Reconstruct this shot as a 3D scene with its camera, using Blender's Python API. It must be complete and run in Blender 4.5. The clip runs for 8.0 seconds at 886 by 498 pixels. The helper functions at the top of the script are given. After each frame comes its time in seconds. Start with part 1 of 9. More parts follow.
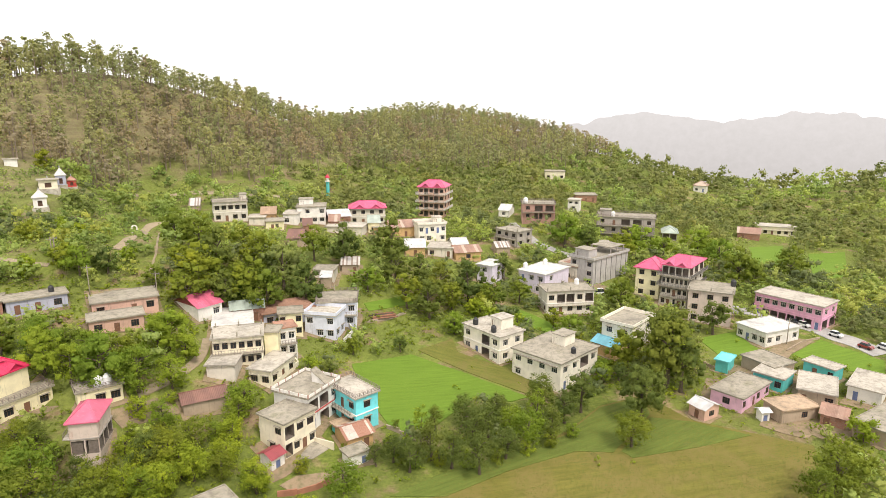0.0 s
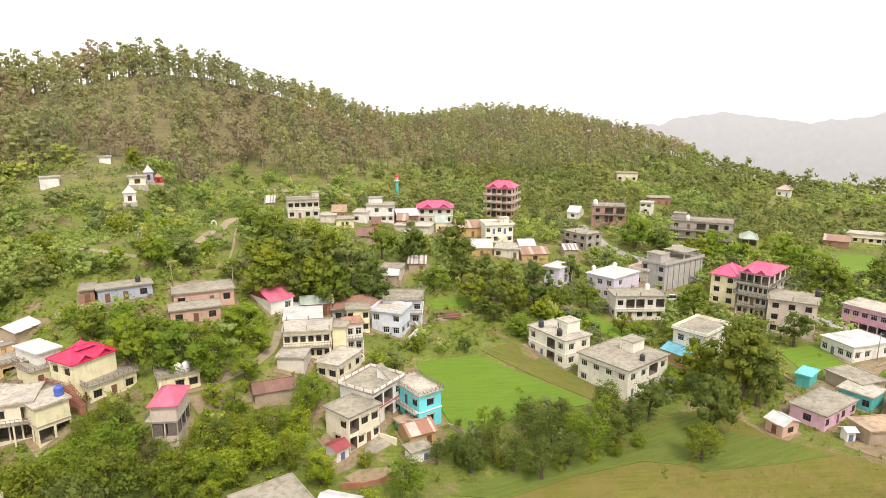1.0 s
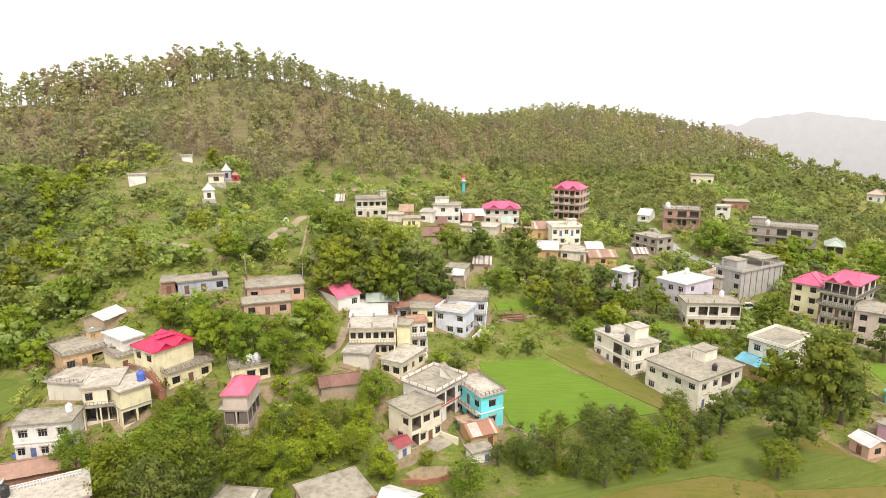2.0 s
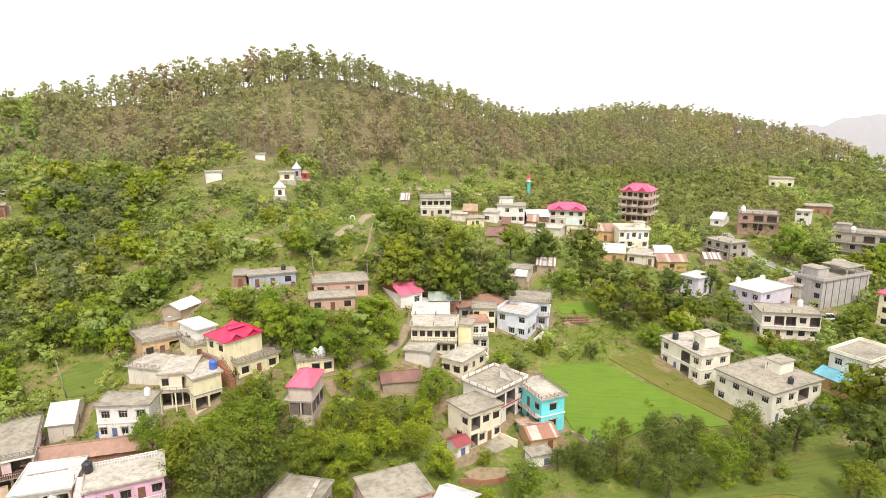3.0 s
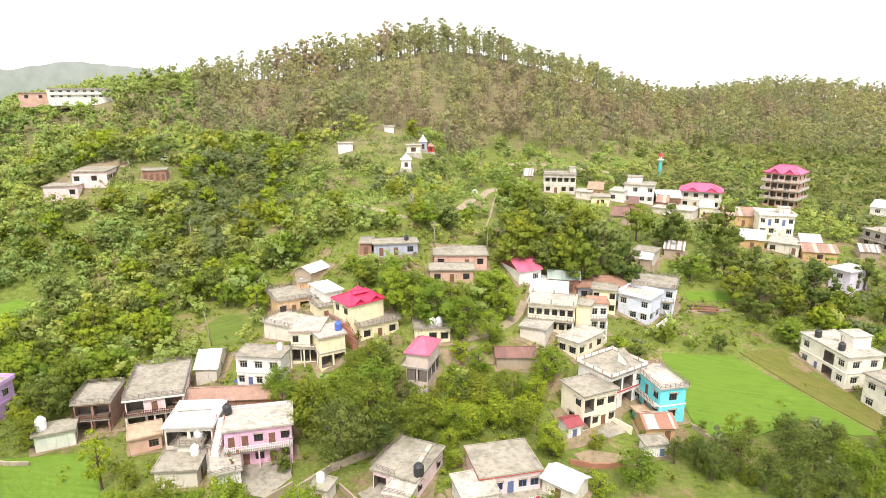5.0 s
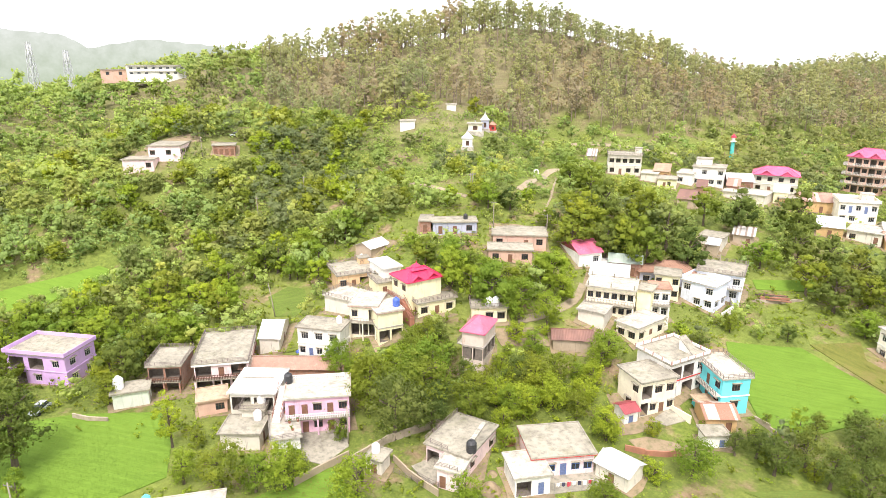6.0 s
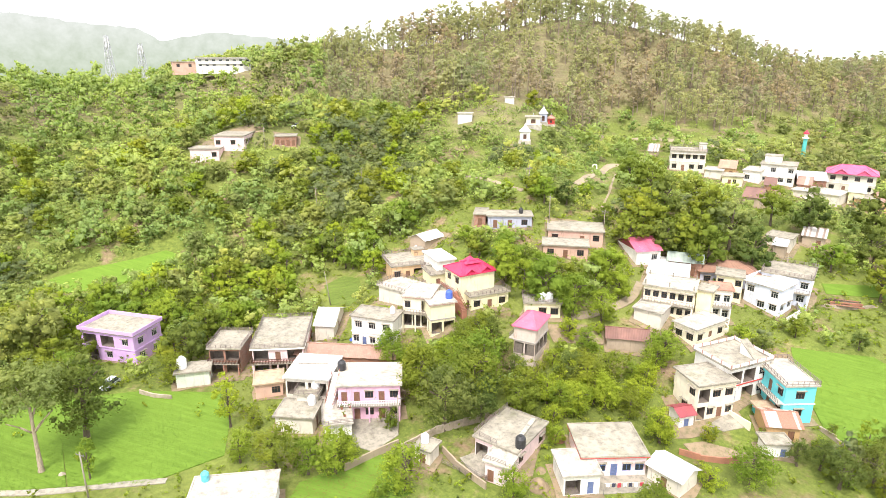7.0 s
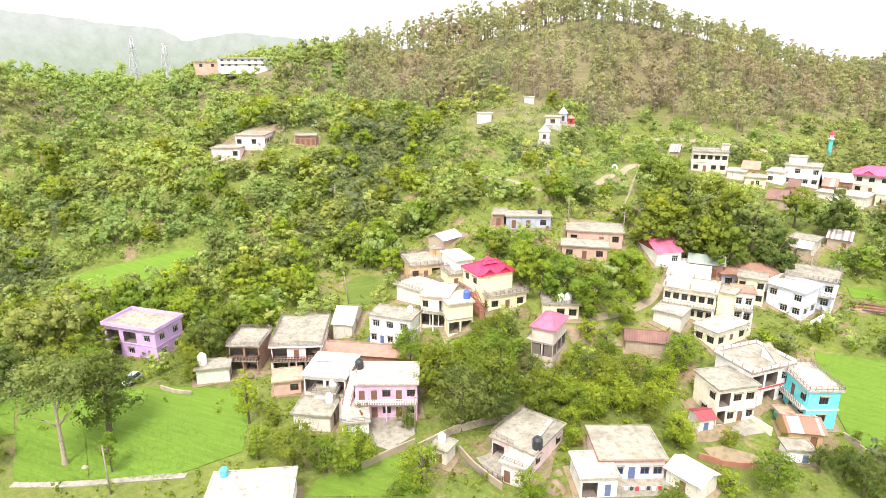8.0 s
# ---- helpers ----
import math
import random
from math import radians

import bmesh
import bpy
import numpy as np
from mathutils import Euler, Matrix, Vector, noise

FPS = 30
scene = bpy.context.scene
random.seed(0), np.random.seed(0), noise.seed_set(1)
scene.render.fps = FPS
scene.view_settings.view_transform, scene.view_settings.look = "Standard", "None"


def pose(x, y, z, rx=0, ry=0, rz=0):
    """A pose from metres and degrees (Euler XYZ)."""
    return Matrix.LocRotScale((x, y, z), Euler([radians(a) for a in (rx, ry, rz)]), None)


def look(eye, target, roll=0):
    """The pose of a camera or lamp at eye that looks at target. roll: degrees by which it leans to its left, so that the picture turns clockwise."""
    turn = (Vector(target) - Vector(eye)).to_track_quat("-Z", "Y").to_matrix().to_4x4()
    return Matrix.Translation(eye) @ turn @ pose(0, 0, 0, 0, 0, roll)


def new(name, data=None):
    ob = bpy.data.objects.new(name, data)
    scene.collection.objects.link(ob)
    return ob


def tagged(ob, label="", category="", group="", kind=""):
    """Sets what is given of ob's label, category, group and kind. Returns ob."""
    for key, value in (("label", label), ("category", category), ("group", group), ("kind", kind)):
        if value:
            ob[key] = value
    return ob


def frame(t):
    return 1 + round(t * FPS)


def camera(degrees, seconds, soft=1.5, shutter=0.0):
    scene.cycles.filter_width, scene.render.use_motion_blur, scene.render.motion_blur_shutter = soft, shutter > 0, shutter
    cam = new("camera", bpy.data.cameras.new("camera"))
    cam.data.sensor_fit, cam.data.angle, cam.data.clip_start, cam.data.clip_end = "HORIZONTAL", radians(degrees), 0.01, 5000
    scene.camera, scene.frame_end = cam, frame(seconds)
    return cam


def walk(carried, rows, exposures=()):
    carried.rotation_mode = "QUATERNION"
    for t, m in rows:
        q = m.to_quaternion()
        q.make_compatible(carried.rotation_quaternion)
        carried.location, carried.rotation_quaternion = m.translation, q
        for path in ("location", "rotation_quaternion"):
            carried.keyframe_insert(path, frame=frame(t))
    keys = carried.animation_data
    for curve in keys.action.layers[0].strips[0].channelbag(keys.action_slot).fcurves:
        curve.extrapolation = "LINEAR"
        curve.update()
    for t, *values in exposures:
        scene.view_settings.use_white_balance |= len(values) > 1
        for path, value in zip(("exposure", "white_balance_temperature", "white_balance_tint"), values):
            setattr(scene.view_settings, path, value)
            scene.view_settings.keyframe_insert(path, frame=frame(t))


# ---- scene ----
# camera: a drone that hovers over the valley and turns to its left
EYE = (0.0, 0.0, 60.0)
cam = camera(71.19, 8.0, soft=0.5)
PATH = [
    (0.0, 77.52, -0.10, 0.00), (0.5, 77.53, -0.07, 3.14), (1.0, 77.54, -0.06, 6.29), (1.5, 77.55, 0.01, 9.41),
    (3.0, 77.56, 0.05, 18.43), (3.5, 77.57, 0.06, 21.41), (4.0, 77.55, 0.00, 24.23), (4.5, 76.39, -0.02, 26.98),
    (6.0, 73.32, -0.12, 35.51), (6.5, 72.68, -0.13, 38.19), (7.0, 72.67, -0.12, 40.74), (7.5, 72.67, -0.08, 42.08),
    (8.0, 72.65, -0.05, 42.48),
]
walk(cam, [(t, pose(*EYE, rx, ry, rz)) for t, rx, ry, rz in PATH],
     exposures=[(t, e, k, 15.5) for t, e, k in ((0.0, 0.24, 6850), (1.5, 0.27, 6850), (3.5, 0.38, 6700), (4.5, 0.5, 6600), (6.0, 0.86, 6450), (8.0, 0.95, 6400))])

# world: bright overcast, thin high cloud with a veiled sun
world = bpy.data.worlds.new("world")
scene.world = world
world.use_nodes = True
wn, wl = world.node_tree.nodes, world.node_tree.links
sky = wn.new("ShaderNodeTexSky")
sky.sky_type, sky.sun_disc = "NISHITA", False
sky.sun_elevation, sky.sun_rotation = radians(58), radians(-150)
sky.air_density, sky.dust_density, sky.ozone_density = 1.0, 6.0, 1.0
cloud = wn.new("ShaderNodeMix")
cloud.data_type = "RGBA"
cloud.inputs["Factor"].default_value = 0.85
cloud.inputs["B"].default_value = (12.6, 12.9, 13.0, 1)
wl.new(sky.outputs["Color"], cloud.inputs["A"])
wl.new(cloud.outputs["Result"], wn["Background"].inputs["Color"])
wn["Background"].inputs["Strength"].default_value = 0.098
sun = new("sun", bpy.data.lights.new("sun", "SUN"))
sun.data.energy, sun.data.angle, sun.data.color = 2.6, radians(16), (1.0, 0.96, 0.88)
sun.matrix_world = look((0, 0, 0), (-0.28, 0.46, -0.85))


# ---- materials ----
def node_mat(name):
    m = bpy.data.materials.new(name)
    m.use_nodes = True
    return m, m.node_tree.nodes, m.node_tree.links, m.node_tree.nodes["Principled BSDF"]


def noise_node(n, l, scale, detail=4.0, stretch=None, rough=0.6, vec=None):
    tex = n.new("ShaderNodeTexNoise")
    tex.inputs["Scale"].default_value, tex.inputs["Detail"].default_value = scale, detail
    tex.inputs["Roughness"].default_value = rough
    if vec is None:
        vec = n.new("ShaderNodeNewGeometry").outputs["Position"]
    if stretch:
        mp = n.new("ShaderNodeMapping")
        mp.inputs["Scale"].default_value = stretch
        l.new(vec, mp.inputs["Vector"])
        vec = mp.outputs["Vector"]
    l.new(vec, tex.inputs["Vector"])
    return tex.outputs["Fac"]


def ramp(n, l, fac, stops):
    r = n.new("ShaderNodeValToRGB")
    while len(r.color_ramp.elements) < len(stops):
        r.color_ramp.elements.new(0.5)
    for e, (p, c) in zip(r.color_ramp.elements, stops):
        e.position, e.color = p, (*c, 1) if len(c) == 3 else c
    l.new(fac, r.inputs["Fac"])
    return r.outputs["Color"]


def mix(n, l, fac, a, b, kind="MIX"):
    m = n.new("ShaderNodeMix")
    m.data_type, m.blend_type = "RGBA", kind
    for key, v in (("Factor", fac), ("A", a), ("B", b)):
        if isinstance(v, (int, float)):
            m.inputs[key].default_value = v
        elif isinstance(v, tuple):
            m.inputs[key].default_value = (*v, 1)
        else:
            l.new(v, m.inputs[key])
    return m.outputs["Result"]


def mask(n, l, fac, lo, hi):
    r = n.new("ShaderNodeMapRange")
    r.inputs["From Min"].default_value, r.inputs["From Max"].default_value = lo, hi
    l.new(fac, r.inputs["Value"])
    return r.outputs["Result"]


def bump(n, l, b, height, strength, dist=0.05):
    k = n.new("ShaderNodeBump")
    k.inputs["Strength"].default_value, k.inputs["Distance"].default_value = strength, dist
    l.new(height, k.inputs["Height"])
    l.new(k.outputs["Normal"], b.inputs["Normal"])


def tone(c, k):
    return tuple(min(1.0, v * k) for v in c)


def wall_mat(name, c, grime=0.5, stain=(0.13, 0.115, 0.09)):
    """Painted plaster: patchy paint, streaks that run down, mildew spots."""
    grime = min(1.0, grime * 1.35 + 0.1)
    m, n, l, b = node_mat(name)
    patch = noise_node(n, l, 0.55, 5)
    col = ramp(n, l, patch, [(0.3, tone(c, 0.84)), (0.55, c), (0.75, tone(c, 1.08))])
    streak = noise_node(n, l, 1.0, 5, (1.5, 1.5, 0.22), 0.7)
    spots = noise_node(n, l, 1.7, 6, None, 0.7)
    col = mix(n, l, mix(n, l, 1.0, mask(n, l, streak, 0.56, 0.78), (grime, grime, grime), "MULTIPLY"), col, stain)
    col = mix(n, l, mix(n, l, 1.0, mask(n, l, spots, 0.62, 0.8), (grime, grime, grime), "MULTIPLY"), col, tone(c, 0.45))
    l.new(col, b.inputs["Base Color"])
    b.inputs["Roughness"].default_value = 0.85
    bump(n, l, b, noise_node(n, l, 9, 4), 0.35, 0.03)
    return m


def slab_mat(name, c, dark=(0.1, 0.095, 0.08), cover=0.55, moss=0.0):
    """Weathered roof slab: water stains, black mildew, some moss."""
    m, n, l, b = node_mat(name)
    big = noise_node(n, l, 0.22, 8, None, 0.7)
    col = ramp(n, l, big, [(0.28, tone(c, 0.55)), (0.5, c), (0.72, tone(c, 1.2))])
    blot = noise_node(n, l, 1.1, 8, None, 0.74)
    col = mix(n, l, mix(n, l, 1.0, mask(n, l, blot, 0.47, 0.66), (cover, cover, cover), "MULTIPLY"), col, dark)
    if moss:
        col = mix(n, l, mix(n, l, 1.0, mask(n, l, noise_node(n, l, 0.4, 5), 0.55, 0.75), (moss, moss, moss), "MULTIPLY"), col, (0.1, 0.11, 0.03))
    l.new(col, b.inputs["Base Color"])
    b.inputs["Roughness"].default_value = 0.9
    bump(n, l, b, noise_node(n, l, 5, 5), 0.4, 0.04)
    return m


def sheet_mat(name, c, wear=(0.3, 0.14, 0.07), amount=0.35, rough=0.45, metal=0.0, odd=0.0):
    """Painted or bare metal sheet with rust and faded streaks."""
    m, n, l, b = node_mat(name)
    fade = noise_node(n, l, 0.5, 5)
    col = ramp(n, l, fade, [(0.3, tone(c, 0.78)), (0.55, c), (0.75, tone(c, 1.2))])
    rust = noise_node(n, l, 1.3, 7, None, 0.75)
    col = mix(n, l, mix(n, l, 1.0, mask(n, l, rust, 0.55, 0.68), (amount, amount, amount), "MULTIPLY"), col, wear)
    island = n.new("ShaderNodeObjectInfo").outputs["Random"]
    col = mix(n, l, 0.35, col, ramp(n, l, island, [(0.0, (0.6, 0.6, 0.6)), (1.0, (1.2, 1.2, 1.2))]), "MULTIPLY")
    if odd:
        one = mask(n, l, island, 1 - odd, 1.02 - odd)
        col = mix(n, l, mix(n, l, 1.0, one, (0.85, 0.85, 0.85), "MULTIPLY"), col, wear)
    l.new(col, b.inputs["Base Color"])
    b.inputs["Roughness"].default_value, b.inputs["Metallic"].default_value = rough, metal
    return m


def brick_mat(name, c, mortar=(0.32, 0.28, 0.24)):
    m, n, l, b = node_mat(name)
    br = n.new("ShaderNodeTexBrick")
    br.inputs["Color1"].default_value, br.inputs["Color2"].default_value = (*c, 1), (*tone(c, 0.7), 1)
    br.inputs["Mortar"].default_value = (*mortar, 1)
    br.inputs["Scale"].default_value = 3.0
    tc = n.new("ShaderNodeTexCoord")
    mp = n.new("ShaderNodeMapping")
    mp.inputs["Rotation"].default_value = (radians(90), 0, 0)
    l.new(tc.outputs["Object"], mp.inputs["Vector"])
    l.new(mp.outputs["Vector"], br.inputs["Vector"])
    col = mix(n, l, mask(n, l, noise_node(n, l, 0.9, 6), 0.5, 0.8), br.outputs["Color"], tone(c, 0.5))
    l.new(col, b.inputs["Base Color"])
    b.inputs["Roughness"].default_value = 0.9
    return m


def leaf_mat(name, dark, light, thin=0.25, patch=6.0, spread=1.0, mottle=1.0):
    """Leaves: sprays a little different, each tree with a tone of its own, light passing through."""
    m, n, l, b = node_mat(name)
    geo = n.new("ShaderNodeNewGeometry")
    info = n.new("ShaderNodeObjectInfo")
    mean = tuple((p + q) / 2 for p, q in zip(dark, light))
    lo, hi = tuple(0.3 * p + 0.7 * q for p, q in zip(dark, mean)), tuple(0.25 * p + 0.75 * q for p, q in zip(light, mean))
    col = ramp(n, l, geo.outputs["Random Per Island"], [(0.0, lo), (0.55, mean), (1.0, hi)])
    spray = noise_node(n, l, 2.3, 6, None, 0.78)
    col = mix(n, l, mottle, col, ramp(n, l, spray, [(0.32, (0.66, 0.7, 0.62)), (0.5, (1.0, 1.0, 1.0)), (0.68, (1.3, 1.26, 1.12))]), "MULTIPLY")
    per = ramp(n, l, info.outputs["Random"], [(0.0, (0.78, 0.85, 0.9)), (0.35, (0.93, 0.96, 0.97)), (0.65, (1.05, 1.03, 0.97)), (1.0, (1.2, 1.13, 0.9))])
    col = mix(n, l, 1.0, col, per, "MULTIPLY")
    cell = n.new("ShaderNodeTexVoronoi")
    cell.voronoi_dimensions = "2D"
    cell.inputs["Scale"].default_value = 1 / patch
    l.new(geo.outputs["Position"], cell.inputs["Vector"])
    sep = n.new("ShaderNodeSeparateColor")
    l.new(cell.outputs["Color"], sep.inputs["Color"])
    k = 0.12 * spread
    col = mix(n, l, 1.0, col, ramp(n, l, sep.outputs["Red"], [(0.0, (1 - 1.1 * k, 1 - 0.8 * k, 1 - 0.5 * k)), (0.5, (1.0, 1.0, 1.0)), (1.0, (1 + 1.2 * k, 1 + 0.8 * k, 1 - 0.4 * k))]), "MULTIPLY")
    big = noise_node(n, l, 0.03, 3)
    col = mix(n, l, 1.0, col, ramp(n, l, big, [(0.35, (0.82, 0.88, 0.86)), (0.65, (1.16, 1.1, 0.97))]), "MULTIPLY")
    l.new(col, b.inputs["Base Color"])
    b.inputs["Roughness"].default_value = 0.7
    b.inputs["Specular IOR Level"].default_value = 0.08
    bump(n, l, b, noise_node(n, l, 3.2, 4, None, 0.7), 0.7, 0.4)
    tr = n.new("ShaderNodeBsdfTranslucent")
    l.new(mix(n, l, 1.0, col, (1.15, 1.25, 0.75), "MULTIPLY"), tr.inputs["Color"])
    mx = n.new("ShaderNodeMixShader")
    mx.inputs["Fac"].default_value = thin
    l.new(b.outputs["BSDF"], mx.inputs[1])
    l.new(tr.outputs["BSDF"], mx.inputs[2])
    l.new(mx.outputs["Shader"], n["Material Output"].inputs["Surface"])
    return m


def plain_mat(name, c, rough=0.7, metal=0.0, var=0.25, scale=3.0):
    m, n, l, b = node_mat(name)
    f = noise_node(n, l, scale, 5)
    l.new(ramp(n, l, f, [(0.3, tone(c, 1 - var)), (0.7, tone(c, 1 + var))]), b.inputs["Base Color"])
    b.inputs["Roughness"].default_value, b.inputs["Metallic"].default_value = rough, metal
    return m


def bark_mat(name, c):
    m, n, l, b = node_mat(name)
    f = noise_node(n, l, 3.0, 6, (4, 4, 0.6))
    l.new(ramp(n, l, f, [(0.3, tone(c, 0.55)), (0.7, tone(c, 1.4))]), b.inputs["Base Color"])
    b.inputs["Roughness"].default_value = 0.95
    bump(n, l, b, f, 0.6, 0.06)
    return m


def ground_mat():
    """Hill grass with bare red-brown soil; more pine litter on the high slopes."""
    m, n, l, b = node_mat("hill_ground")
    pos = n.new("ShaderNodeNewGeometry").outputs["Position"]
    sep = n.new("ShaderNodeSeparateXYZ")
    l.new(pos, sep.inputs["Vector"])
    fine, mid, big = noise_node(n, l, 1.1, 6, None, 0.7), noise_node(n, l, 0.12, 6, None, 0.65), noise_node(n, l, 0.022, 4)
    grass = ramp(n, l, fine, [(0.25, (0.075, 0.105, 0.021)), (0.5, (0.14, 0.18, 0.036)), (0.75, (0.225, 0.265, 0.06))])
    grass = mix(n, l, mask(n, l, big, 0.42, 0.62), grass, mix(n, l, 0.5, grass, (0.2, 0.22, 0.06)))
    soil = ramp(n, l, fine, [(0.25, (0.16, 0.1, 0.06)), (0.7, (0.36, 0.26, 0.17))])
    col = mix(n, l, mask(n, l, mid, 0.53, 0.66), grass, soil)
    litter = ramp(n, l, fine, [(0.25, (0.15, 0.115, 0.07)), (0.5, (0.21, 0.18, 0.1)), (0.75, (0.2, 0.215, 0.09))])
    west = mask(n, l, sep.outputs["X"], -360, -300)
    high = n.new("ShaderNodeMath")
    high.operation = "ADD"
    l.new(mask(n, l, sep.outputs["Z"], 20, 46), high.inputs[0])
    l.new(mask(n, l, mid, 0.35, 0.85), high.inputs[1])
    col = mix(n, l, mix(n, l, 1.0, mask(n, l, high.outputs[0], 0.55, 1.3), west, "MULTIPLY"), col, litter)
    contour = noise_node(n, l, 1.0, 5, (0.05, 0.05, 0.75), 0.65)
    col = mix(n, l, 0.32, col, ramp(n, l, contour, [(0.35, (0.55, 0.5, 0.45)), (0.5, (1.0, 1.0, 1.0)), (0.62, (1.5, 1.45, 1.3))]), "MULTIPLY")
    l.new(col, b.inputs["Base Color"])
    b.inputs["Roughness"].default_value = 0.95
    b.inputs["Specular IOR Level"].default_value = 0.15
    bump(n, l, b, fine, 0.9, 0.5)
    return m


def field_mat(name, lo, hi, bare, turn, patch=0.62):
    """Crop field: rows, lush and thin patches."""
    m, n, l, b = node_mat(name)
    pos = n.new("ShaderNodeNewGeometry").outputs["Position"]
    mp = n.new("ShaderNodeMapping")
    mp.inputs["Rotation"].default_value = (0, 0, radians(turn))
    l.new(pos, mp.inputs["Vector"])
    fine = noise_node(n, l, 2.4, 6, None, 0.75)
    col = ramp(n, l, fine, [(0.3, lo), (0.7, hi)])
    rows = noise_node(n, l, 0.7, 5, (0.16, 2.2, 1), 0.7, mp.outputs["Vector"])
    col = mix(n, l, 0.6, col, ramp(n, l, rows, [(0.3, tone(lo, 0.82)), (0.7, tone(hi, 1.12))]))
    thin = noise_node(n, l, 0.16, 6, None, 0.7)
    col = mix(n, l, mask(n, l, thin, patch, patch + 0.14), col, mix(n, l, fine, bare, tone(lo, 1.2)))
    l.new(col, b.inputs["Base Color"])
    b.inputs["Roughness"].default_value = 0.9
    b.inputs["Specular IOR Level"].default_value = 0.15
    bump(n, l, b, fine, 0.4, 0.12)
    return m


WALLS = {
    "teal": wall_mat("wall_teal", (0.16, 0.7, 0.76), 0.25), "white": wall_mat("wall_white", (0.77, 0.745, 0.69), 0.35),
    "cream": wall_mat("wall_cream", (0.78, 0.715, 0.55), 0.35), "creamwhite": wall_mat("wall_cream_white", (0.8, 0.755, 0.64), 0.3),
    "offwhite": wall_mat("wall_off_white", (0.66, 0.61, 0.52), 0.6), "yellow": wall_mat("wall_yellow", (0.8, 0.73, 0.48), 0.35),
    "ochre": wall_mat("wall_ochre", (0.55, 0.36, 0.17), 0.5), "orange": wall_mat("wall_tan", (0.66, 0.45, 0.26), 0.4),
    "salmon": wall_mat("wall_salmon", (0.62, 0.4, 0.31), 0.5), "pinkwhite": wall_mat("wall_pale_pink", (0.78, 0.6, 0.59), 0.35),
    "pink": wall_mat("wall_pink", (0.74, 0.45, 0.58), 0.35), "pink2": wall_mat("wall_pink_shop", (0.72, 0.38, 0.52), 0.25),
    "lavender": wall_mat("wall_lavender", (0.62, 0.4, 0.7), 0.2), "purplewhite": wall_mat("wall_purple_white", (0.68, 0.62, 0.72), 0.3),
    "paleblue": wall_mat("wall_pale_blue", (0.68, 0.71, 0.8), 0.25), "greyblue": wall_mat("wall_grey_blue", (0.42, 0.43, 0.52), 0.5),
    "grey": wall_mat("wall_grey", (0.45, 0.43, 0.41), 0.6), "greyconc": wall_mat("wall_bare_concrete", (0.4, 0.36, 0.32), 0.7),
    "creamgrey": wall_mat("wall_cream_grey", (0.62, 0.58, 0.5), 0.45), "brick": brick_mat("wall_brick", (0.42, 0.2, 0.13)),
    "brickwhite": wall_mat("wall_half_plastered", (0.6, 0.5, 0.43), 0.7, (0.35, 0.18, 0.12)),
    "mud": wall_mat("wall_mud", (0.42, 0.33, 0.24), 0.6), "turquoise": wall_mat("wall_turquoise", (0.1, 0.52, 0.5), 0.35),
    "greenwhite": wall_mat("wall_pale_green", (0.6, 0.63, 0.53), 0.4), "redbrown": wall_mat("wall_red_brown", (0.42, 0.25, 0.2), 0.5),
    "buff": wall_mat("wall_buff", (0.37, 0.295, 0.21), 0.9),
    "red": wall_mat("trim_red", (0.5, 0.06, 0.05), 0.2), "brown": wall_mat("trim_brown", (0.28, 0.11, 0.08), 0.3),
}
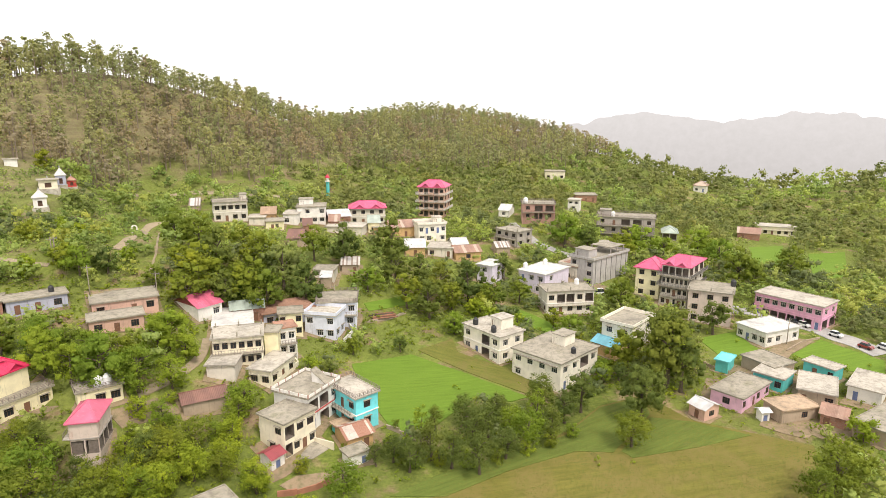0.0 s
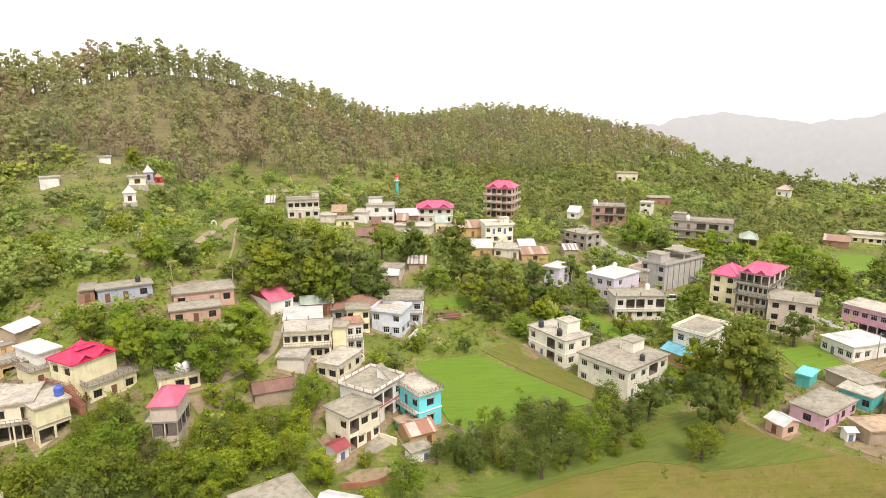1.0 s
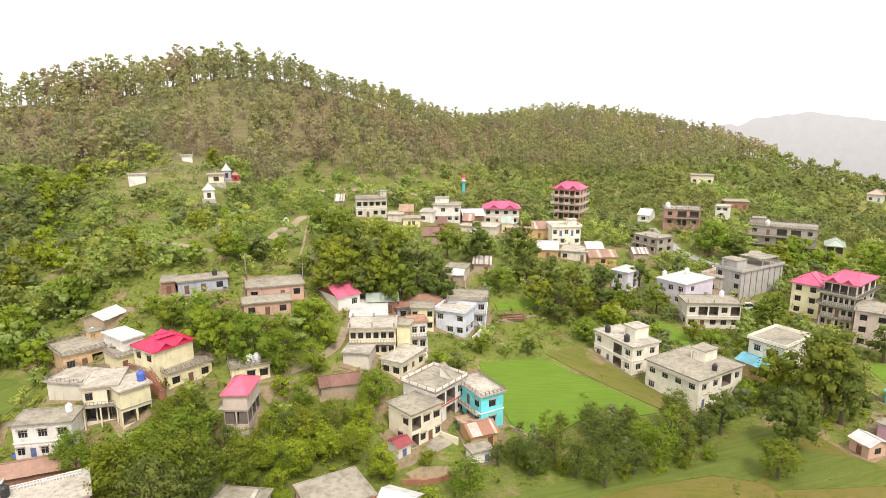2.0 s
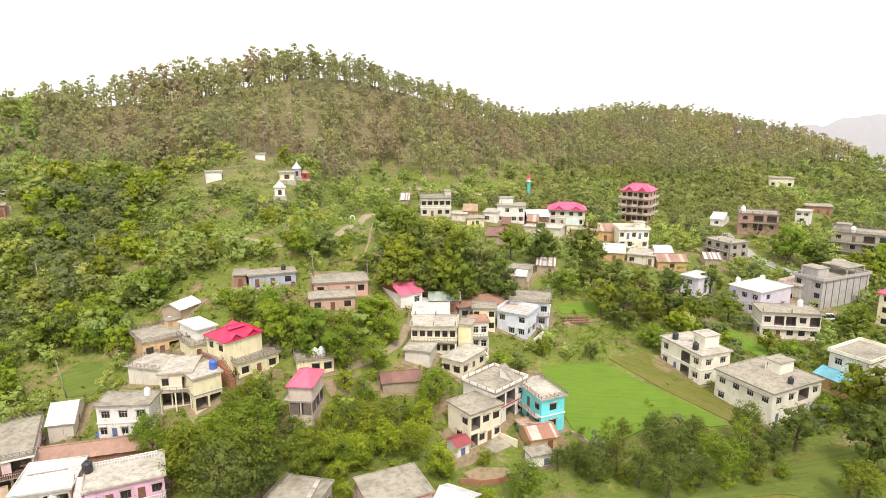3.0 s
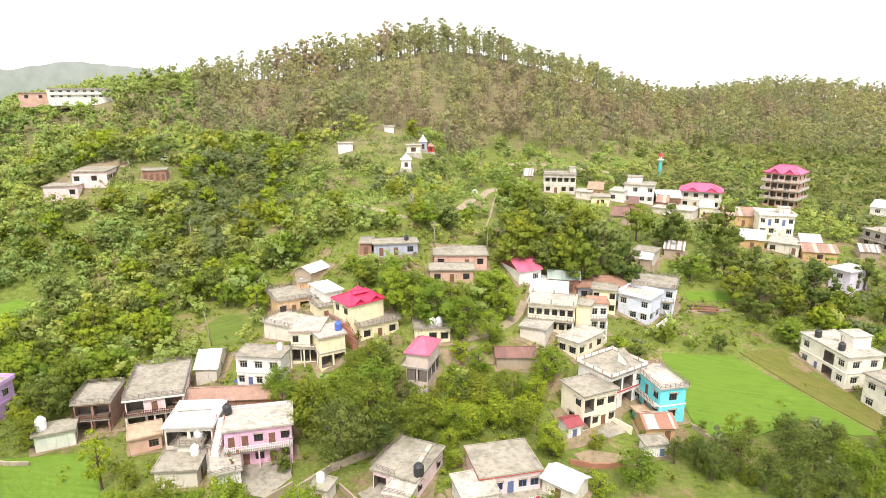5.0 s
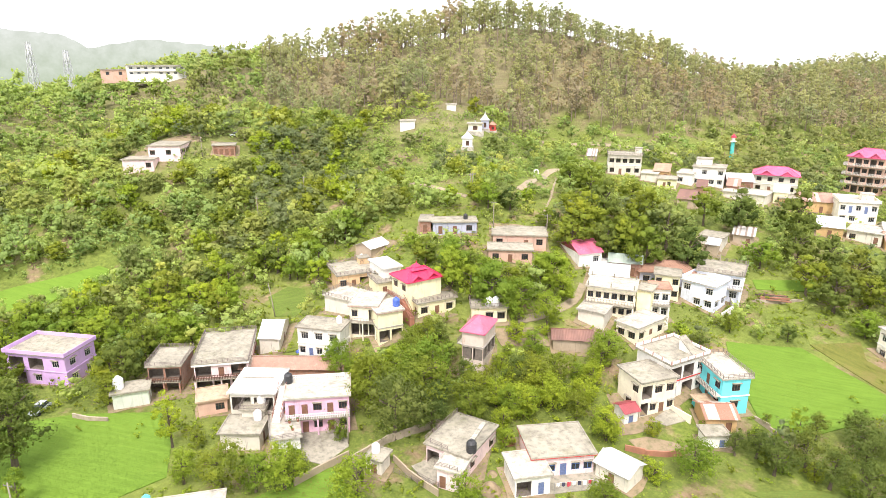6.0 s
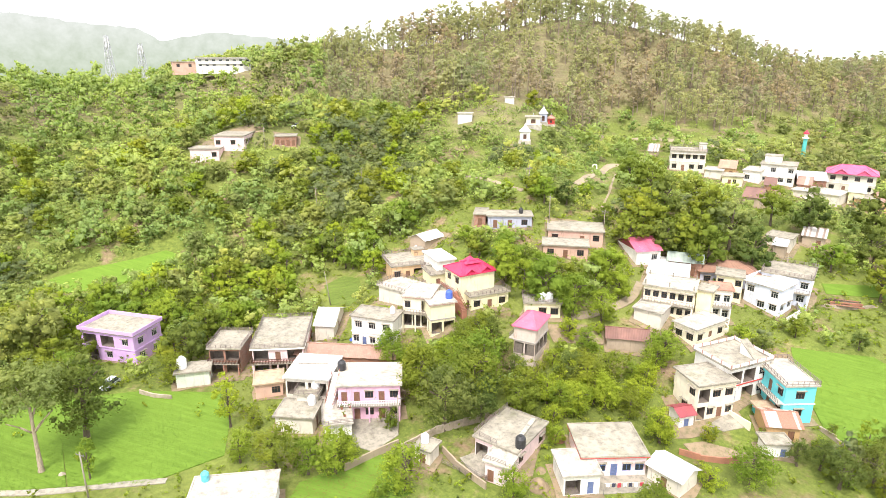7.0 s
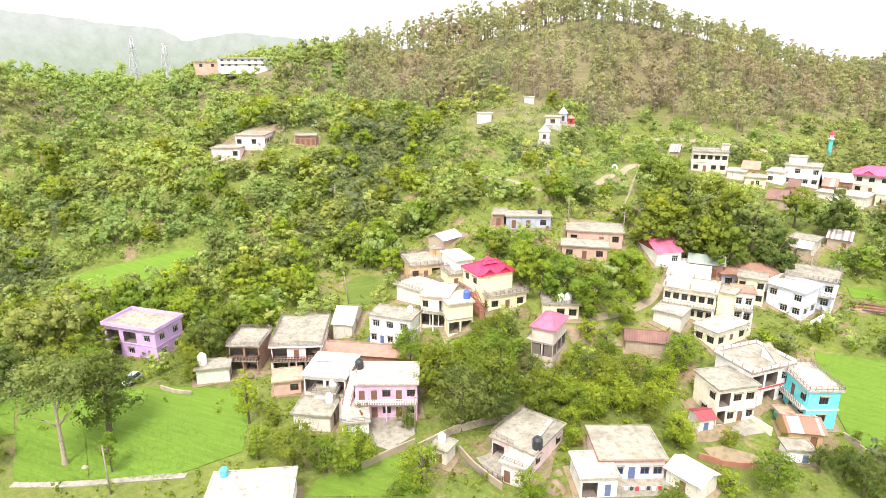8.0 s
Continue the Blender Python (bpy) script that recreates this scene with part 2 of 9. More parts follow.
ROOFS = {
    "concrete": slab_mat("roof_concrete", (0.325, 0.295, 0.232), (0.09, 0.082, 0.06), 0.6, moss=0.45), "whitewash": slab_mat("roof_whitewash", (0.455, 0.42, 0.352), (0.13, 0.115, 0.09), cover=0.6, moss=0.2),
    "whitesheet": slab_mat("roof_white", (0.56, 0.55, 0.52), (0.3, 0.28, 0.25), 0.45), "redbrick": slab_mat("roof_brick_tiles", (0.4, 0.22, 0.15)),
    "mudtop": slab_mat("roof_mud", (0.45, 0.33, 0.22)), "turquoise": slab_mat("roof_turquoise", (0.15, 0.55, 0.56), cover=0.2),
    "rusttin": sheet_mat("tin_rusty", (0.6, 0.52, 0.45), (0.3, 0.11, 0.055), 0.8, odd=0.5), "maroon": sheet_mat("tin_maroon", (0.3, 0.06, 0.07), amount=0.2),
    "maroonbrown": sheet_mat("tin_brown", (0.2, 0.1, 0.075), (0.26, 0.16, 0.1), 0.3), "red": sheet_mat("tin_red", (0.62, 0.03, 0.07), (0.5, 0.12, 0.14), 0.25),
    "fadedred": sheet_mat("tin_faded_red", (0.6, 0.13, 0.21), (0.62, 0.34, 0.36), 0.45),
    "red2": sheet_mat("tin_crimson", (0.6, 0.03, 0.1), (0.66, 0.12, 0.2), 0.25), "pink": sheet_mat("tin_pink_red", (0.6, 0.1, 0.2), (0.56, 0.24, 0.28), 0.35),
    "greentin": sheet_mat("tin_green", (0.36, 0.42, 0.36), (0.3, 0.3, 0.26), 0.35), "rust": sheet_mat("tin_rust_brown", (0.33, 0.195, 0.14), (0.46, 0.38, 0.3), 0.5, odd=0.15),
    "paletin": sheet_mat("tin_pale", (0.6, 0.6, 0.57), (0.36, 0.33, 0.28), 0.4), "whitetin": sheet_mat("tin_white", (0.55, 0.55, 0.54), (0.36, 0.32, 0.27), 0.5),
    "bluetin": sheet_mat("tin_blue", (0.12, 0.36, 0.44), (0.3, 0.45, 0.5), 0.3), "claytile": sheet_mat("roof_clay", (0.3, 0.17, 0.115), (0.28, 0.16, 0.11), 0.5, 0.85),
    "mudtile": sheet_mat("roof_mud_tile", (0.36, 0.25, 0.17), (0.28, 0.2, 0.14), 0.5, 0.9), "stripetin": sheet_mat("tin_striped", (0.6, 0.58, 0.54), (0.2, 0.13, 0.09), 0.8, odd=0.45),
}
GLASS = node_mat("window_glass")[0]
GLASS.node_tree.nodes["Principled BSDF"].inputs["Base Color"].default_value = (0.03, 0.035, 0.04, 1)
GLASS.node_tree.nodes["Principled BSDF"].inputs["Roughness"].default_value = 0.12
FRAME_BROWN = plain_mat("frame_brown", (0.13, 0.07, 0.045), 0.6)
FRAME_BLUE = plain_mat("frame_blue", (0.08, 0.17, 0.42), 0.5)
FRAME_WHITE = plain_mat("frame_white", (0.6, 0.58, 0.54), 0.6, var=0.1)
DOOR = plain_mat("door_wood", (0.2, 0.1, 0.06), 0.6)
DOOR_BLUE = plain_mat("door_blue", (0.12, 0.16, 0.3), 0.5)
RAIL = plain_mat("rail_metal", (0.2, 0.16, 0.14), 0.6)
DARK_WOOD = plain_mat("veranda_wood", (0.1, 0.045, 0.03), 0.6)
RAIL_WHITE = plain_mat("rail_white", (0.7, 0.68, 0.66), 0.7, var=0.1)
# Inside of open bays: plaster coloured dark for the shade in there.
INNER = plain_mat("room_plaster_shaded", (0.17, 0.14, 0.115), 0.9)
PALE_BARK = bark_mat("pale_bark", (0.36, 0.29, 0.21))
BARK, PINE_BARK = bark_mat("bark", (0.11, 0.085, 0.055)), bark_mat("pine_bark", (0.27, 0.21, 0.16))
LEAF = [leaf_mat("leaf_mid", (0.108, 0.14, 0.023), (0.31, 0.368, 0.054), 0.3), leaf_mat("leaf_dark", (0.082, 0.112, 0.032), (0.222, 0.278, 0.072), 0.32),
        leaf_mat("leaf_light", (0.146, 0.206, 0.028), (0.36, 0.464, 0.062), 0.33),
        leaf_mat("leaf_grey_green", (0.17, 0.2, 0.072), (0.39, 0.44, 0.15), 0.36), leaf_mat("leaf_dusky", (0.128, 0.15, 0.043), (0.3, 0.33, 0.092), 0.34)]
# Hill pines and slope woods: distance haze is put into these paler, greyer colours.
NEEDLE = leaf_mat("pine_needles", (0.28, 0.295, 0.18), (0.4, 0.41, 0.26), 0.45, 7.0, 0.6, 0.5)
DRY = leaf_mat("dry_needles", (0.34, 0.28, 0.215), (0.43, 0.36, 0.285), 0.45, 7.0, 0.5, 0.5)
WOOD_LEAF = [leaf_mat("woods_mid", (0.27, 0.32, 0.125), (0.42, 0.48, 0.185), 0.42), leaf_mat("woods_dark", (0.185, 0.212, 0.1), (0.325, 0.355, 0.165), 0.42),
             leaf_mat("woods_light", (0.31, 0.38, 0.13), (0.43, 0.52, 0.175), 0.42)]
GRASS = leaf_mat("grass_tufts", (0.12, 0.16, 0.035), (0.24, 0.3, 0.065), 0.1)
STUBBLE = leaf_mat("stubble", (0.15, 0.155, 0.034), (0.215, 0.215, 0.052), 0.06, 12.0, 0.4, 0.4)
CROP_LEAF = leaf_mat("crop_leaves", (0.134, 0.212, 0.026), (0.166, 0.252, 0.037), 0.06, 14.0, 0.3, 0.25)
BLACK_PLASTIC, WHITE_PLASTIC = plain_mat("tank_black", (0.03, 0.03, 0.032), 0.45), plain_mat("tank_white", (0.75, 0.75, 0.74), 0.4, var=0.06)
BLUE_PLASTIC, TEAL_PLASTIC = plain_mat("tank_blue", (0.06, 0.12, 0.45), 0.4), plain_mat("tank_teal", (0.1, 0.42, 0.48), 0.4)
STONE = slab_mat("stone_wall", (0.4, 0.33, 0.25), (0.14, 0.13, 0.08), 0.5)
RED_EARTH = slab_mat("red_masonry", (0.36, 0.16, 0.1), (0.2, 0.12, 0.08), 0.5)
TYRE = plain_mat("tyre", (0.02, 0.02, 0.02), 0.9)
STEEL = plain_mat("galvanised", (0.5, 0.51, 0.52), 0.5, 0.4)
TERRACOTTA = plain_mat("terracotta", (0.32, 0.13, 0.08), 0.8)
POLE_WOOD = bark_mat("pole", (0.3, 0.26, 0.2))
ARM_STEEL = plain_mat("old_steel", (0.2, 0.19, 0.18), 0.6)
THATCH = slab_mat("dry_straw", (0.27, 0.2, 0.12), (0.14, 0.1, 0.06), 0.6)
CLOTH = {"white": plain_mat("cloth_white", (0.7, 0.68, 0.66), 0.9, var=0.1), "dark": plain_mat("cloth_dark", (0.05, 0.05, 0.08), 0.9), "red": plain_mat("cloth_red", (0.5, 0.06, 0.08), 0.9)}


def paint_mat(name, c):
    m = plain_mat(name, c, 0.3, 0.0, 0.05)
    m.node_tree.nodes["Principled BSDF"].inputs["Coat Weight"].default_value = 0.6
    return m


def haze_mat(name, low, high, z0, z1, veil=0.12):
    """Hills lost in cloud, miles away: the haze is painted as a glowing colour."""
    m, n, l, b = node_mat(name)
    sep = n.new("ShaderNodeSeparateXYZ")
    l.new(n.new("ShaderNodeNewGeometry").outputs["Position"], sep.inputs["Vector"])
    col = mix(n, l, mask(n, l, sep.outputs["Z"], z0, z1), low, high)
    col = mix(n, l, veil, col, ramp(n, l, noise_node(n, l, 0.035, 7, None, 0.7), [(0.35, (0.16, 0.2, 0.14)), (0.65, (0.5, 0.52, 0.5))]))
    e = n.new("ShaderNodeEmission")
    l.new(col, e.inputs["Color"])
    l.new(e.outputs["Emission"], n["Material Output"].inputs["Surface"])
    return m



# ---- building blocks ----
class Shape:
    """Collects faces of one mesh."""

    def __init__(self):
        self.v, self.f = [], []

    def quad(self, *p):
        i = len(self.v)
        self.v.extend(tuple(q) for q in p)
        self.f.append(tuple(range(i, i + len(p))))

    def box(self, x0, y0, z0, x1, y1, z1):
        i = len(self.v)
        self.v.extend([(x0, y0, z0), (x1, y0, z0), (x1, y1, z0), (x0, y1, z0), (x0, y0, z1), (x1, y0, z1), (x1, y1, z1), (x0, y1, z1)])
        for q in ((0, 3, 2, 1), (4, 5, 6, 7), (0, 1, 5, 4), (1, 2, 6, 5), (2, 3, 7, 6), (3, 0, 4, 7)):
            self.f.append(tuple(i + k for k in q))

    def beam(self, a, b, r):
        """A square bar from a to b."""
        a, b = Vector(a), Vector(b)
        w = (b - a).normalized()
        s = w.cross(Vector((0, 0, 1)) if abs(w.z) < 0.9 else Vector((1, 0, 0))).normalized()
        t = w.cross(s)
        ring = [s * r + t * r, -s * r + t * r, -s * r - t * r, s * r - t * r]
        i = len(self.v)
        self.v.extend([tuple(a + k) for k in ring] + [tuple(b + k) for k in ring])
        for k in range(4):
            self.f.append((i + k, i + (k + 1) % 4, i + 4 + (k + 1) % 4, i + 4 + k))
        self.f += [(i + 3, i + 2, i + 1, i), (i + 4, i + 5, i + 6, i + 7)]

    def tube(self, rings, seg=6, cap=True):
        """Rings of (centre, radius), joined to a round tube."""
        i = len(self.v)
        for c, r in rings:
            for k in range(seg):
                a = 2 * math.pi * k / seg
                self.v.append((c[0] + r * math.cos(a), c[1] + r * math.sin(a), c[2]))
        for j in range(len(rings) - 1):
            for k in range(seg):
                p, q = i + j * seg + k, i + j * seg + (k + 1) % seg
                self.f.append((p, q, q + seg, p + seg))
        if cap:
            self.f.append(tuple(i + (len(rings) - 1) * seg + k for k in range(seg)))
            self.f.append(tuple(i + k for k in reversed(range(seg))))

    def mesh(self, name, material, smooth=False):
        me = bpy.data.meshes.new(name)
        seen, ids, verts = {}, [], []
        for p in self.v:
            k = (round(p[0], 3), round(p[1], 3), round(p[2], 3))
            if k not in seen:
                seen[k] = len(verts)
                verts.append(p)
            ids.append(seen[k])
        faces = [tuple(dict.fromkeys(ids[i] for i in f)) for f in self.f]
        me.from_pydata(verts, [], [f for f in faces if len(f) > 2])
        me.materials.append(material)
        if smooth:
            me.polygons.foreach_set("use_smooth", [True] * len(me.polygons))
        me.update()
        return me


def part(name, shape, material, parent, label="", smooth=False):
    ob = new(name, shape.mesh(name, material, smooth))
    ob.parent = parent
    return tagged(ob, label)


def part_of(name, me, parent, m=None, label=""):
    ob = new(name, me)
    ob.parent = parent
    if m is not None:
        ob.matrix_local = m
    return tagged(ob, label)


def thing(name, x, y, z, turn, label, category, group=""):
    ob = new(name)
    ob.empty_display_size = 0.5
    ob.matrix_world = pose(x, y, z, 0, 0, turn)
    return tagged(ob, label, category, group)


# ---- the lie of the land: hills as smooth swells ----
NEAR_HILLS = [  # x, y, half-widths along and across, turn, height
    (-172, 293, 73, 50, -40, 47.4),
    (-128, 350, 59, 59, -30, 39.6),
    (-270, 227, 65, 40, 45, 53.0),
    (-63, 430, 83, 78, -1, 19.1),
    (-7, 526, 88, 83, -1, 42.4),
    (97, 464, 70, 78, -18, 21.5),
    (165, 420, 60, 60, 0, 9.0),
    (-124, 181, 27, 29, -0, 13.2),
    (-97, 142, 43, 18, 29, 16.8),
    (-72, 110, 34, 18, 13, 11.8),
    (-51, 217, 61, 39, -14, 8.6),
    (40, 284, 49, 58, -7, 13.2),
    (98, 303, 69, 70, -0, 1.9),
    (-150, 240, 50, 50, 0, -3.4),
]
FAR_HILLS = [
    (-194, 118, 32, 50, 3, 45.9),
    (-300, 172, 72, 72, -0, -4.0),
    (-203, 69, 44, 58, -1, -34.1),
    (-860, 265, 200, 200, 0, 20.0),
    (-600, 350, 150, 150, 0, 15.4),
    (-469, 369, 110, 110, 0, 47.4),
    (318, 382, 67, 84, 23, 34.0),
    (299, 560, 150, 121, 1, -29.4),
    (-311, 35, 83, 94, 4, 55.0),
    (-65, 169, 41, 34, -0, 5.2),
    (82, 151, 78, 77, -0, 2.3),
    (-123, 257, 23, 36, 12, -21.5),
    (-150, 205, 29, 31, 0, 18.7),
    (246, 57, 34, 107, -18, 35.0),
    (18, 123, 51, 43, -0, -1.8),
    (-282, 232, 20, 25, 0, -6.5),
]
HILLS = NEAR_HILLS + FAR_HILLS
HX, HY, HU, HV, HA, HH = (np.array([h[k] for h in HILLS]) for k in range(6))
CA, SA = np.cos(np.radians(HA)), np.sin(np.radians(HA))


PADS = [(-68.9, 99.2, 5.0, 9.3)]  # levelled ground: x, y, reach, height


def land(x, y):
    """Height of the ground, for numbers or arrays."""
    x, y = np.asarray(x, float)[..., None], np.asarray(y, float)[..., None]
    dx, dy = x - HX, y - HY
    u, v = dx * CA + dy * SA, dy * CA - dx * SA
    east = 1 / (1 + np.exp(-(x[..., 0] + 60) / 60))
    away = np.maximum(np.hypot(x[..., 0], y[..., 0]) - 540, 0) / 480 * east
    z = (HH * np.exp(-0.5 * ((u / HU) ** 2 + (v / HV) ** 2))).sum(-1) - 240 * (1 - np.exp(-away ** 2))
    for px, py, reach, level in PADS:
        z = z + (level - z) * np.exp(-(np.hypot(x[..., 0] - px, y[..., 0] - py) / reach) ** 6)
    return z


def axis(lo, hi, step, far, grow=1.22):
    a = list(np.arange(lo, hi + 0.1, step))
    s, x = step, hi
    while x < far:
        s *= grow
        x += s
        a.append(x)
    s, x = step, lo
    while x > -far:
        s *= grow
        x -= s
        a.insert(0, x)
    return np.array(a)


def grid_mesh(name, X, Y, Z, material):
    ny, nx = X.shape
    co = np.stack([X, Y, Z], -1).reshape(-1, 3)
    i = (np.arange(ny - 1)[:, None] * nx + np.arange(nx - 1)[None]).ravel()
    return raw_mesh(name, co, np.stack([i, i + 1, i + nx + 1, i + nx], 1), material, True)


def raw_mesh(name, co, quads, material, smooth=False, normals=None):
    """A mesh of quads from arrays."""
    me = bpy.data.meshes.new(name)
    me.vertices.add(len(co))
    me.vertices.foreach_set("co", np.asarray(co, np.float32).ravel())
    nq = len(quads)
    me.loops.add(nq * 4)
    me.loops.foreach_set("vertex_index", np.asarray(quads, np.int32).ravel())
    me.polygons.add(nq)
    me.polygons.foreach_set("loop_start", np.arange(0, nq * 4, 4, dtype=np.int32))
    me.polygons.foreach_set("use_smooth", np.full(nq, smooth))
    me.materials.append(material)
    me.update(calc_edges=True)
    if normals is not None:
        me.polygons.foreach_set("use_smooth", np.full(nq, True))
        me.normals_split_custom_set_from_vertices(np.asarray(normals, np.float32))
    return me


GX, GY = axis(-420, 320, 4.0, 3800), axis(-40, 620, 4.0, 3800)
MX, MY = np.meshgrid(GX, GY)
tagged(new("ground", grid_mesh("ground", MX, MY, land(MX, MY), ground_mat())), "grassy hillside and valley floor with patches of bare soil", "ground", kind="structure")


def sheet(name, corners, material, label, category, lift=0.12, step=2.0, kind="structure"):
    """A patch of ground inside a polygon, laid on the land."""
    p = np.array(corners, float)
    bm = bmesh.new()
    face = bm.faces.new([bm.verts.new((x, y, 0)) for x, y in p])
    for ax in (0, 1):
        lo, hi = p[:, ax].min(), p[:, ax].max()
        for c in np.arange(math.ceil(lo / step) * step, hi, step):
            no = (1, 0, 0) if ax == 0 else (0, 1, 0)
            bmesh.ops.bisect_plane(bm, geom=bm.verts[:] + bm.edges[:] + bm.faces[:], plane_co=(c, c, 0), plane_no=no)
    for v in bm.verts:
        v.co.z = float(land(v.co.x, v.co.y)) + lift
    rim = [e for e in bm.edges if e.is_boundary]
    ext = bmesh.ops.extrude_edge_only(bm, edges=rim)
    for v in ext["geom"]:
        if isinstance(v, bmesh.types.BMVert):
            v.co.z -= lift + 0.5
    bmesh.ops.recalc_face_normals(bm, faces=bm.faces[:])
    me = bpy.data.meshes.new(name)
    bm.to_mesh(me)
    bm.free()
    me.materials.append(material)
    return tagged(new(name, me), label, category, kind=kind)


def ribbon(name, points, width, material, label, category, lift=0.14, step=1.5):
    """A road or path along a line, laid on the land."""
    pts = [Vector(p) for p in points]
    line = []
    for a, b, c, d in zip([pts[0]] + pts[:-2], pts[:-1], pts[1:], pts[2:] + [pts[-1]]):
        k = max(2, int((c - b).length / step))
        for j in range(k):
            t = j / k
            line.append(0.5 * ((2 * b) + (c - a) * t + (2 * a - 5 * b + 4 * c - d) * t * t + (3 * b - a - 3 * c + d) * t ** 3))
    line.append(pts[-1])
    s = Shape()
    rows = []
    for i, p in enumerate(line):
        w = (line[min(i + 1, len(line) - 1)] - line[max(i - 1, 0)]).normalized()
        n = Vector((-w.y, w.x))
        row = []
        for u in (-0.5, -0.17, 0.17, 0.5):
            q = p + n * u * width * (1 + 0.12 * math.sin(i * 0.9 + u * 5))
            row.append((q.x, q.y, float(land(q.x, q.y)) + lift))
        rows.append([(row[0][0], row[0][1], row[0][2] - 0.6)] + row + [(row[3][0], row[3][1], row[3][2] - 0.6)])
    s.v = [v for r in rows for v in r]
    for i in range(len(rows) - 1):
        for k in range(5):
            a = i * 6 + k
            s.f.append((a, a + 6, a + 7, a + 1))
    return tagged(new(name, s.mesh(name, material)), label, category, kind="structure")


def ridge(name, label, far, a0, a1, crest, low, material, rough):
    """A far line of hills: crest is its height at even steps of bearing from a0 to a1."""
    s, k = Shape(), 160
    for i in range(k + 1):
        t = i / k
        a = radians(a0 + (a1 - a0) * t)
        f = t * (len(crest) - 1)
        j = min(int(f), len(crest) - 2)
        w = (f - j) * (f - j) * (3 - 2 * (f - j))
        z = crest[j] * (1 - w) + crest[j + 1] * w + rough * noise.noise(Vector((i * 0.35, far * 0.01, 0))) + 0.5 * rough * noise.noise(Vector((i * 1.1, far * 0.02, 4)))
        for d, zz in ((far, low), (far + 60, z * 0.55 + low * 0.45), (far + 160, z), (far + 500, low)):
            s.v.append((-d * math.sin(a), d * math.cos(a), zz))
        if i:
            for q in range(3):
                b = (i - 1) * 4 + q
                s.f.append((b, b + 1, b + 5, b + 4))
    return tagged(new(name, s.mesh(name, material, True)), label, "hills", kind="structure")


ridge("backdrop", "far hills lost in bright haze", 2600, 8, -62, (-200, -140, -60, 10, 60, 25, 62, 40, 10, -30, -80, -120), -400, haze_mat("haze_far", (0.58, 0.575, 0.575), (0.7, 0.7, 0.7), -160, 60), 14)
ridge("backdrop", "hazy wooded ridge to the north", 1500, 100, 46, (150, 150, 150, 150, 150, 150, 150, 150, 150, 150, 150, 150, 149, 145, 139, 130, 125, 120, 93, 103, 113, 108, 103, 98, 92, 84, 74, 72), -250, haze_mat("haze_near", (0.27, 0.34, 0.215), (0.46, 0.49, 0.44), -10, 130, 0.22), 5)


# ---- fields, yards, roads and paths ----
CROP = {
    "crop_bright": field_mat("crop_bright", (0.116, 0.2, 0.022), (0.152, 0.248, 0.033), (0.17, 0.22, 0.04), -20, 0.62),
    "crop_pale": field_mat("crop_thin", (0.115, 0.13, 0.026), (0.19, 0.19, 0.045), (0.23, 0.17, 0.075), 20, 0.46),
    "crop_brown": field_mat("crop_mown", (0.125, 0.125, 0.026), (0.2, 0.18, 0.042), (0.23, 0.165, 0.065), -12, 0.44),
    "crop_green": field_mat("crop_grass", (0.09, 0.13, 0.025), (0.16, 0.205, 0.045), (0.17, 0.15, 0.06), -30, 0.58),
    "soil": slab_mat("bare_soil", (0.27, 0.2, 0.125), (0.11, 0.12, 0.04), 0.75), "concrete": ROOFS["concrete"],
    "asphalt": slab_mat("road_surface", (0.36, 0.35, 0.33), (0.22, 0.2, 0.18), 0.4), "dirt": slab_mat("track_dirt", (0.31, 0.245, 0.165), (0.17, 0.17, 0.07), 0.55),
}
sheet("field", [(-20.1, 127.8), (-7.4, 136.9), (4.7, 130.6), (18.2, 121.2), (14.3, 118.9), (6.7, 119.8), (-4.3, 104.3), (-9.9, 106.8), (-16.6, 117.9)], CROP["crop_bright"], "bright green crop field below the houses", "field")
sheet("field", [(-6.1, 139.5), (2.4, 147.1), (3.9, 140.1), (15.9, 133.2), (24.3, 122.2), (19.4, 121.5), (6.0, 130.7)], CROP["crop_pale"], "thin green and brown field by the pale houses", "field")
sheet("field", [(-14.2, 74.1), (-0.7, 88.1), (24.7, 108.8), (32.2, 117.5), (43.0, 122.2), (49.1, 111.5), (67.3, 101.7), (55.5, 73.7)], CROP["crop_brown"], "mown brown-green field on the valley floor", "field")
sheet("field", [(85.3, 141.9), (97.7, 151.2), (105.3, 138.1), (98.6, 128.4), (87.0, 138.0)], CROP["crop_bright"], "bright green paddy beside the road", "field")
sheet("field", [(65.9, 151.1), (77.5, 155.7), (78.4, 143.8), (67.5, 139.7)], CROP["crop_bright"], "small green field behind the sheds", "field")
sheet("field", [(128.9, 254.7), (148.0, 263.4), (126.3, 220.3), (112.5, 216.4)], CROP["crop_bright"], "terraced green field beyond the road", "field")
sheet("field", [(151.8, 250.6), (171.2, 257.0), (145.8, 215.5), (128.7, 207.3)], CROP["crop_bright"], "terraced green field beyond the road", "field")
sheet("field", [(20.2, 167.2), (25.7, 162.7), (31.4, 156.5), (28.2, 152.5), (20.1, 158.8)], CROP["crop_bright"], "green strip of field behind the pale house", "field")
sheet("field", [(-21.2, 159.0), (-8.6, 168.7), (-7.5, 163.8), (-19.5, 155.7)], CROP["crop_bright"], "green terrace field above the houses", "field")
sheet("field", [(-114.9, 32.6), (-108.8, 40.9), (-96.9, 49.9), (-86.4, 45.4), (-79.3, 40.2), (-81.5, 29.5), (-89.4, 21.5), (-104.1, 25.6)], CROP["crop_bright"], "bright green crop field by the lavender house", "field")
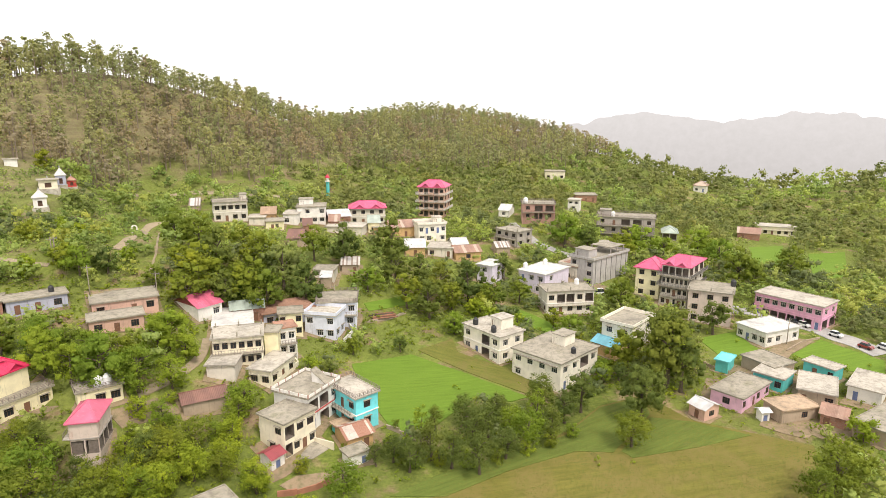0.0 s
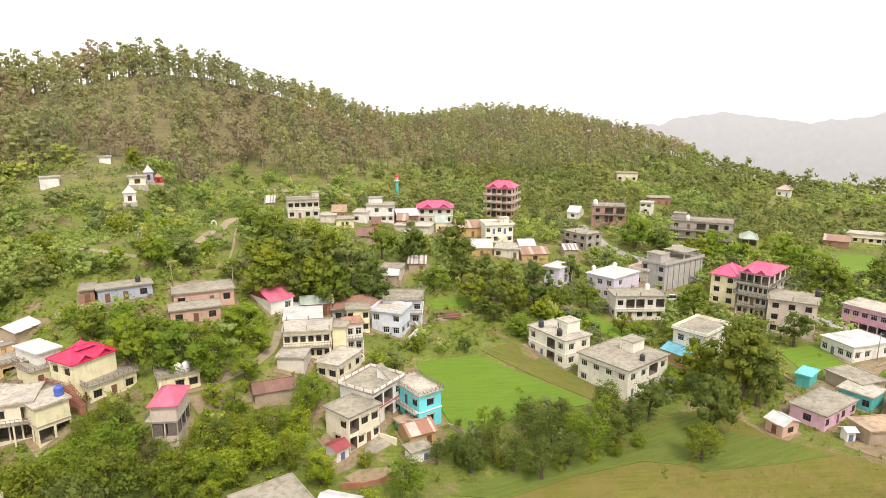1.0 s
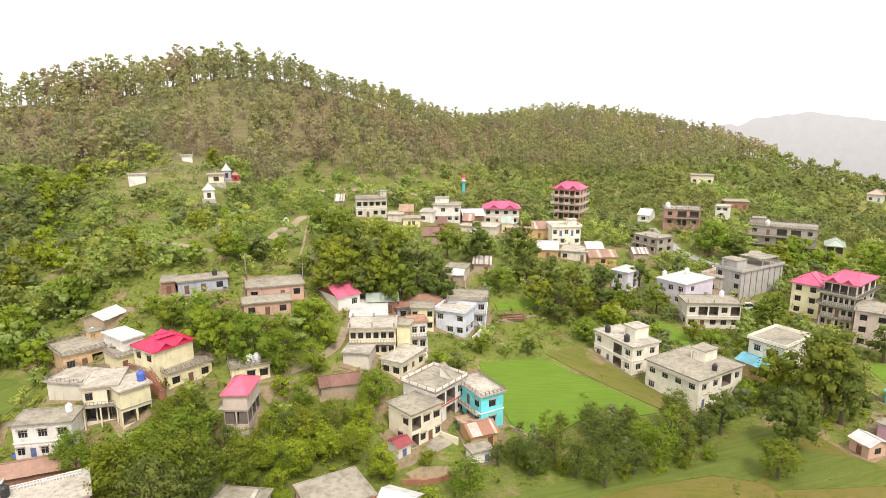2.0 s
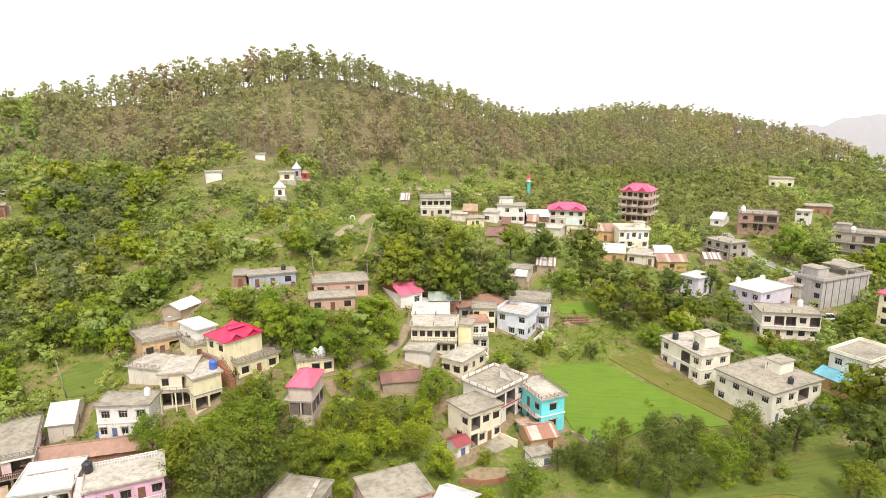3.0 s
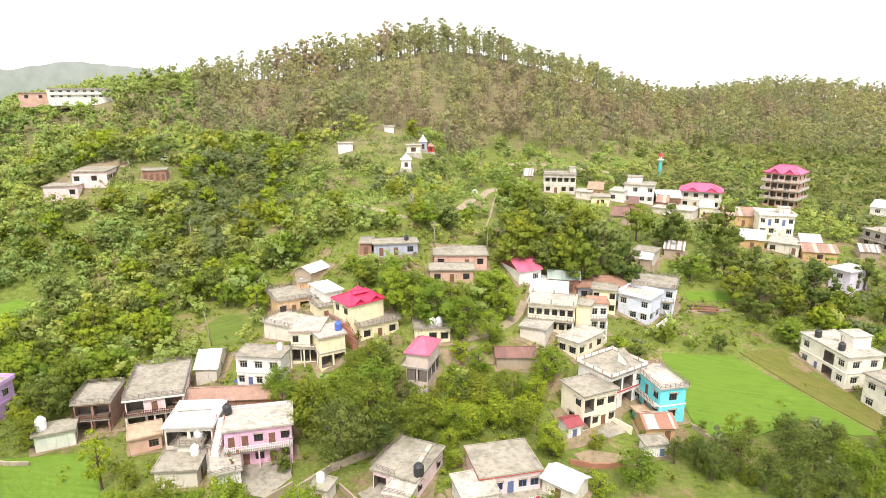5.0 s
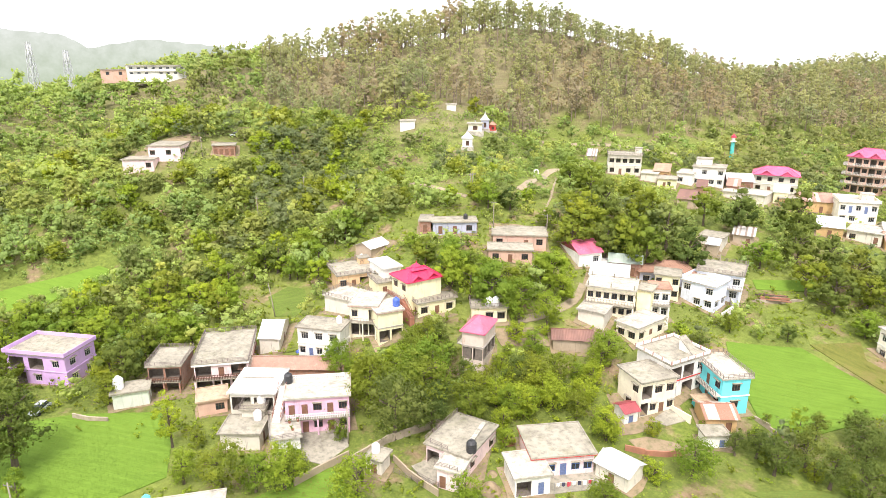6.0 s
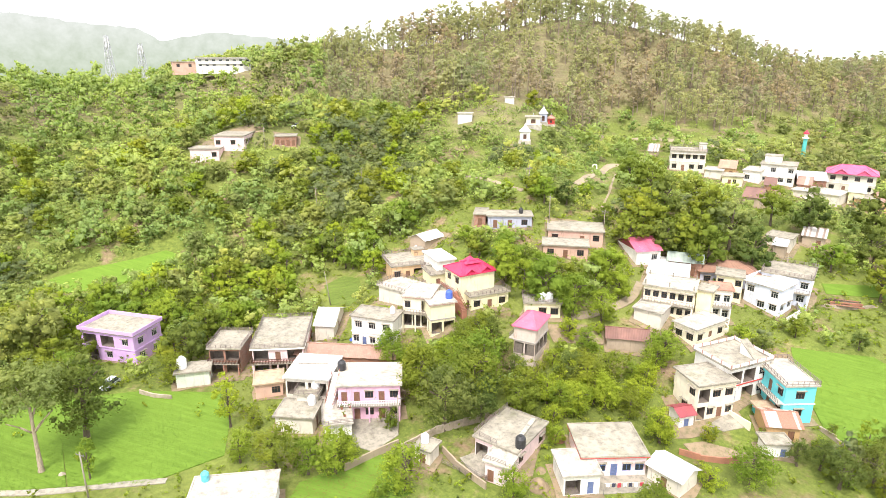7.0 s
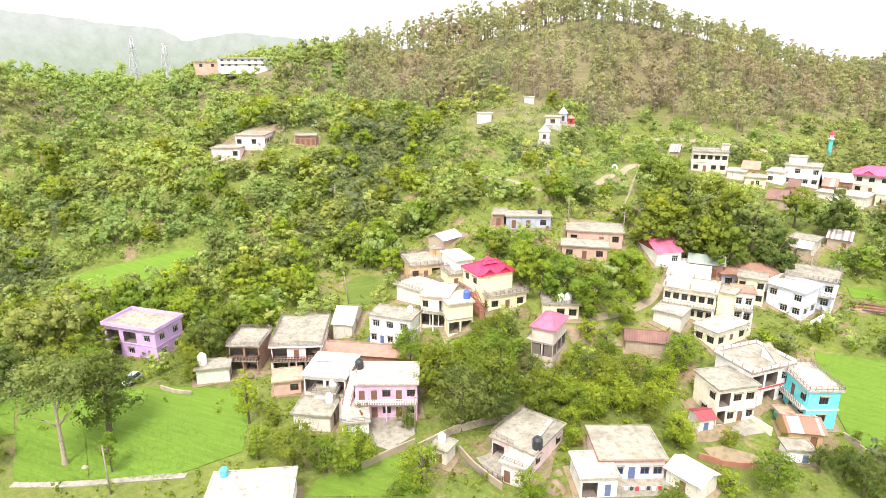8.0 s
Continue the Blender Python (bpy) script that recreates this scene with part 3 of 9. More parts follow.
sheet("field", [(-177.6, 43.1), (-177.8, 49.5), (-174.1, 57.0), (-168.2, 65.4), (-163.8, 73.5), (-160.5, 74.7), (-157.3, 70.9), (-159.5, 64.3), (-161.4, 56.8), (-167.7, 49.3)], CROP["crop_bright"], "green terrace field between trees", "field")
sheet("field", [(-115.3, 89.2), (-113.1, 93.6), (-107.7, 94.0), (-101.3, 89.3), (-101.6, 85.3), (-106.6, 84.1)], CROP["crop_green"], "small green terrace field between trees", "field")
sheet("field", [(-127.9, 19.2), (-128.4, 21.8), (-110.8, 17.2), (-112.0, 15.6)], CROP["crop_bright"], "bright green field edge by tall trees", "field")
sheet("field", [(-63.5, 40.7), (-65.3, 43.9), (-61.7, 56.4), (-51.5, 53.5), (-51.9, 51.5)], CROP["crop_bright"], "grassy slope below the boundary wall", "field")
sheet("field", [(-8.3, 87.3), (-0.7, 93.3), (23.1, 106.3), (32.4, 117.1), (42.5, 121.2), (41.6, 114.0), (30.6, 100.5), (24.1, 101.0), (11.3, 94.8), (0.6, 87.6)], CROP["crop_green"], "mid green grass strip between mown plots", "field", 0.17)
sheet("field", [(41.2, 112.9), (48.9, 110.9), (57.9, 105.6), (46.9, 102.0), (33.6, 98.7), (32.2, 100.9)], CROP["crop_green"], "short green grass plot on the valley floor", "field", 0.17)
sheet("field", [(-128.1, 22.1), (-118.4, 30.4), (-114.6, 32.3), (-104.1, 25.6), (-89.5, 21.3), (-96.4, 13.5), (-110.4, 17.5)], CROP["crop_bright"], "bright green field under the tall trees", "field")
sheet("yard", [(-74.1, 62.0), (-67.7, 66.9), (-62.5, 61.6), (-62.6, 56.0), (-66.6, 54.8)], CROP["concrete"], "grey concrete yard before the pink house", "yard")
sheet("yard", [(-51.2, 63.6), (-49.3, 68.2), (-45.4, 64.8), (-46.3, 61.5)], CROP["concrete"], "grey concrete courtyard of the near house", "yard", 0.2)
sheet("yard", [(-33.8, 73.6), (-27.9, 80.0), (-25.5, 76.0), (-31.5, 70.0)], CROP["concrete"], "grey concrete yard before the near house", "yard")
sheet("yard", [(-24.6, 95.2), (-22.7, 100.9), (-19.2, 99.4), (-22.1, 95.4)], CROP["concrete"], "paved forecourt of the cream house", "yard")
sheet("yard", [(80.8, 144.5), (91.5, 152.4), (95.3, 150.0), (85.0, 141.9), (79.3, 135.0)], CROP["soil"], "bare earth verge beside the white shop", "yard")
sheet("yard", [(-26.1, 88.5), (-23.9, 91.0), (-18.5, 92.7), (-15.3, 95.7), (-13.9, 93.2), (-22.8, 86.8)], CROP["soil"], "red earth bank below the houses", "yard")
sheet("yard", [(-58.1, 98.3), (-50.7, 103.3), (-46.0, 101.0), (-54.2, 95.7)], CROP["soil"], "bare soil patch among bushes", "yard")
ribbon("road", [(83.4, 172.2), (90.3, 171.1), (95.6, 167.2), (100.5, 159.1), (104.7, 151.0), (108.2, 142.2)], 7.0, CROP["asphalt"], "grey asphalt road through the village", "road")
ribbon("road", [(27.9, 248.3), (30.9, 235.1), (34.7, 223.4), (40.6, 215.5), (53.2, 204.6)], 4.0, CROP["asphalt"], "pale concrete lane between shops", "road")
ribbon("path", [(-89.9, 198.3), (-91.3, 189.2), (-83.1, 162.9), (-80.4, 149.4)], 2.4, CROP["dirt"], "pale dirt track round the shrine knoll", "path")
ribbon("path", [(-85.6, 183.4), (-74.3, 157.4), (-71.5, 148.8), (-70.6, 144.6), (-70.3, 139.8)], 0.5, CROP["dirt"], "dirt footpath above the houses", "path")
ribbon("path", [(-90.2, 137.7), (-97.1, 137.4), (-115.4, 141.7), (-127.9, 151.9)], 1.4, CROP["dirt"], "dirt footpath below the shrine knoll", "path")
ribbon("path", [(-121.9, 244.4), (-106.0, 254.7), (-83.1, 249.1), (-66.0, 253.2)], 3.0, CROP["dirt"], "cut earth track along the foot of the hill", "path")
ribbon("path", [(-50.2, 124.6), (-48.6, 117.4), (-49.4, 111.6), (-52.0, 106.0), (-54.9, 103.1)], 1.8, CROP["dirt"], "footpath between the houses", "path")
ribbon("path", [(-96.3, 13.3), (-89.6, 20.0), (-84.3, 26.6), (-80.1, 31.4)], 1.2, CROP["concrete"], "narrow concrete path along the field", "path")
sheet("yard", [(-15.9, 101.7), (-13.5, 104.2), (-10.8, 107.2), (-15.1, 111.4), (-19.5, 115.9), (-21.7, 113.6), (-24.1, 111.4), (-20.8, 106.5)], CROP["soil"], "trodden earth apron round a house", "yard", 0.09, 3.0)
sheet("yard", [(-32.3, 104.0), (-27.7, 101.9), (-22.2, 100.0), (-21.2, 103.7), (-20.0, 107.3), (-24.2, 109.5), (-29.1, 111.9), (-30.8, 108.1)], CROP["soil"], "trodden earth apron round a house", "yard", 0.09, 3.0)
sheet("yard", [(-26.4, 91.8), (-23.5, 95.8), (-19.9, 99.8), (-23.2, 102.8), (-26.7, 105.5), (-29.6, 100.3), (-33.1, 96.3), (-30.0, 93.5)], CROP["soil"], "trodden earth apron round a house", "yard", 0.09, 3.0)
sheet("yard", [(-16.9, 96.7), (-14.0, 98.4), (-10.9, 100.1), (-13.3, 103.0), (-15.5, 105.9), (-17.6, 103.8), (-20.2, 102.0), (-18.6, 99.5)], CROP["soil"], "trodden earth apron round a house", "yard", 0.09, 3.0)
sheet("yard", [(-16.1, 93.0), (-13.7, 94.5), (-11.4, 95.5), (-12.7, 97.8), (-13.9, 99.2), (-16.1, 97.5), (-18.1, 95.9), (-17.1, 94.4)], CROP["soil"], "trodden earth apron round a house", "yard", 0.09, 3.0)
sheet("yard", [(-27.6, 88.7), (-25.5, 90.7), (-23.8, 93.4), (-26.5, 94.3), (-28.6, 95.7), (-29.7, 93.7), (-31.6, 91.9), (-29.7, 89.8)], CROP["soil"], "trodden earth apron round a house", "yard", 0.09, 3.0)
sheet("yard", [(-46.3, 114.7), (-41.0, 116.8), (-35.1, 118.0), (-36.1, 122.3), (-38.4, 126.3), (-43.4, 125.5), (-48.8, 122.9), (-47.6, 119.1)], CROP["soil"], "trodden earth apron round a house", "yard", 0.09, 3.0)
sheet("yard", [(-45.6, 109.3), (-42.4, 109.6), (-38.8, 110.1), (-39.2, 114.9), (-39.8, 119.9), (-43.3, 118.8), (-46.2, 118.4), (-46.3, 114.2)], CROP["soil"], "trodden earth apron round a house", "yard", 0.09, 3.0)
sheet("yard", [(-38.2, 120.6), (-35.7, 120.7), (-33.5, 120.8), (-33.3, 124.1), (-34.4, 126.6), (-36.1, 126.7), (-38.7, 126.5), (-38.4, 123.8)], CROP["soil"], "trodden earth apron round a house", "yard", 0.09, 3.0)
sheet("yard", [(-35.8, 123.4), (-32.8, 124.4), (-30.0, 126.3), (-32.0, 128.5), (-32.8, 131.3), (-35.4, 129.9), (-38.5, 128.5), (-36.6, 126.4)], CROP["soil"], "trodden earth apron round a house", "yard", 0.09, 3.0)
sheet("yard", [(-38.5, 112.7), (-35.9, 111.5), (-33.2, 110.2), (-31.4, 115.8), (-29.5, 120.5), (-32.7, 122.2), (-35.7, 122.4), (-38.0, 117.8)], CROP["soil"], "trodden earth apron round a house", "yard", 0.09, 3.0)
sheet("yard", [(-50.3, 124.5), (-45.4, 127.2), (-40.6, 128.5), (-43.2, 135.1), (-44.9, 142.8), (-49.8, 140.6), (-55.0, 139.0), (-52.6, 132.0)], CROP["soil"], "trodden earth apron round a house", "yard", 0.09, 3.0)
sheet("yard", [(-54.4, 129.8), (-52.2, 133.8), (-49.7, 137.4), (-54.4, 139.5), (-58.5, 143.8), (-60.4, 139.9), (-63.1, 137.5), (-58.6, 133.9)], CROP["soil"], "trodden earth apron round a house", "yard", 0.09, 3.0)
sheet("yard", [(-50.1, 135.4), (-45.2, 136.8), (-41.2, 138.4), (-42.8, 142.1), (-43.5, 146.2), (-47.8, 144.3), (-52.5, 143.0), (-51.2, 139.2)], CROP["soil"], "trodden earth apron round a house", "yard", 0.09, 3.0)
sheet("yard", [(-42.1, 138.1), (-36.3, 140.8), (-30.3, 145.0), (-32.8, 149.1), (-36.2, 153.1), (-41.2, 148.9), (-46.9, 145.8), (-44.5, 142.0)], CROP["soil"], "trodden earth apron round a house", "yard", 0.09, 3.0)
sheet("yard", [(-38.1, 134.1), (-34.7, 134.5), (-31.4, 136.1), (-32.3, 139.2), (-32.9, 143.0), (-36.4, 141.0), (-40.4, 140.7), (-39.6, 137.3)], CROP["soil"], "trodden earth apron round a house", "yard", 0.09, 3.0)
sheet("yard", [(-33.4, 138.0), (-29.1, 137.4), (-24.2, 136.4), (-23.8, 140.8), (-23.5, 144.9), (-27.6, 145.5), (-32.3, 146.2), (-33.1, 142.6)], CROP["soil"], "trodden earth apron round a house", "yard", 0.09, 3.0)
sheet("yard", [(-31.5, 144.2), (-26.1, 145.0), (-20.9, 145.3), (-20.5, 150.9), (-21.2, 156.3), (-27.1, 156.0), (-32.4, 155.7), (-32.0, 149.8)], CROP["soil"], "trodden earth apron round a house", "yard", 0.09, 3.0)
sheet("yard", [(-45.4, 99.3), (-41.9, 101.4), (-37.8, 103.5), (-39.2, 106.8), (-41.2, 109.2), (-45.3, 107.1), (-49.3, 104.2), (-47.3, 102.0)], CROP["soil"], "trodden earth apron round a house", "yard", 0.09, 3.0)
sheet("yard", [(-76.1, 92.2), (-73.7, 97.1), (-71.6, 102.4), (-75.4, 103.5), (-79.5, 105.4), (-81.9, 101.0), (-83.8, 95.6), (-79.7, 94.4)], CROP["soil"], "trodden earth apron round a house", "yard", 0.09, 3.0)
sheet("yard", [(-72.4, 92.2), (-69.2, 96.3), (-66.2, 101.0), (-69.3, 102.8), (-72.7, 104.5), (-74.8, 100.0), (-77.9, 96.2), (-75.0, 94.2)], CROP["soil"], "trodden earth apron round a house", "yard", 0.09, 3.0)
sheet("yard", [(-96.5, 92.6), (-93.0, 97.9), (-90.4, 103.0), (-94.9, 105.7), (-100.2, 108.3), (-102.3, 103.4), (-105.8, 98.7), (-100.9, 95.4)], CROP["soil"], "trodden earth apron round a house", "yard", 0.09, 3.0)
sheet("yard", [(-84.1, 83.3), (-80.7, 85.3), (-77.5, 86.6), (-79.4, 90.7), (-80.9, 95.0), (-84.5, 92.9), (-87.9, 91.6), (-85.4, 87.7)], CROP["soil"], "trodden earth apron round a house", "yard", 0.09, 3.0)
sheet("yard", [(-75.7, 83.2), (-73.9, 86.5), (-72.1, 89.7), (-75.8, 91.5), (-79.3, 93.5), (-80.9, 90.5), (-83.0, 87.2), (-79.3, 85.5)], CROP["soil"], "trodden earth apron round a house", "yard", 0.09, 3.0)
sheet("yard", [(-96.5, 87.8), (-91.6, 88.5), (-87.0, 88.5), (-86.8, 92.8), (-87.8, 97.3), (-92.1, 96.7), (-97.4, 96.9), (-97.0, 92.2)], CROP["soil"], "trodden earth apron round a house", "yard", 0.09, 3.0)
sheet("yard", [(-85.7, 97.8), (-83.8, 99.5), (-82.9, 103.0), (-87.3, 104.7), (-92.1, 105.9), (-92.9, 103.6), (-93.7, 100.7), (-89.7, 99.3)], CROP["soil"], "trodden earth apron round a house", "yard", 0.09, 3.0)
sheet("yard", [(-84.6, 94.1), (-83.9, 96.5), (-83.3, 98.7), (-86.1, 100.5), (-89.1, 101.9), (-90.8, 100.2), (-92.0, 97.9), (-88.5, 96.0)], CROP["soil"], "trodden earth apron round a house", "yard", 0.09, 3.0)
sheet("yard", [(-96.5, 104.8), (-96.0, 109.6), (-96.0, 114.6), (-99.9, 114.4), (-103.6, 114.5), (-103.4, 109.8), (-104.4, 105.6), (-100.1, 105.6)], CROP["soil"], "trodden earth apron round a house", "yard", 0.09, 3.0)
sheet("yard", [(-88.3, 118.1), (-83.0, 121.7), (-78.8, 125.6), (-80.9, 128.7), (-83.2, 131.0), (-88.2, 128.0), (-93.2, 123.3), (-90.2, 121.1)], CROP["soil"], "trodden earth apron round a house", "yard", 0.09, 3.0)
sheet("yard", [(-92.1, 117.8), (-90.1, 118.5), (-88.2, 119.8), (-90.8, 123.4), (-92.2, 127.2), (-94.8, 125.9), (-96.4, 124.5), (-94.4, 121.1)], CROP["soil"], "trodden earth apron round a house", "yard", 0.09, 3.0)
sheet("yard", [(-71.4, 116.0), (-66.2, 119.4), (-61.1, 122.4), (-62.8, 125.2), (-64.4, 128.1), (-70.0, 125.8), (-75.3, 122.1), (-72.9, 119.2)], CROP["soil"], "trodden earth apron round a house", "yard", 0.09, 3.0)
sheet("yard", [(-73.7, 123.2), (-67.9, 127.0), (-61.4, 130.7), (-64.3, 135.1), (-66.3, 139.3), (-73.4, 136.0), (-79.5, 131.8), (-76.7, 127.5)], CROP["soil"], "trodden earth apron round a house", "yard", 0.09, 3.0)
sheet("yard", [(-62.4, 95.8), (-58.7, 98.6), (-55.0, 101.1), (-57.1, 103.2), (-58.8, 105.3), (-62.2, 103.4), (-65.8, 100.8), (-63.9, 98.2)], CROP["soil"], "trodden earth apron round a house", "yard", 0.09, 3.0)
sheet("yard", [(-58.0, 85.9), (-55.7, 87.0), (-52.7, 86.8), (-53.1, 91.9), (-55.1, 95.6), (-57.7, 95.4), (-60.6, 95.2), (-59.4, 90.4)], CROP["soil"], "trodden earth apron round a house", "yard", 0.09, 3.0)
sheet("yard", [(-89.7, 74.5), (-84.8, 76.3), (-79.9, 78.5), (-81.4, 81.8), (-82.9, 85.3), (-87.8, 83.2), (-92.3, 80.8), (-91.5, 77.5)], CROP["soil"], "trodden earth apron round a house", "yard", 0.09, 3.0)
sheet("yard", [(-97.6, 70.8), (-94.9, 71.8), (-92.6, 73.3), (-95.8, 79.0), (-99.4, 84.2), (-101.6, 82.2), (-104.4, 80.9), (-101.4, 75.3)], CROP["soil"], "trodden earth apron round a house", "yard", 0.09, 3.0)
sheet("yard", [(-93.0, 62.8), (-84.6, 69.0), (-76.1, 75.2), (-78.3, 77.4), (-79.7, 80.6), (-88.5, 74.6), (-96.6, 68.4), (-95.2, 65.8)], CROP["soil"], "trodden earth apron round a house", "yard", 0.09, 3.0)
sheet("yard", [(-102.8, 50.5), (-100.2, 52.5), (-97.7, 55.2), (-100.5, 59.0), (-104.0, 63.2), (-107.0, 60.4), (-109.3, 57.6), (-106.6, 53.8)], CROP["soil"], "trodden earth apron round a house", "yard", 0.09, 3.0)
sheet("yard", [(-99.7, 55.6), (-95.4, 58.2), (-90.6, 61.1), (-95.8, 68.4), (-101.0, 75.5), (-105.3, 72.6), (-109.8, 69.8), (-104.4, 62.4)], CROP["soil"], "trodden earth apron round a house", "yard", 0.09, 3.0)
sheet("yard", [(-72.9, 56.4), (-68.5, 60.8), (-64.4, 65.8), (-67.5, 68.4), (-70.9, 72.1), (-74.7, 67.2), (-79.3, 63.9), (-75.9, 60.4)], CROP["soil"], "trodden earth apron round a house", "yard", 0.09, 3.0)
sheet("yard", [(-82.4, 52.9), (-78.9, 55.9), (-74.6, 58.3), (-77.4, 62.7), (-80.7, 67.2), (-84.4, 63.9), (-88.1, 62.0), (-85.5, 57.2)], CROP["soil"], "trodden earth apron round a house", "yard", 0.09, 3.0)
sheet("yard", [(-78.1, 47.6), (-75.1, 49.8), (-72.7, 52.7), (-74.3, 55.1), (-75.4, 58.0), (-79.4, 55.9), (-82.5, 54.0), (-80.9, 50.4)], CROP["soil"], "trodden earth apron round a house", "yard", 0.09, 3.0)
sheet("yard", [(-89.5, 52.0), (-87.9, 54.4), (-85.4, 56.7), (-88.7, 58.6), (-91.0, 60.9), (-92.7, 57.7), (-94.2, 55.3), (-92.3, 53.5)], CROP["soil"], "trodden earth apron round a house", "yard", 0.09, 3.0)
sheet("yard", [(-104.0, 44.1), (-102.6, 47.6), (-100.3, 50.8), (-102.6, 51.6), (-104.5, 53.5), (-107.2, 50.8), (-108.8, 47.9), (-107.0, 45.5)], CROP["soil"], "trodden earth apron round a house", "yard", 0.09, 3.0)
sheet("yard", [(-69.9, 51.5), (-67.9, 53.6), (-66.6, 55.8), (-69.8, 59.0), (-73.4, 61.0), (-75.4, 59.4), (-77.4, 57.1), (-73.7, 54.0)], CROP["soil"], "trodden earth apron round a house", "yard", 0.09, 3.0)
sheet("yard", [(-134.0, 38.6), (-127.2, 41.6), (-120.1, 45.2), (-122.9, 50.0), (-124.9, 54.8), (-131.8, 51.5), (-138.9, 49.4), (-136.5, 43.7)], CROP["soil"], "trodden earth apron round a house", "yard", 0.09, 3.0)
sheet("yard", [(-68.2, 26.9), (-63.6, 31.8), (-60.1, 36.5), (-62.5, 39.5), (-65.7, 41.8), (-70.1, 37.5), (-74.5, 32.4), (-71.2, 29.7)], CROP["soil"], "trodden earth apron round a house", "yard", 0.09, 3.0)
sheet("yard", [(-50.4, 64.2), (-45.5, 65.5), (-40.4, 67.4), (-42.4, 71.9), (-43.7, 76.3), (-48.3, 75.3), (-53.2, 74.4), (-51.5, 69.3)], CROP["soil"], "trodden earth apron round a house", "yard", 0.09, 3.0)
sheet("yard", [(-46.1, 62.3), (-43.0, 63.6), (-40.4, 64.2), (-40.6, 67.0), (-42.8, 69.2), (-45.0, 68.7), (-47.3, 67.4), (-46.0, 64.8)], CROP["soil"], "trodden earth apron round a house", "yard", 0.09, 3.0)
sheet("yard", [(-34.4, 70.5), (-30.8, 74.5), (-26.7, 78.9), (-30.1, 81.8), (-33.3, 86.0), (-37.6, 81.9), (-41.9, 78.4), (-38.2, 74.4)], CROP["soil"], "trodden earth apron round a house", "yard", 0.09, 3.0)
sheet("yard", [(-35.1, 65.5), (-32.9, 68.4), (-30.0, 70.0), (-32.5, 73.3), (-35.2, 75.5), (-38.0, 73.4), (-40.4, 70.9), (-37.5, 68.2)], CROP["soil"], "trodden earth apron round a house", "yard", 0.09, 3.0)
sheet("yard", [(-27.9, 77.3), (-24.9, 77.2), (-21.2, 76.5), (-20.5, 79.0), (-20.7, 82.3), (-23.8, 83.0), (-27.2, 83.9), (-28.1, 80.5)], CROP["soil"], "trodden earth apron round a house", "yard", 0.09, 3.0)
sheet("yard", [(-56.7, 57.2), (-54.6, 57.9), (-52.1, 58.5), (-52.8, 60.9), (-53.6, 62.6), (-55.5, 62.6), (-57.5, 62.3), (-57.4, 59.9)], CROP["soil"], "trodden earth apron round a house", "yard", 0.09, 3.0)
sheet("yard", [(3.5, 145.3), (8.7, 139.9), (13.4, 134.4), (16.9, 137.0), (20.3, 139.6), (15.7, 145.5), (11.0, 151.4), (7.6, 148.6)], CROP["soil"], "trodden earth apron round a house", "yard", 0.09, 3.0)
sheet("yard", [(14.4, 132.2), (19.6, 126.6), (24.8, 121.2), (31.1, 127.2), (36.6, 133.2), (31.8, 138.7), (26.6, 143.2), (20.2, 138.2)], CROP["soil"], "trodden earth apron round a house", "yard", 0.09, 3.0)
sheet("yard", [(38.8, 147.9), (42.7, 144.6), (46.4, 141.1), (50.7, 146.0), (54.9, 151.3), (51.6, 154.4), (48.1, 157.2), (43.6, 152.4)], CROP["soil"], "trodden earth apron round a house", "yard", 0.09, 3.0)
sheet("yard", [(34.8, 143.8), (38.6, 140.8), (41.4, 136.9), (43.7, 139.8), (46.0, 142.5), (43.5, 145.2), (41.0, 147.9), (37.9, 146.2)], CROP["soil"], "trodden earth apron round a house", "yard", 0.09, 3.0)
sheet("yard", [(28.3, 162.4), (35.7, 163.7), (43.0, 164.7), (42.3, 169.7), (41.9, 173.8), (34.1, 173.6), (26.5, 172.3), (27.3, 167.3)], CROP["soil"], "trodden earth apron round a house", "yard", 0.09, 3.0)
sheet("yard", [(22.3, 181.8), (26.0, 178.2), (30.1, 174.4), (34.7, 180.2), (39.8, 185.8), (36.1, 189.3), (31.9, 193.0), (26.9, 187.3)], CROP["soil"], "trodden earth apron round a house", "yard", 0.09, 3.0)
sheet("yard", [(38.5, 183.9), (41.4, 180.4), (44.8, 176.3), (49.4, 180.3), (52.8, 184.1), (49.6, 188.0), (46.5, 192.2), (41.8, 188.4)], CROP["soil"], "trodden earth apron round a house", "yard", 0.09, 3.0)
sheet("yard", [(61.4, 174.1), (66.0, 171.4), (69.7, 167.9), (75.6, 175.5), (82.1, 183.3), (77.5, 186.3), (73.4, 189.5), (67.6, 181.7)], CROP["soil"], "trodden earth apron round a house", "yard", 0.09, 3.0)
sheet("yard", [(58.0, 181.4), (60.7, 178.4), (64.6, 176.6), (67.6, 181.2), (71.0, 185.4), (67.3, 187.9), (64.0, 191.1), (60.8, 185.9)], CROP["soil"], "trodden earth apron round a house", "yard", 0.09, 3.0)
sheet("yard", [(66.5, 163.4), (72.2, 160.4), (77.5, 156.9), (80.6, 162.9), (83.5, 168.6), (77.7, 171.5), (71.7, 174.7), (68.8, 168.8)], CROP["soil"], "trodden earth apron round a house", "yard", 0.09, 3.0)
sheet("yard", [(89.1, 170.8), (94.8, 163.5), (100.9, 156.2), (105.4, 159.2), (109.5, 162.8), (103.3, 170.2), (97.4, 178.7), (93.4, 174.4)], CROP["soil"], "trodden earth apron round a house", "yard", 0.09, 3.0)
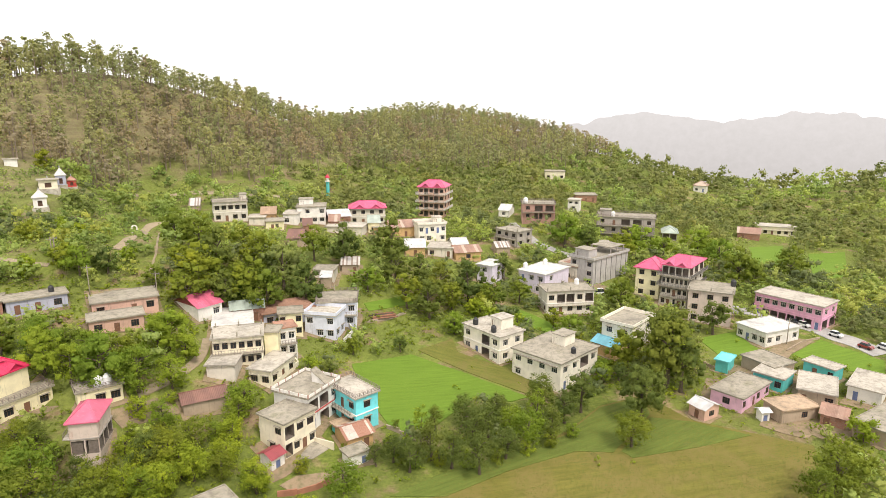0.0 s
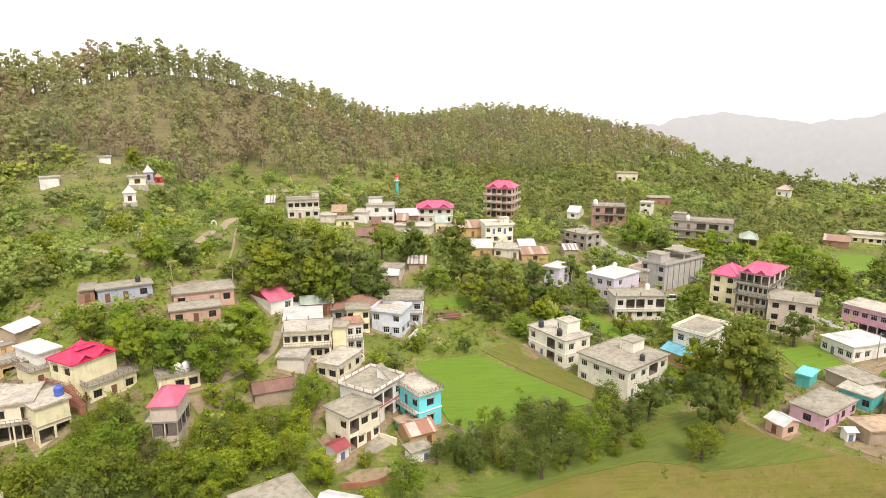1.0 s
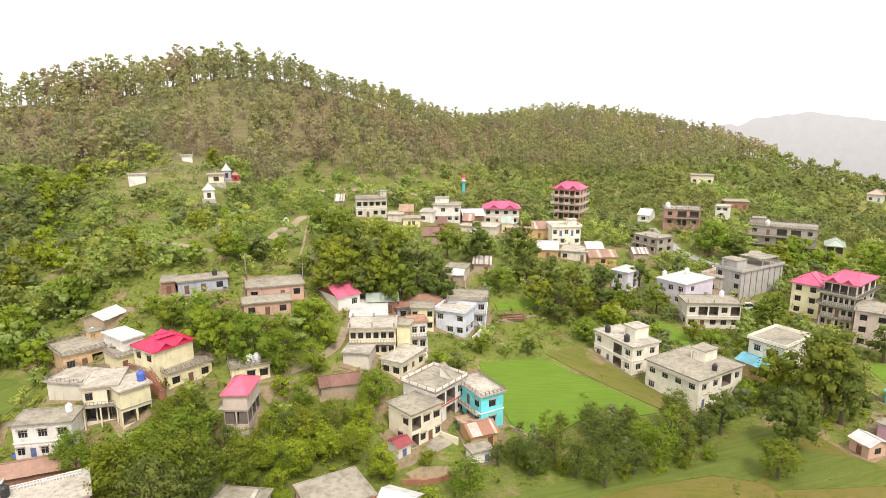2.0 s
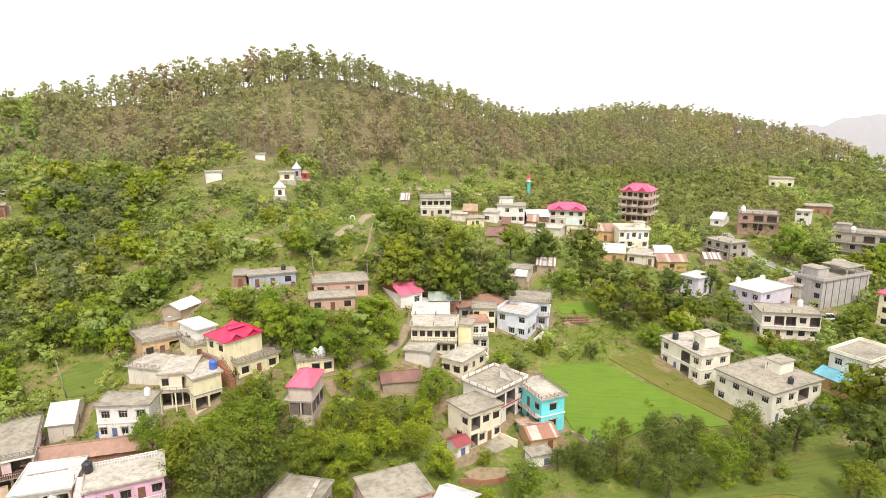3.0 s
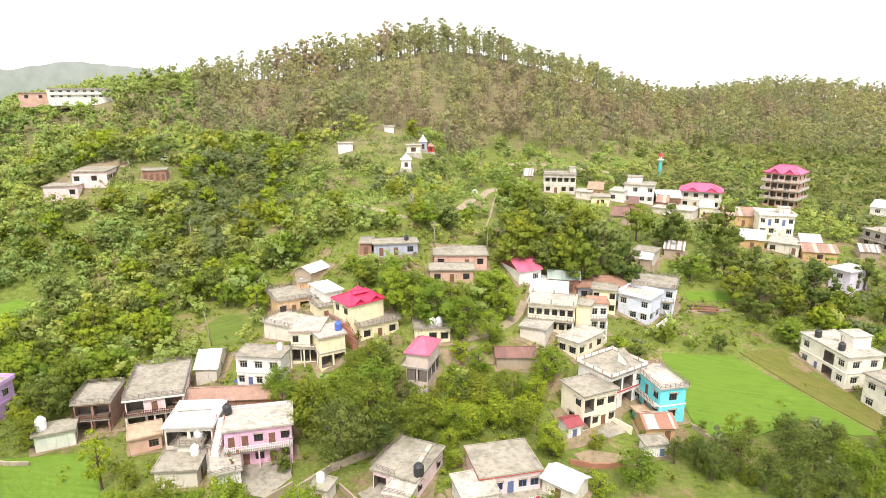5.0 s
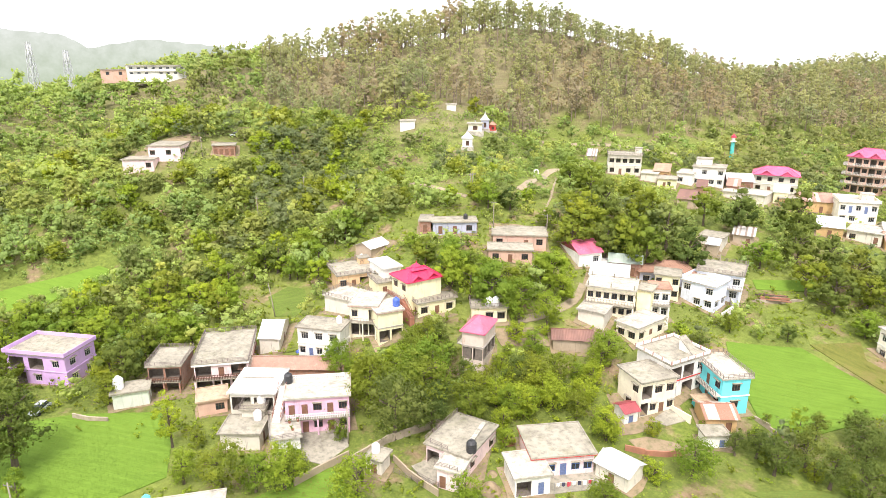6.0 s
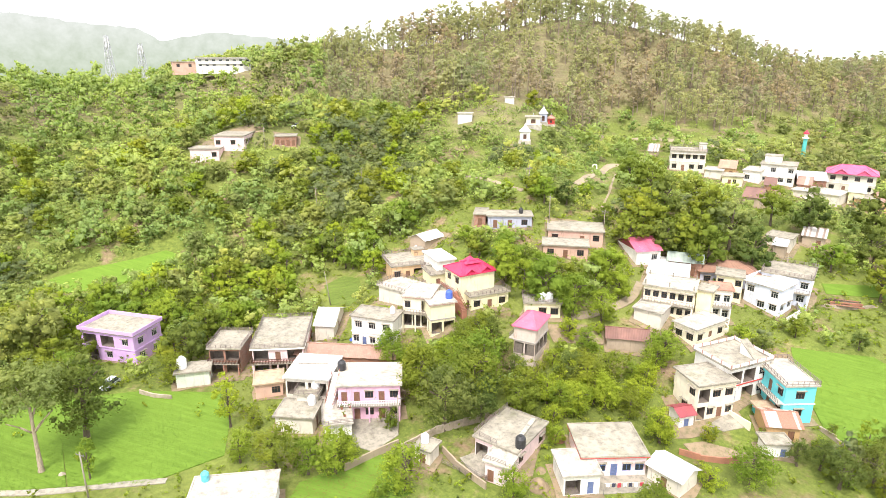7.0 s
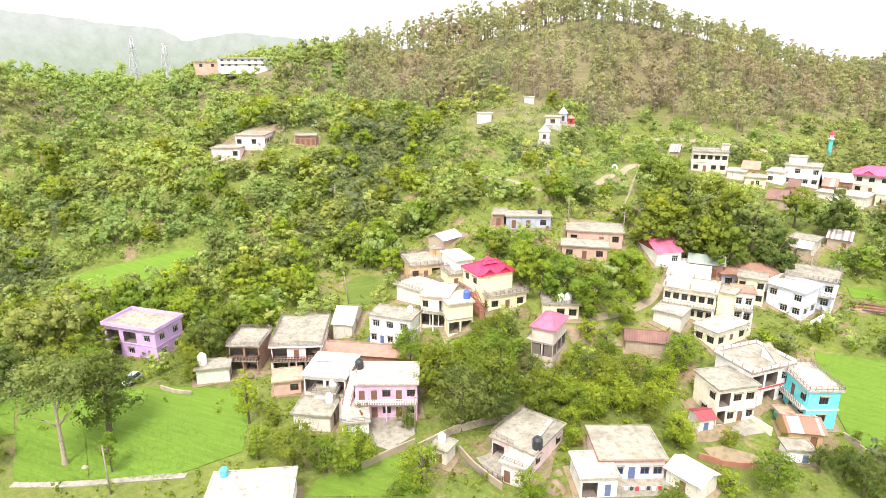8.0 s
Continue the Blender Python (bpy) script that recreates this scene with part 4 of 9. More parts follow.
sheet("yard", [(75.4, 154.2), (77.4, 149.1), (79.7, 145.0), (86.6, 147.5), (92.5, 150.7), (91.0, 155.4), (88.5, 159.3), (82.1, 157.1)], CROP["soil"], "trodden earth apron round a house", "yard", 0.09, 3.0)
sheet("yard", [(66.6, 134.3), (68.8, 128.8), (70.9, 123.1), (77.0, 125.5), (82.3, 128.2), (81.2, 133.5), (78.7, 138.9), (73.0, 135.9)], CROP["soil"], "trodden earth apron round a house", "yard", 0.09, 3.0)
sheet("yard", [(53.3, 119.1), (57.9, 116.3), (61.9, 113.8), (65.8, 119.3), (68.8, 125.1), (64.0, 127.9), (59.4, 129.8), (56.4, 124.3)], CROP["soil"], "trodden earth apron round a house", "yard", 0.09, 3.0)
sheet("yard", [(80.7, 132.7), (83.5, 128.9), (85.5, 125.2), (88.0, 126.8), (90.2, 128.3), (88.1, 131.9), (85.4, 135.6), (83.5, 133.7)], CROP["soil"], "trodden earth apron round a house", "yard", 0.09, 3.0)
sheet("yard", [(71.9, 117.9), (75.6, 115.8), (78.9, 114.1), (82.1, 118.5), (85.1, 123.4), (82.3, 126.2), (78.1, 128.0), (74.9, 123.1)], CROP["soil"], "trodden earth apron round a house", "yard", 0.09, 3.0)
sheet("yard", [(81.6, 117.5), (84.7, 115.3), (86.5, 112.7), (91.9, 117.1), (96.2, 122.2), (93.9, 125.0), (91.5, 126.6), (86.4, 122.2)], CROP["soil"], "trodden earth apron round a house", "yard", 0.09, 3.0)
sheet("yard", [(75.6, 105.5), (77.3, 102.4), (78.3, 99.0), (85.7, 104.0), (92.6, 107.7), (91.3, 111.3), (89.1, 113.9), (81.9, 110.0)], CROP["soil"], "trodden earth apron round a house", "yard", 0.09, 3.0)
sheet("yard", [(61.1, 109.2), (64.0, 106.3), (67.5, 104.0), (71.4, 107.9), (74.1, 112.2), (70.9, 114.9), (67.2, 117.8), (64.2, 113.6)], CROP["soil"], "trodden earth apron round a house", "yard", 0.09, 3.0)
sheet("yard", [(68.1, 106.7), (70.1, 104.1), (72.4, 102.1), (75.7, 104.5), (78.5, 107.1), (75.9, 109.5), (73.3, 111.7), (70.9, 109.6)], CROP["soil"], "trodden earth apron round a house", "yard", 0.09, 3.0)
sheet("yard", [(48.7, 114.6), (49.2, 112.0), (51.4, 109.6), (53.4, 111.4), (55.6, 112.8), (54.8, 115.1), (53.2, 116.9), (50.7, 116.2)], CROP["soil"], "trodden earth apron round a house", "yard", 0.09, 3.0)
sheet("yard", [(61.6, 133.6), (63.1, 131.6), (64.6, 130.5), (67.1, 132.9), (70.0, 135.3), (67.9, 137.1), (65.6, 138.5), (63.7, 135.8)], CROP["soil"], "trodden earth apron round a house", "yard", 0.09, 3.0)
sheet("yard", [(67.5, 126.8), (69.3, 123.6), (72.8, 120.7), (75.2, 123.9), (78.8, 126.9), (75.9, 129.7), (72.7, 132.4), (69.8, 129.7)], CROP["soil"], "trodden earth apron round a house", "yard", 0.09, 3.0)
sheet("yard", [(-78.5, 207.9), (-72.8, 210.4), (-66.8, 213.2), (-69.0, 218.6), (-71.4, 223.7), (-77.4, 221.6), (-82.9, 219.4), (-80.7, 213.7)], CROP["soil"], "trodden earth apron round a house", "yard", 0.09, 3.0)
sheet("yard", [(-65.1, 213.4), (-61.3, 214.2), (-58.4, 215.2), (-59.1, 220.9), (-60.6, 225.9), (-63.5, 225.2), (-66.4, 224.5), (-65.9, 219.5)], CROP["soil"], "trodden earth apron round a house", "yard", 0.09, 3.0)
sheet("yard", [(-53.8, 220.3), (-47.6, 220.9), (-41.4, 222.5), (-42.1, 227.7), (-43.1, 233.1), (-49.5, 232.8), (-55.5, 231.6), (-54.8, 225.7)], CROP["soil"], "trodden earth apron round a house", "yard", 0.09, 3.0)
sheet("yard", [(-57.4, 215.0), (-53.9, 215.5), (-50.6, 215.8), (-51.3, 221.2), (-50.8, 226.6), (-54.6, 226.8), (-58.3, 226.7), (-58.3, 220.8)], CROP["soil"], "trodden earth apron round a house", "yard", 0.09, 3.0)
sheet("yard", [(-42.3, 224.3), (-37.7, 225.7), (-32.9, 227.5), (-35.1, 233.1), (-37.3, 238.9), (-41.9, 236.6), (-46.3, 234.9), (-44.9, 229.3)], CROP["soil"], "trodden earth apron round a house", "yard", 0.09, 3.0)
sheet("yard", [(-41.6, 212.1), (-34.5, 211.7), (-27.0, 210.7), (-26.6, 216.4), (-26.6, 222.1), (-33.6, 222.5), (-41.3, 223.2), (-41.1, 217.6)], CROP["soil"], "trodden earth apron round a house", "yard", 0.09, 3.0)
sheet("yard", [(-27.4, 217.8), (-24.6, 218.8), (-22.2, 218.7), (-22.0, 224.8), (-23.3, 229.7), (-26.0, 229.7), (-28.5, 230.2), (-28.5, 223.9)], CROP["soil"], "trodden earth apron round a house", "yard", 0.09, 3.0)
sheet("yard", [(-25.8, 216.1), (-21.1, 217.0), (-17.7, 218.4), (-18.3, 222.2), (-19.3, 226.2), (-23.2, 225.3), (-27.5, 224.2), (-26.0, 220.3)], CROP["soil"], "trodden earth apron round a house", "yard", 0.09, 3.0)
sheet("yard", [(-18.6, 216.4), (-13.0, 218.6), (-6.6, 221.2), (-8.4, 226.3), (-11.0, 231.6), (-16.6, 228.7), (-23.2, 226.4), (-21.4, 221.6)], CROP["soil"], "trodden earth apron round a house", "yard", 0.09, 3.0)
sheet("yard", [(-9.1, 212.5), (-3.4, 214.3), (1.8, 215.8), (0.9, 220.8), (-0.9, 224.8), (-6.0, 223.5), (-11.3, 221.9), (-10.7, 217.5)], CROP["soil"], "trodden earth apron round a house", "yard", 0.09, 3.0)
sheet("yard", [(-12.3, 195.2), (-8.9, 196.2), (-5.0, 196.3), (-5.3, 201.7), (-6.5, 207.8), (-9.9, 206.4), (-14.5, 205.9), (-13.0, 200.9)], CROP["soil"], "trodden earth apron round a house", "yard", 0.09, 3.0)
sheet("yard", [(-6.4, 198.5), (-1.0, 198.8), (4.3, 197.7), (4.7, 203.4), (4.8, 208.5), (0.2, 209.5), (-4.4, 210.5), (-5.1, 204.5)], CROP["soil"], "trodden earth apron round a house", "yard", 0.09, 3.0)
sheet("yard", [(2.5, 202.4), (6.5, 202.9), (10.2, 203.8), (9.1, 209.5), (7.0, 215.0), (4.0, 213.7), (0.8, 213.9), (1.9, 207.9)], CROP["soil"], "trodden earth apron round a house", "yard", 0.09, 3.0)
sheet("yard", [(3.7, 196.3), (8.8, 197.7), (13.4, 198.9), (12.0, 203.7), (11.6, 208.8), (5.9, 207.6), (1.3, 206.0), (1.7, 200.8)], CROP["soil"], "trodden earth apron round a house", "yard", 0.09, 3.0)
sheet("yard", [(15.3, 224.1), (20.6, 218.9), (24.9, 212.9), (29.2, 217.4), (33.4, 221.1), (29.2, 226.7), (23.8, 231.7), (19.8, 227.7)], CROP["soil"], "trodden earth apron round a house", "yard", 0.09, 3.0)
sheet("yard", [(-29.3, 171.2), (-26.5, 171.9), (-23.2, 171.8), (-23.5, 176.7), (-23.9, 180.8), (-27.4, 180.6), (-30.6, 180.6), (-30.8, 175.9)], CROP["soil"], "trodden earth apron round a house", "yard", 0.09, 3.0)
sheet("yard", [(8.7, 182.9), (12.5, 181.7), (15.6, 179.5), (17.6, 183.5), (20.7, 187.1), (17.9, 189.8), (14.3, 190.9), (12.1, 187.1)], CROP["soil"], "trodden earth apron round a house", "yard", 0.09, 3.0)
sheet("yard", [(17.8, 206.2), (20.9, 206.7), (24.2, 207.3), (23.0, 211.0), (22.7, 214.8), (19.3, 215.0), (16.7, 214.1), (17.4, 209.9)], CROP["soil"], "trodden earth apron round a house", "yard", 0.09, 3.0)
sheet("yard", [(-192.1, 106.4), (-188.3, 114.2), (-184.4, 121.9), (-187.9, 123.8), (-191.8, 125.3), (-194.3, 117.0), (-198.4, 109.0), (-195.3, 107.4)], CROP["soil"], "trodden earth apron round a house", "yard", 0.09, 3.0)
sheet("yard", [(-189.9, 98.7), (-186.8, 101.6), (-183.3, 104.3), (-185.7, 107.5), (-188.7, 110.5), (-192.3, 108.4), (-195.6, 105.3), (-192.9, 101.6)], CROP["soil"], "trodden earth apron round a house", "yard", 0.09, 3.0)
sheet("yard", [(-176.5, 118.6), (-174.3, 122.3), (-171.2, 124.8), (-174.0, 128.2), (-177.5, 131.0), (-180.1, 127.4), (-183.6, 124.2), (-179.6, 121.8)], CROP["soil"], "trodden earth apron round a house", "yard", 0.09, 3.0)
sheet("yard", [(37.1, 187.2), (41.8, 184.9), (46.5, 183.1), (48.1, 188.4), (50.7, 192.9), (46.5, 195.1), (42.2, 197.4), (40.1, 192.2)], CROP["soil"], "trodden earth apron round a house", "yard", 0.09, 3.0)
sheet("yard", [(-79.8, 52.1), (-77.1, 54.0), (-75.1, 56.5), (-76.7, 59.1), (-78.5, 61.8), (-81.5, 60.3), (-83.5, 58.7), (-81.8, 55.5)], CROP["soil"], "trodden earth apron round a house", "yard", 0.09, 3.0)
sheet("yard", [(-48.5, 185.8), (-45.5, 185.6), (-42.5, 186.2), (-42.2, 191.5), (-43.3, 196.7), (-46.4, 197.0), (-50.0, 196.3), (-48.6, 191.0)], CROP["soil"], "trodden earth apron round a house", "yard", 0.09, 3.0)
sheet("yard", [(-47.9, 205.7), (-46.0, 206.3), (-44.0, 207.3), (-44.6, 211.8), (-45.5, 216.3), (-47.9, 216.6), (-50.5, 215.5), (-49.2, 211.0)], CROP["soil"], "trodden earth apron round a house", "yard", 0.09, 3.0)
sheet("yard", [(-60.7, 205.4), (-56.8, 205.8), (-53.5, 206.3), (-54.3, 211.0), (-54.8, 215.0), (-58.8, 214.8), (-62.3, 213.7), (-61.4, 209.4)], CROP["soil"], "trodden earth apron round a house", "yard", 0.09, 3.0)
sheet("yard", [(-67.5, 208.6), (-63.9, 209.1), (-60.8, 210.1), (-61.4, 214.7), (-61.6, 219.3), (-65.7, 218.1), (-69.0, 217.9), (-68.3, 213.3)], CROP["soil"], "trodden earth apron round a house", "yard", 0.09, 3.0)
sheet("yard", [(-41.6, 217.1), (-38.9, 218.1), (-36.0, 218.2), (-37.2, 223.3), (-37.3, 229.0), (-40.2, 228.6), (-42.3, 227.8), (-42.5, 222.7)], CROP["soil"], "trodden earth apron round a house", "yard", 0.09, 3.0)
sheet("yard", [(-36.9, 164.2), (-32.8, 164.8), (-28.8, 164.1), (-28.9, 168.3), (-28.9, 171.8), (-32.7, 171.5), (-36.8, 171.9), (-36.9, 168.4)], CROP["soil"], "trodden earth apron round a house", "yard", 0.09, 3.0)
sheet("yard", [(-34.3, 161.3), (-31.8, 161.7), (-29.1, 161.8), (-30.2, 165.3), (-29.5, 169.1), (-32.1, 169.4), (-34.3, 169.0), (-34.5, 165.2)], CROP["soil"], "trodden earth apron round a house", "yard", 0.09, 3.0)
sheet("yard", [(54.5, 216.6), (59.6, 214.7), (63.8, 213.3), (65.8, 218.1), (67.2, 223.6), (62.7, 224.8), (57.9, 225.4), (56.0, 221.1)], CROP["soil"], "trodden earth apron round a house", "yard", 0.09, 3.0)
OPEN = [ob for ob in scene.objects if ob.name.split(".")[0] in ("field", "road", "path") or ob.name.split(".")[0] == "yard" and "apron" not in ob["label"]]


# ---- houses ----
UNIT = {}


def window_meshes(w, h, kind):
    """Frame with bars, pane and sunshade of one size, shared by all windows of that size."""
    key = (round(w, 1), round(h, 1), kind)
    if key not in UNIT:
        w, h = key[0], key[1]
        fr, pane, shade = Shape(), Shape(), Shape()
        b, m = 0.07, 0.05
        if kind == "w":
            cols = 3 if w > 1.3 else 2
            cut = [b + (w - 2 * b + m) * k / cols for k in range(cols + 1)]
            holes = [(x0, z0, x1 - m, z1, "w") for x0, x1 in zip(cut, cut[1:]) for z0, z1 in ((b, h * 0.68), (h * 0.68 + m, h - b))]
            shade.box(-0.12, -0.42, h + 0.12, w + 0.12, 0.0, h + 0.19)
            pane.box(b, 0.0, b, w - b, 0.02, h - b)
        else:
            holes = [(b, 0.0, w - b, h - b, "w")]
            pane.box(b, 0.0, 0.02, w - b, 0.04, h - b)
            for z in (0.25, h * 0.52):
                pane.box(b + 0.1, -0.02, z, w - b - 0.1, 0.0, z + h * 0.36)
        facade(fr, [], (0, -0.03, 0), (1, 0, 0), (0, -1, 0), w, h, holes, 0.09, back=False)
        UNIT[key] = [(fr.mesh("frame", m), pane.mesh("pane", GLASS if kind == "w" else DOOR if m is FRAME_BROWN else DOOR_BLUE),
                      shade.mesh("sunshade", ROOFS["concrete"])) for m in (FRAME_BROWN, FRAME_WHITE, FRAME_BLUE)]
    return UNIT[key]


def plan_openings(text, width, storey_h):
    """Openings of one storey of one wall from its pattern: w window, d door, o open bay, . blank."""
    n = len(text)
    slot = width / n
    out = []
    for i, ch in enumerate(text):
        if ch == ".":
            continue
        mid = slot * (i + 0.5)
        if ch == "w":
            w, z0, z1 = min(1.5, slot * 0.66), 0.85, 2.25
        elif ch == "d":
            w, z0, z1 = min(1.0, slot * 0.6), 0.05, 2.1
        else:
            w, z0, z1 = min(3.2, slot * 0.86), 0.1, 2.5
        k = min(1.0, (storey_h - 0.35) / 2.6)
        w = round(w, 1)
        out.append((mid - w / 2, round(z0 * k, 2), mid + w / 2, round(z1 * k, 2), ch))
    return out


def facade(shape, inner, origin, u, n, width, height, holes, depth=0.16, bay=1.8, back=True):
    """A wall face with recessed openings; n points outwards."""
    o, u, n = Vector(origin), Vector(u), Vector(n)
    up = Vector((0, 0, 1))
    at = lambda a, z, d=0.0: o + u * a + up * z - n * d
    xs = sorted({0.0, width, *(h[0] for h in holes), *(h[2] for h in holes)})
    zs = sorted({0.0, height, *(h[1] for h in holes), *(h[3] for h in holes)})
    for x0, x1 in zip(xs, xs[1:]):
        for z0, z1 in zip(zs, zs[1:]):
            mx, mz = (x0 + x1) / 2, (z0 + z1) / 2
            if not any(h[0] < mx < h[2] and h[1] < mz < h[3] for h in holes):
                shape.quad(at(x0, z0), at(x1, z0), at(x1, z1), at(x0, z1))
    for x0, z0, x1, z1, ch in holes:
        d = bay if ch == "o" else depth
        s = Shape() if ch == "o" else shape
        if ch == "o":
            inner.append(s)
        s.quad(at(x0, z0), at(x0, z1), at(x0, z1, d), at(x0, z0, d))
        s.quad(at(x1, z1), at(x1, z0), at(x1, z0, d), at(x1, z1, d))
        s.quad(at(x0, z1), at(x1, z1), at(x1, z1, d), at(x0, z1, d))
        s.quad(at(x1, z0), at(x0, z0), at(x0, z0, d), at(x1, z0, d))
        if ch == "o":
            s.quad(at(x0, z0, d), at(x1, z0, d), at(x1, z1, d), at(x0, z1, d))
        elif back:
            s.quad(at(x0, z0, d), at(x1, z0, d), at(x1, z1, d), at(x0, z1, d))


def railing(line, z, height=0.9, gap=1.1, thick=0.04, bars=2):
    s = Shape()
    for (x0, y0), (x1, y1) in zip(line, line[1:]):
        run = math.hypot(x1 - x0, y1 - y0)
        k = max(1, round(run / gap))
        for j in range(k + 1):
            x, y = x0 + (x1 - x0) * j / k, y0 + (y1 - y0) * j / k
            s.box(x - thick, y - thick, z, x + thick, y + thick, z + height)
        for b in range(bars):
            zz = z + height * (1 - b / bars) - 0.03
            s.beam((x0, y0, zz), (x1, y1, zz), thick * 0.8)
    return s


def ridged(root, a, b, c, d, material, pitch=0.27, amp=0.035, wide=1.1):
    """Corrugated sheets, side by side over the quad a b c d; each is a part. The waves run from ab to dc."""
    a, b, c, d = (Vector(p) for p in (a, b, c, d))
    n = (b - a).cross(d - a).normalized()
    count = max(1, round((b - a).length / wide))
    for k in range(count):
        s = Shape()
        lift = n * random.uniform(0.0, 0.025)
        over = -(d - a).normalized() * random.uniform(0.0, 0.12)
        t0, t1 = k / count, (k + 1) / count + 0.008
        waves = 8
        for j in range(waves + 1):
            t = t0 + (t1 - t0) * j / waves
            off = n * (amp if j % 2 else 0.0) + lift
            s.v += [tuple(a.lerp(b, t) + off + over), tuple(d.lerp(c, t) + off), tuple(d.lerp(c, t) + off - n * 0.02), tuple(a.lerp(b, t) + off + over - n * 0.02)]
            if j:
                i = len(s.v) - 8
                s.f += [(i, i + 4, i + 5, i + 1), (i + 3, i + 2, i + 6, i + 7), (i, i + 3, i + 7, i + 4)]
        part("sheet", s, material, root)


def house(name, label, x, y, z, turn, w, d, storeys, h, wall, roof, top, front, right, left, bal=(), bal_left=(), band="", white_rail=False, room=None, group="", posts=0, ring=(), dark_rail=False, frames=None, eave=""):
    """A house: recessed openings, slabs, balconies and one of several roofs. Its front looks along local -y."""
    root = thing(name, x, y, z, turn, label, "shed" if "shed" in name or "hut" in name else "house", group)
    sh = h / storeys
    hw, hd = w / 2, d / 2
    body = Shape()
    sides = {"front": ((-hw, -hd, 0), (1, 0, 0), (0, -1, 0), w, front), "right": ((hw, -hd, 0), (0, 1, 0), (1, 0, 0), d, right),
             "left": ((-hw, hd, 0), (0, -1, 0), (-1, 0, 0), d, left), "back": ((hw, hd, 0), (-1, 0, 0), (0, 1, 0), w, ",".join("." * storeys))}
    white = wall in ("white", "paleblue", "creamwhite", "lavender", "purplewhite", "pink2")
    for side, (o, u, nrm, width, text) in sides.items():
        for k, row in enumerate((text + ",." * storeys).split(",")[:storeys]):
            holes = plan_openings(row, width, sh)
            inner = []
            facade(body, inner, (o[0], o[1], k * sh), u, nrm, width, sh, holes, bay=min(1.8, min(w, d) * 0.4))
            for bay in inner:
                part("open_bay", bay, INNER, root)
            for x0, z0, x1, z1, ch in holes:
                if ch == "o":
                    continue
                fr, pane, shade = window_meshes(x1 - x0, z1 - z0, ch)[frames if frames is not None else 1 if white else 0]
                yaw = {"front": 0, "right": 90, "left": -90, "back": 180}[side]
                p = Vector((o[0], o[1], k * sh)) + Vector(u) * x0 - Vector(nrm) * 0.08 + Vector((0, 0, z0))
                fo = part_of("window" if ch == "w" else "door", fr, root, pose(p.x, p.y, p.z, 0, 0, yaw))
                part_of("pane" if ch == "w" else "door_leaf", pane, fo)
                if ch == "w" and storeys * sh > 3.0 and row.count("w") < 4:
                    part_of("sunshade", shade, fo, pose(0, -0.1, 0))
            if row.count("w") > 3:
                k0, k1 = min(q[0] for q in holes) - 0.25, max(q[2] for q in holes) + 0.25
                zs = k * sh + max(q[3] for q in holes) + 0.1
                c0, c1 = Vector(o) + Vector(u) * k0, Vector(o) + Vector(u) * k1 + Vector(nrm) * 0.55
                long = Shape()
                long.box(min(c0.x, c1.x), min(c0.y, c1.y), zs, max(c0.x, c1.x), max(c0.y, c1.y), zs + 0.09)
                part("sunshade", long, ROOFS["concrete"], root)
    for o, u, nrm, width, _ in sides.values():
        a, b = Vector(o), Vector(o) + Vector(u) * width
        body.quad(a + Vector((0, 0, -3)), b + Vector((0, 0, -3)), b, a)
    body.quad((-hw, -hd, h), (hw, -hd, h), (hw, hd, h), (-hw, hd, h))
    part("wall", body, WALLS[wall], root)
    for k in range(1, storeys):
        if band:
            s, e = Shape(), 0.14
            s.box(-hw - e, -hd - e, k * sh - 0.16, hw + e, -hd + 0.02, k * sh + 0.02)
            s.box(-hw - e, hd - 0.02, k * sh - 0.16, hw + e, hd + e, k * sh + 0.02)
            s.box(hw - 0.02, -hd + 0.02, k * sh - 0.16, hw + e, hd - 0.02, k * sh + 0.02)
            s.box(-hw - e, -hd + 0.02, k * sh - 0.16, -hw + 0.02, hd - 0.02, k * sh + 0.02)
            part("floor_band", s, WALLS[band], root)
    for k in bal:
        s, e = Shape(), 1.15
        s.box(-hw - 0.1, -hd - e, k * sh - 0.17, hw + 0.1, -hd - 0.15, k * sh - 0.02)
        bo = part("balcony", s, ROOFS["concrete"], root)
        ra = railing([(-hw, -hd - 0.2), (-hw, -hd - e + 0.1), (hw, -hd - e + 0.1), (hw, -hd - 0.2)], k * sh - 0.02, 0.95, 0.28 if white_rail or dark_rail else 0.6, 0.05 if white_rail or dark_rail else 0.03, 2)
        part("balustrade", ra, RAIL_WHITE if white_rail else DARK_WOOD if dark_rail else RAIL, bo)
        if k == 1:
            for sx in (-hw + 0.15, 0.0, hw - 0.15):
                c = Shape()
                c.box(sx - 0.12, -hd - e + 0.05, -2.5, sx + 0.12, -hd - e + 0.3, k * sh - 0.17)
                part("column", c, WALLS[wall], root)
    for k in ring:
        o, e = Shape(), 1.1
        z0, z1 = k * sh - 0.18, k * sh - 0.02
        o.box(-hw - e, -hd - e, z0, hw + e, -hd - 0.15, z1)
        o.box(hw + 0.15, -hd - 0.15, z0, hw + e, hd + e, z1)
        o.box(-hw - e, -hd - 0.15, z0, -hw - 0.15, hd + e, z1)
        bo = part("gallery", o, ROOFS["concrete"], root)
        q = e - 0.08
        part("balustrade", railing([(-hw - q, hd + q), (-hw - q, -hd - q), (hw + q, -hd - q), (hw + q, hd + q)], z1, 0.95, 0.45, 0.04, 2), FRAME_WHITE if wall == "salmon" else ARM_STEEL, bo)
    for k in bal_left:
        s = Shape()
        s.box(-hw - 1.1, -hd + 0.1, k * sh - 0.17, -hw - 0.15, hd, k * sh - 0.02)
        bo = part("balcony", s, ROOFS["whitewash"], root)
